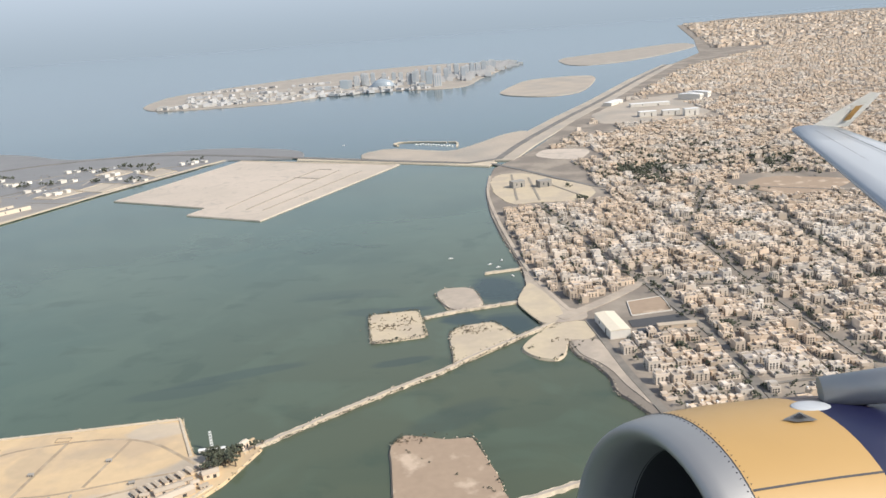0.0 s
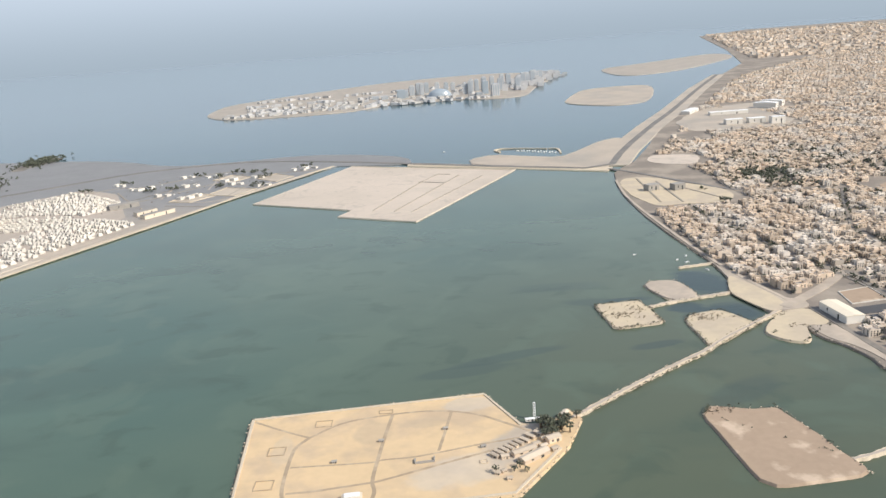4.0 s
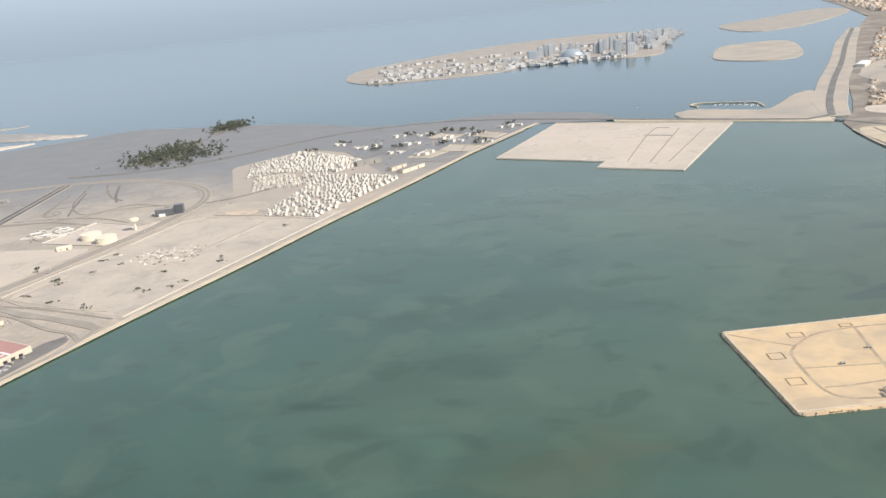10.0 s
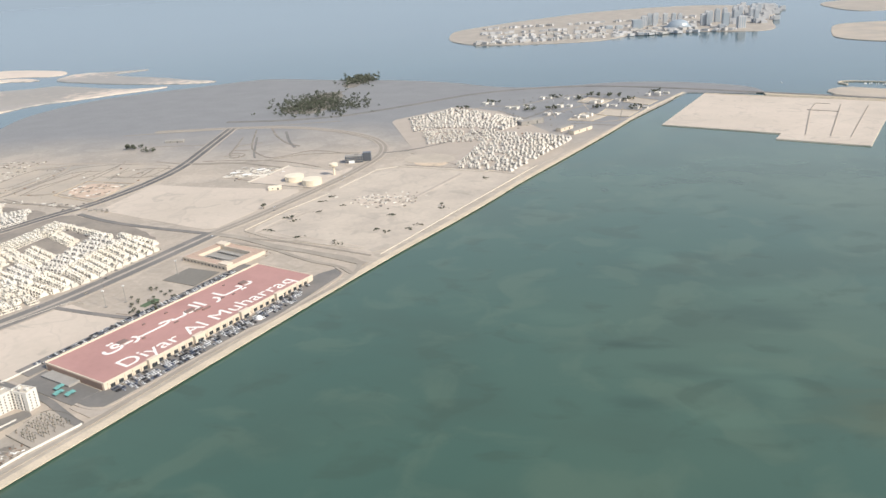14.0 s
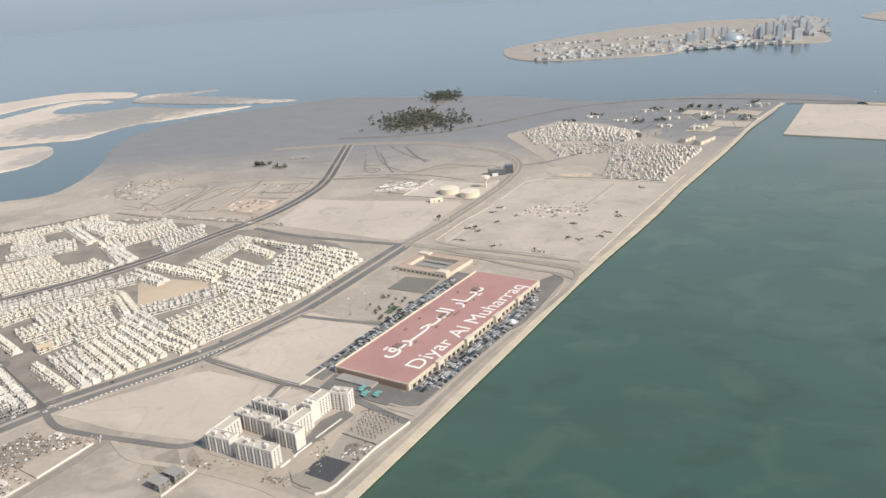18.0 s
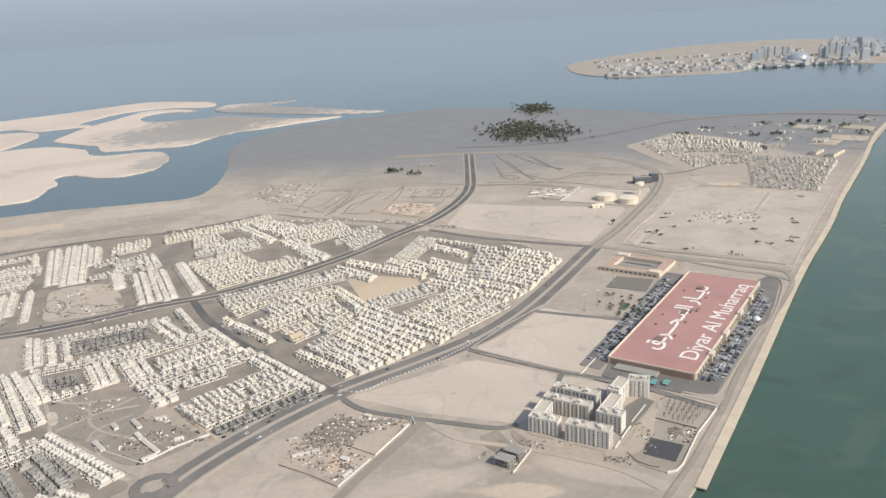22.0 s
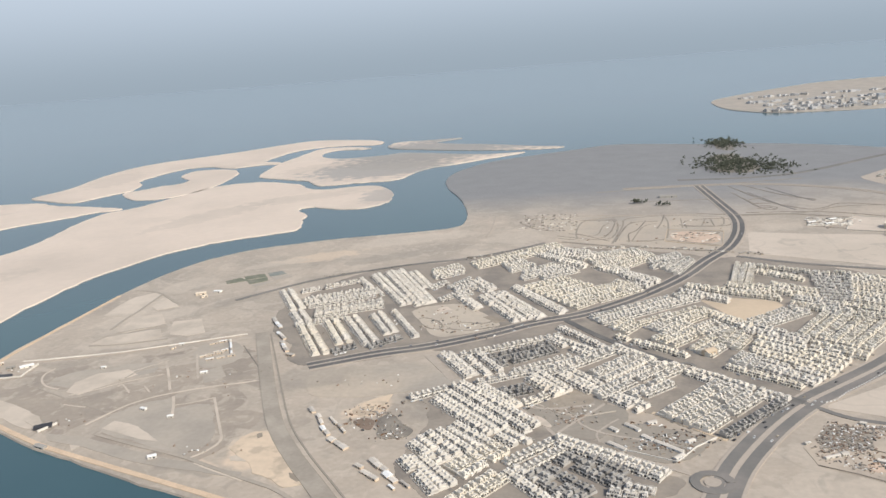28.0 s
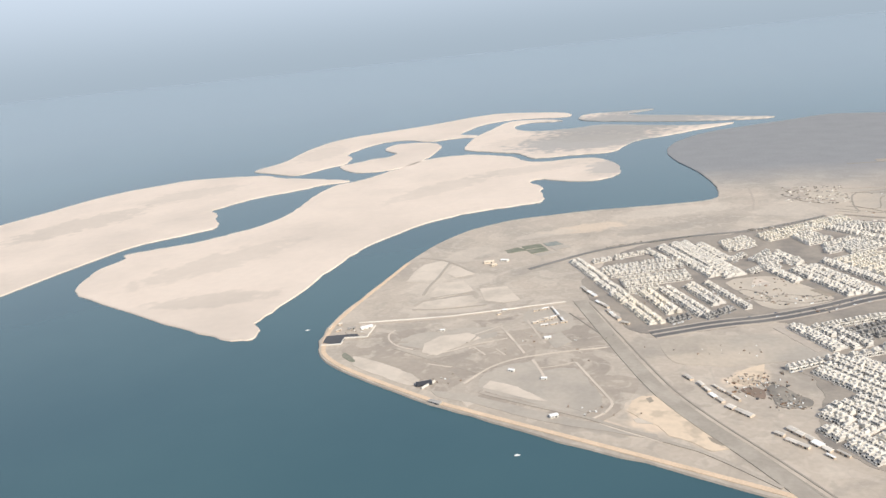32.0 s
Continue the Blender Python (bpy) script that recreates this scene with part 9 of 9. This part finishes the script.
patch("sandy_shore", [(42.4, 377.5), (46.0, 372.3), (54.2, 333.8), (47.9, 322.8), (42.0, 321.3), (37.2, 336.7), (32.9, 350.9)], ISLET_SAND, "pale sand behind the town shore", z=0.06, ragged=0.4)
patch("sandy_plot", [(45, 650), (73, 656), (95, 617), (119, 577), (108, 541), (72, 547), (50, 543), (41, 580)], ISLET_SAND, "pale sandy plots at the town's edge", ragged=1.0)
for line in ([(62.5, 648), (57, 556)], [(74.6, 632), (72.5, 551)], [(83, 613), (106, 549)]):
    road("path", line, 1.6, TRACK, "dark dividing track between sandy plots", rounds=0)
patch("sports_court", [(81, 323), (99.6, 326), (100, 344), (83, 340)], BROWN_SOIL, "reddish brown sand pitch with a kerb", cut=0.01)
wall_line([(81, 323), (99.6, 326), (100, 344), (83, 340), (81, 323)], "pale kerb round the sand pitch", 0.5, 0.4)
patch("car_park", [(78, 310), (104, 311), (103, 321.5), (78, 318)], DARK_ASPHALT, "dark asphalt yard behind the hall", cut=0.01)
shed("market_hall", 69.5, 310.5, -84, 21, 8.5, 3.6, TANK, WHITE_WALL, "large white market hall by the beach", pitch=0.12)
shed("market_hall", 82, 300, 5, 8, 5, 2.6, BLACK_CLAD, BLACK_CLAD, "dark grey substation beside the white hall", pitch=0.05)
shed("market_hall", 96, 308, 2, 16, 3, 1.6, TAN_ROOF, BEIGE_WALL, "long pale canopy beside the asphalt yard", pitch=0.05)
for x, y in ((62, 600), (82, 596)):
    shed("plot_house", x, y, 20, 10, 7, 5.0, GREY_CONCRETE, GREY_CONCRETE, "grey half-built house on a sandy plot", pitch=0.05)
patch("town_field", [(217, 550), (240, 578), (300, 545), (269, 520), (229, 512)], BROWN_SOIL, "open brown field inside the town", ragged=2.0)
patch("sandy_plot", [(191, 970), (262, 1095), (385, 1140), (327, 890), (192, 880)], SAND, "open sandy ground with pale halls north of the town", ragged=3.0)
patch("sandy_plot", [(90, 719), (103, 760), (148, 745), (133, 690)], PALE_SAND, "levelled pale plot beside the highway", ragged=1.5)
for x, y, a, l, w, h in ((243, 1066, 55, 40, 12, 4), (280, 1024, 0, 50, 10, 4), (252, 931, 0, 20, 10, 6), (279, 929, 0, 20, 10, 6), (298, 914, 0, 16, 10, 8), (345, 1060, 50, 12, 30, 7), (362, 1080, 50, 12, 30, 7)):
    shed("depot_hall", x, y, a, l, w, h, METAL_WHITE, WHITE_WALL, "long pale depot hall north of the town", pitch=0.08)

# ---- parked and passing cars ----
def car(colour, label):
    """A small saloon car with cabin, wheels and lamps; it points to +x."""
    paint = surface("car_paint", colour, 0.3, 0.03, 1, 0.2, bump=0)
    bm = box(bmesh.new(), 0, 0, 0.14, 1.85, 0.76, 0.28, 0, 0.06)
    body = new("car", mesh_of("car", bm, paint))
    tagged(body, label, "car", "cars")
    bm = boxed(-0.08, 0, 0.42, 1.0, 0.68, 0.22)
    for v in bm.verts:
        if v.co.z > 0.5:
            v.co.x = -0.08 + (v.co.x + 0.08) * 0.7
            v.co.y *= 0.85
    part("cabin", bm, DARK_GLASS, body, "dark glazed cabin")
    part("car_roof", boxed(-0.08, 0, 0.62, 0.66, 0.56, 0.05), paint, body)
    for x in (-0.58, 0.58):
        for y in (-0.36, 0.36):
            bm = bmesh.new()
            bmesh.ops.create_cone(bm, cap_ends=True, segments=10, radius1=0.16, radius2=0.16, depth=0.12, matrix=Matrix.Translation((x, y, 0.16)) @ Matrix.Rotation(1.5708, 4, "X"))
            part("wheel", bm, RUBBER, body)
    return body


CARS = [car((0.75, 0.75, 0.74), "white saloon car on asphalt"), car((0.32, 0.33, 0.35), "silver grey saloon car on asphalt"), car((0.04, 0.04, 0.045), "black saloon car on asphalt"), car((0.10, 0.12, 0.17), "dark blue saloon car on asphalt"),
        car((0.45, 0.38, 0.28), "beige saloon car on asphalt")]
PARKED = [0] * 5
rng = random.Random(3)


def park(m):
    k = rng.choice((0, 0, 0, 1, 1, 2, 2, 3, 4))
    if PARKED[k]:
        copy_thing(CARS[k], m)
    else:
        CARS[k].matrix_basis = m
    PARKED[k] += 1


for y, odds, count, a in ((-2.6, 0.66, 102, 90), (43.4, 0.55, 100, 90)):
    for i in range(count):
        if rng.random() < odds:
            park(hall_m @ pose(2 + i * 1.2, y, 0.2, 0, 0, a + rng.choice((0, 180)) + rng.uniform(-4, 4)))
# the crowded rest of the car parks and the lanes of the estates
crowd = Soup()


def crowd_car(x, y, z, turn):
    c, s = math.cos(turn), math.sin(turn)
    k = rng.choice((0, 0, 0, 1, 1, 2, 2, 3))
    crowd.box(x, y, z, 1.8, 0.76, 0.36, c, s, k)
    crowd.box(x - 0.1 * c, y - 0.1 * s, z + 0.36, 0.95, 0.66, 0.2, c, s, 4)
    crowd.box(x - 0.1 * c, y - 0.1 * s, z + 0.56, 0.7, 0.6, 0.05, c, s, k)


hall_turn = math.atan2(hall_m[1][0], hall_m[0][0])
for y, first, count, odds in ((-5.2, 2, 96, 0.78), (-7.1, 4, 92, 0.78), (-9.9, 8, 40, 0.7), (-9.9, 60, 40, 0.55), (45.4, 2, 96, 0.7), (47.6, 2, 96, 0.7), (50.2, 0, 104, 0.75), (52.2, 30, 80, 0.6)):
    for i in range(count):
        if rng.random() < odds:
            p = hall_m @ Vector((first + i * 1.18, y, 0))
            crowd_car(p.x, p.y, 0.2, hall_turn + 1.5708 + rng.choice((0, math.pi)) + rng.uniform(-0.06, 0.06))
for p, q in LANE_LINES:
    way = (q - p).normalized()
    for k in range(int((q - p).length / 2.6)):
        if rng.random() < 0.3:
            s = p + way * (k + rng.random()) * 2.6 + Vector((-way.y, way.x)) * rng.choice((-0.7, 0.7))
            crowd_car(s.x, s.y, 0.25, math.atan2(way.y, way.x))
crowd.build("parked_cars", [bpy.data.materials["car_paint"], bpy.data.materials["car_paint.001"], bpy.data.materials["car_paint.002"], bpy.data.materials["car_paint.003"], DARK_GLASS],
            "crowded rows of small parked cars", "cars")
for line, off in (([(-606, 369), (-651, 259), (-694, 201), (-738, 161), (-772, 113)], 3.6), ([(-964, 223), (-899, 254), (-842, 288), (-773, 364), (-711, 493)], 2.8), ([(-540, 513), (-588, 402)], 2.8)):
    for a, c in zip(line, line[1:]):
        a, c = Vector(a), Vector(c)
        way = (c - a).normalized()
        for side in (-1, 1):
            for _ in range(2):
                p = a.lerp(c, rng.random()) + Vector((-way.y, way.x)) * off * side
                park(pose(p.x, p.y, 0.14, 0, 0, math.degrees(math.atan2(way.y, way.x)) + (180 if side > 0 else 0)))

# ---- the aircraft's engine and wing tip, where they are as the flight begins ----
LIP_METAL = surface("brushed_lip_metal", (0.40, 0.395, 0.385), 0.45, 0.05, 3, 0.5, metal=0.55, bump=0)
GOLD_PAINT = surface("gold_cowl_paint", (0.47, 0.295, 0.11), 0.42, 0.04, 2, 0.5, bump=0)
NAVY_PAINT = surface("navy_cowl_paint", (0.012, 0.014, 0.05), 0.35, 0.04, 2, 0.5, bump=0)
DUCT_DARK = surface("dark_intake_lining", (0.05, 0.05, 0.055), 0.6, 0.1, 2, 0.5, bump=0)
WING_GREY = surface("grey_wing_paint", (0.46, 0.48, 0.50), 0.35, 0.04, 1.5, 0.4, bump=0)
WING_WHITE = surface("white_tip_paint", (0.80, 0.78, 0.74), 0.35, 0.03, 1.5, 0.4, bump=0)


def lathe(profile, segments=64):
    """A ring turned about the local x axis from (backward distance, radius) pairs."""
    bm = bmesh.new()
    rings = [[bm.verts.new((-b, r * math.cos(k * math.tau / segments), r * math.sin(k * math.tau / segments))) for k in range(segments)] for b, r in profile]
    for a, c in zip(rings, rings[1:]):
        for k in range(segments):
            bm.faces.new((a[k], a[(k + 1) % segments], c[(k + 1) % segments], c[k])).smooth = True
    bmesh.ops.recalc_face_normals(bm, faces=bm.faces)
    return bm


aircraft = tagged(new("aircraft"), "gold and grey airliner engine with white-tipped wing in flight", "aircraft")
aircraft.matrix_basis = pose(1.247, 4.443, 129.070)
nose = Vector((-0.9416, -0.2920, 0.1674)).to_track_quat("X", "Z").to_matrix().to_4x4()
engine = part("jet_engine", lathe([(0.185, 1.033), (0.35, 1.048), (0.55, 1.064), (0.8, 1.079), (1.17, 1.089)]), GOLD_PAINT, aircraft, "gold painted engine cowl")
engine.matrix_local = nose
part("intake_lip", lathe([(0.35, 0.80), (0.12, 0.825), (0.02, 0.855), (-0.05, 0.90), (-0.07, 0.94), (-0.04, 0.975), (0.04, 1.005), (0.188, 1.035)]), LIP_METAL, engine, "bare brushed metal intake lip")
part("intake_duct", lathe([(0.33, 0.801), (0.7, 0.80), (1.3, 0.83)]), DUCT_DARK, engine, "dark intake lining")
part("fan_face", lathe([(1.1, 0.82), (1.1, 0.30), (0.8, 0.02)]), DUCT_DARK, engine, "dark fan behind the intake")
part("rear_cowl", lathe([(1.171, 1.087), (1.5, 1.088), (2.2, 1.06), (3.0, 0.94), (3.0, 0.9)]), NAVY_PAINT, engine, "navy painted rear cowl")
part("seam", lathe([(0.182, 1.034), (0.188, 1.039), (0.194, 1.034)]), DUCT_DARK, engine)
ring = lathe([(0.2, 1.0365), (0.35, 1.0495), (0.55, 1.0655), (0.8, 1.0805), (1.17, 1.0905)], 900)
bmesh.ops.delete(ring, geom=[f for f in ring.faces if not (abs(math.degrees(math.atan2(f.calc_center_median().z, f.calc_center_median().y)) - 60) < 0.36)], context="FACES")
part("panel_seam", ring, DUCT_DARK, engine, "thin dark panel joint")
rivets = Soup()
for ring, r, n in ((0.165, 1.033, 150), (0.212, 1.037, 150)):
    for k in range(n):
        a = k * math.tau / n
        rivets.box(-ring, r * math.cos(a), r * math.sin(a) - 0.004, 0.005, 0.005, 0.006, slot=0, bottom=True)
rivets.build("rivets", [DUCT_DARK], "rows of small rivets round the lip joint", "rivets", engine)


def in_aircraft(p):
    return Vector(p) - Vector((1.212, 4.443, 129.100))


bm = bmesh.new()
bm.faces.new([bm.verts.new(in_aircraft(p)) for p in ((2.139, 4.677, 130.042), (2.307, 4.798, 130.020), (2.384, 4.689, 130.010), (2.220, 4.647, 130.032))])
bmesh.ops.solidify(bm, geom=bm.faces[:], thickness=0.02)
vent = part("vent", bm, LIP_METAL, aircraft, "small metal scoop on the cowl")
bm = bmesh.new()
bm.faces.new([bm.verts.new(in_aircraft(p)) for p in ((2.21, 4.683, 130.048), (2.286, 4.752, 130.038), (2.306, 4.685, 130.034))])
bmesh.ops.solidify(bm, geom=bm.faces[:], thickness=0.015)
part("vent_mouth", bm, DUCT_DARK, vent)
bm = bmesh.new()
bmesh.ops.create_uvsphere(bm, u_segments=20, v_segments=10, radius=1.0, matrix=Matrix.Translation(in_aircraft((2.46, 4.95, 129.962))) @ nose @ Matrix.Diagonal((0.17, 0.085, 0.03, 1)))
part("pylon_fairing", bm, WING_GREY, aircraft, "pale grey teardrop pylon fairing")
bm = bmesh.new()
bmesh.ops.create_cone(bm, cap_ends=True, segments=48, radius1=0.11, radius2=0.16, depth=1.3, matrix=Matrix.Translation(in_aircraft((3.25, 5.02, 130.06))) @ Vector((1, -0.2, 0.15)).to_track_quat("Z", "Y").to_matrix().to_4x4())
for face in bm.faces:
    face.smooth = len(face.verts) == 4
part("inner_slat", bm, LIP_METAL, aircraft, "bare metal inner leading edge")

# wing: stations from the tip inward, each an aerofoil along the line of flight
tip, inward, aft = Vector((6.98, 15.44, 130.10)), Vector((-0.56, -4.49, -0.53)), Vector((0.967, 0.25, -0.05))
SECTION = ((0.0, 0.0), (0.03, 0.035), (0.15, 0.062), (0.4, 0.07), (0.75, 0.035), (1.0, 0.0), (0.7, -0.02), (0.3, -0.04), (0.05, -0.03))


def loft(stations, low=0.0, high=1.0, lift=0.0):
    bm = bmesh.new()
    rings = []
    for t, chord in stations:
        ring = []
        for x, z in SECTION:
            p = tip + inward * t + aft * chord * (low + (high - low) * x) + Vector((0.05, 0.01, 1)) * (chord * z * (high - low) + lift)
            ring.append(bm.verts.new(in_aircraft(p)))
        rings.append(ring)
    for a, c in zip(rings, rings[1:]):
        for k in range(len(SECTION)):
            bm.faces.new((a[k], a[(k + 1) % len(SECTION)], c[(k + 1) % len(SECTION)], c[k])).smooth = True
    bm.faces.new(rings[0])
    bm.faces.new(rings[-1][::-1])
    bmesh.ops.recalc_face_normals(bm, faces=bm.faces)
    return bm


STATIONS = ((0.0, 1.1), (0.3, 1.63), (1.0, 2.6), (1.7, 3.6))
wing = part("wing", loft(STATIONS), WING_GREY, aircraft, "grey painted wing")
part("slat", loft(((0.03, 1.15), (1.7, 3.6)), -0.01, 0.13, 0.005), LIP_METAL, wing, "metal leading-edge slat")
for low, high in ((0.62, 0.635), (0.30, 0.306)):
    bm = bmesh.new()
    ring = []
    for t, chord in ((0.1, 1.28), (1.6, 3.45)):
        for x in (low, high):
            ring.append(bm.verts.new(in_aircraft(tip + inward * t + aft * chord * x + Vector((0.05, 0.01, 1)) * (chord * 0.062 + 0.012))))
    bm.faces.new((ring[0], ring[1], ring[3], ring[2]))
    bmesh.ops.solidify(bm, geom=bm.faces[:], thickness=0.01)
    part("panel_gap", bm, DUCT_DARK, wing, "dark hinge gap")
bm = bmesh.new()
fin = [tip + aft * x + Vector((0.05, 0.01, 1)) * z for x, z in ((0.35, 0.0), (1.35, 0.0), (2.05, 0.62), (1.80, 0.66))]
bm.faces.new([bm.verts.new(in_aircraft(p)) for p in fin])
bmesh.ops.solidify(bm, geom=bm.faces[:], thickness=0.05)
fence = part("wingtip_fence", bm, WING_WHITE, wing, "white wingtip fence")
bm = bmesh.new()
mark = [tip + aft * x + Vector((0.05, 0.01, 1)) * z - Vector((0.25, -0.968, 0)) * -0.06 for x, z in ((1.15, 0.12), (1.32, 0.14), (1.60, 0.42), (1.42, 0.40))]
bm.faces.new([bm.verts.new(in_aircraft(p)) for p in mark])
bmesh.ops.solidify(bm, geom=bm.faces[:], thickness=0.01)
part("emblem", bm, GOLD_PAINT, fence, "plain gold mark")
greens.build("trees_and_shrubs", [LEAVES], "dusty dark green trees and shrubs among the houses", "trees")
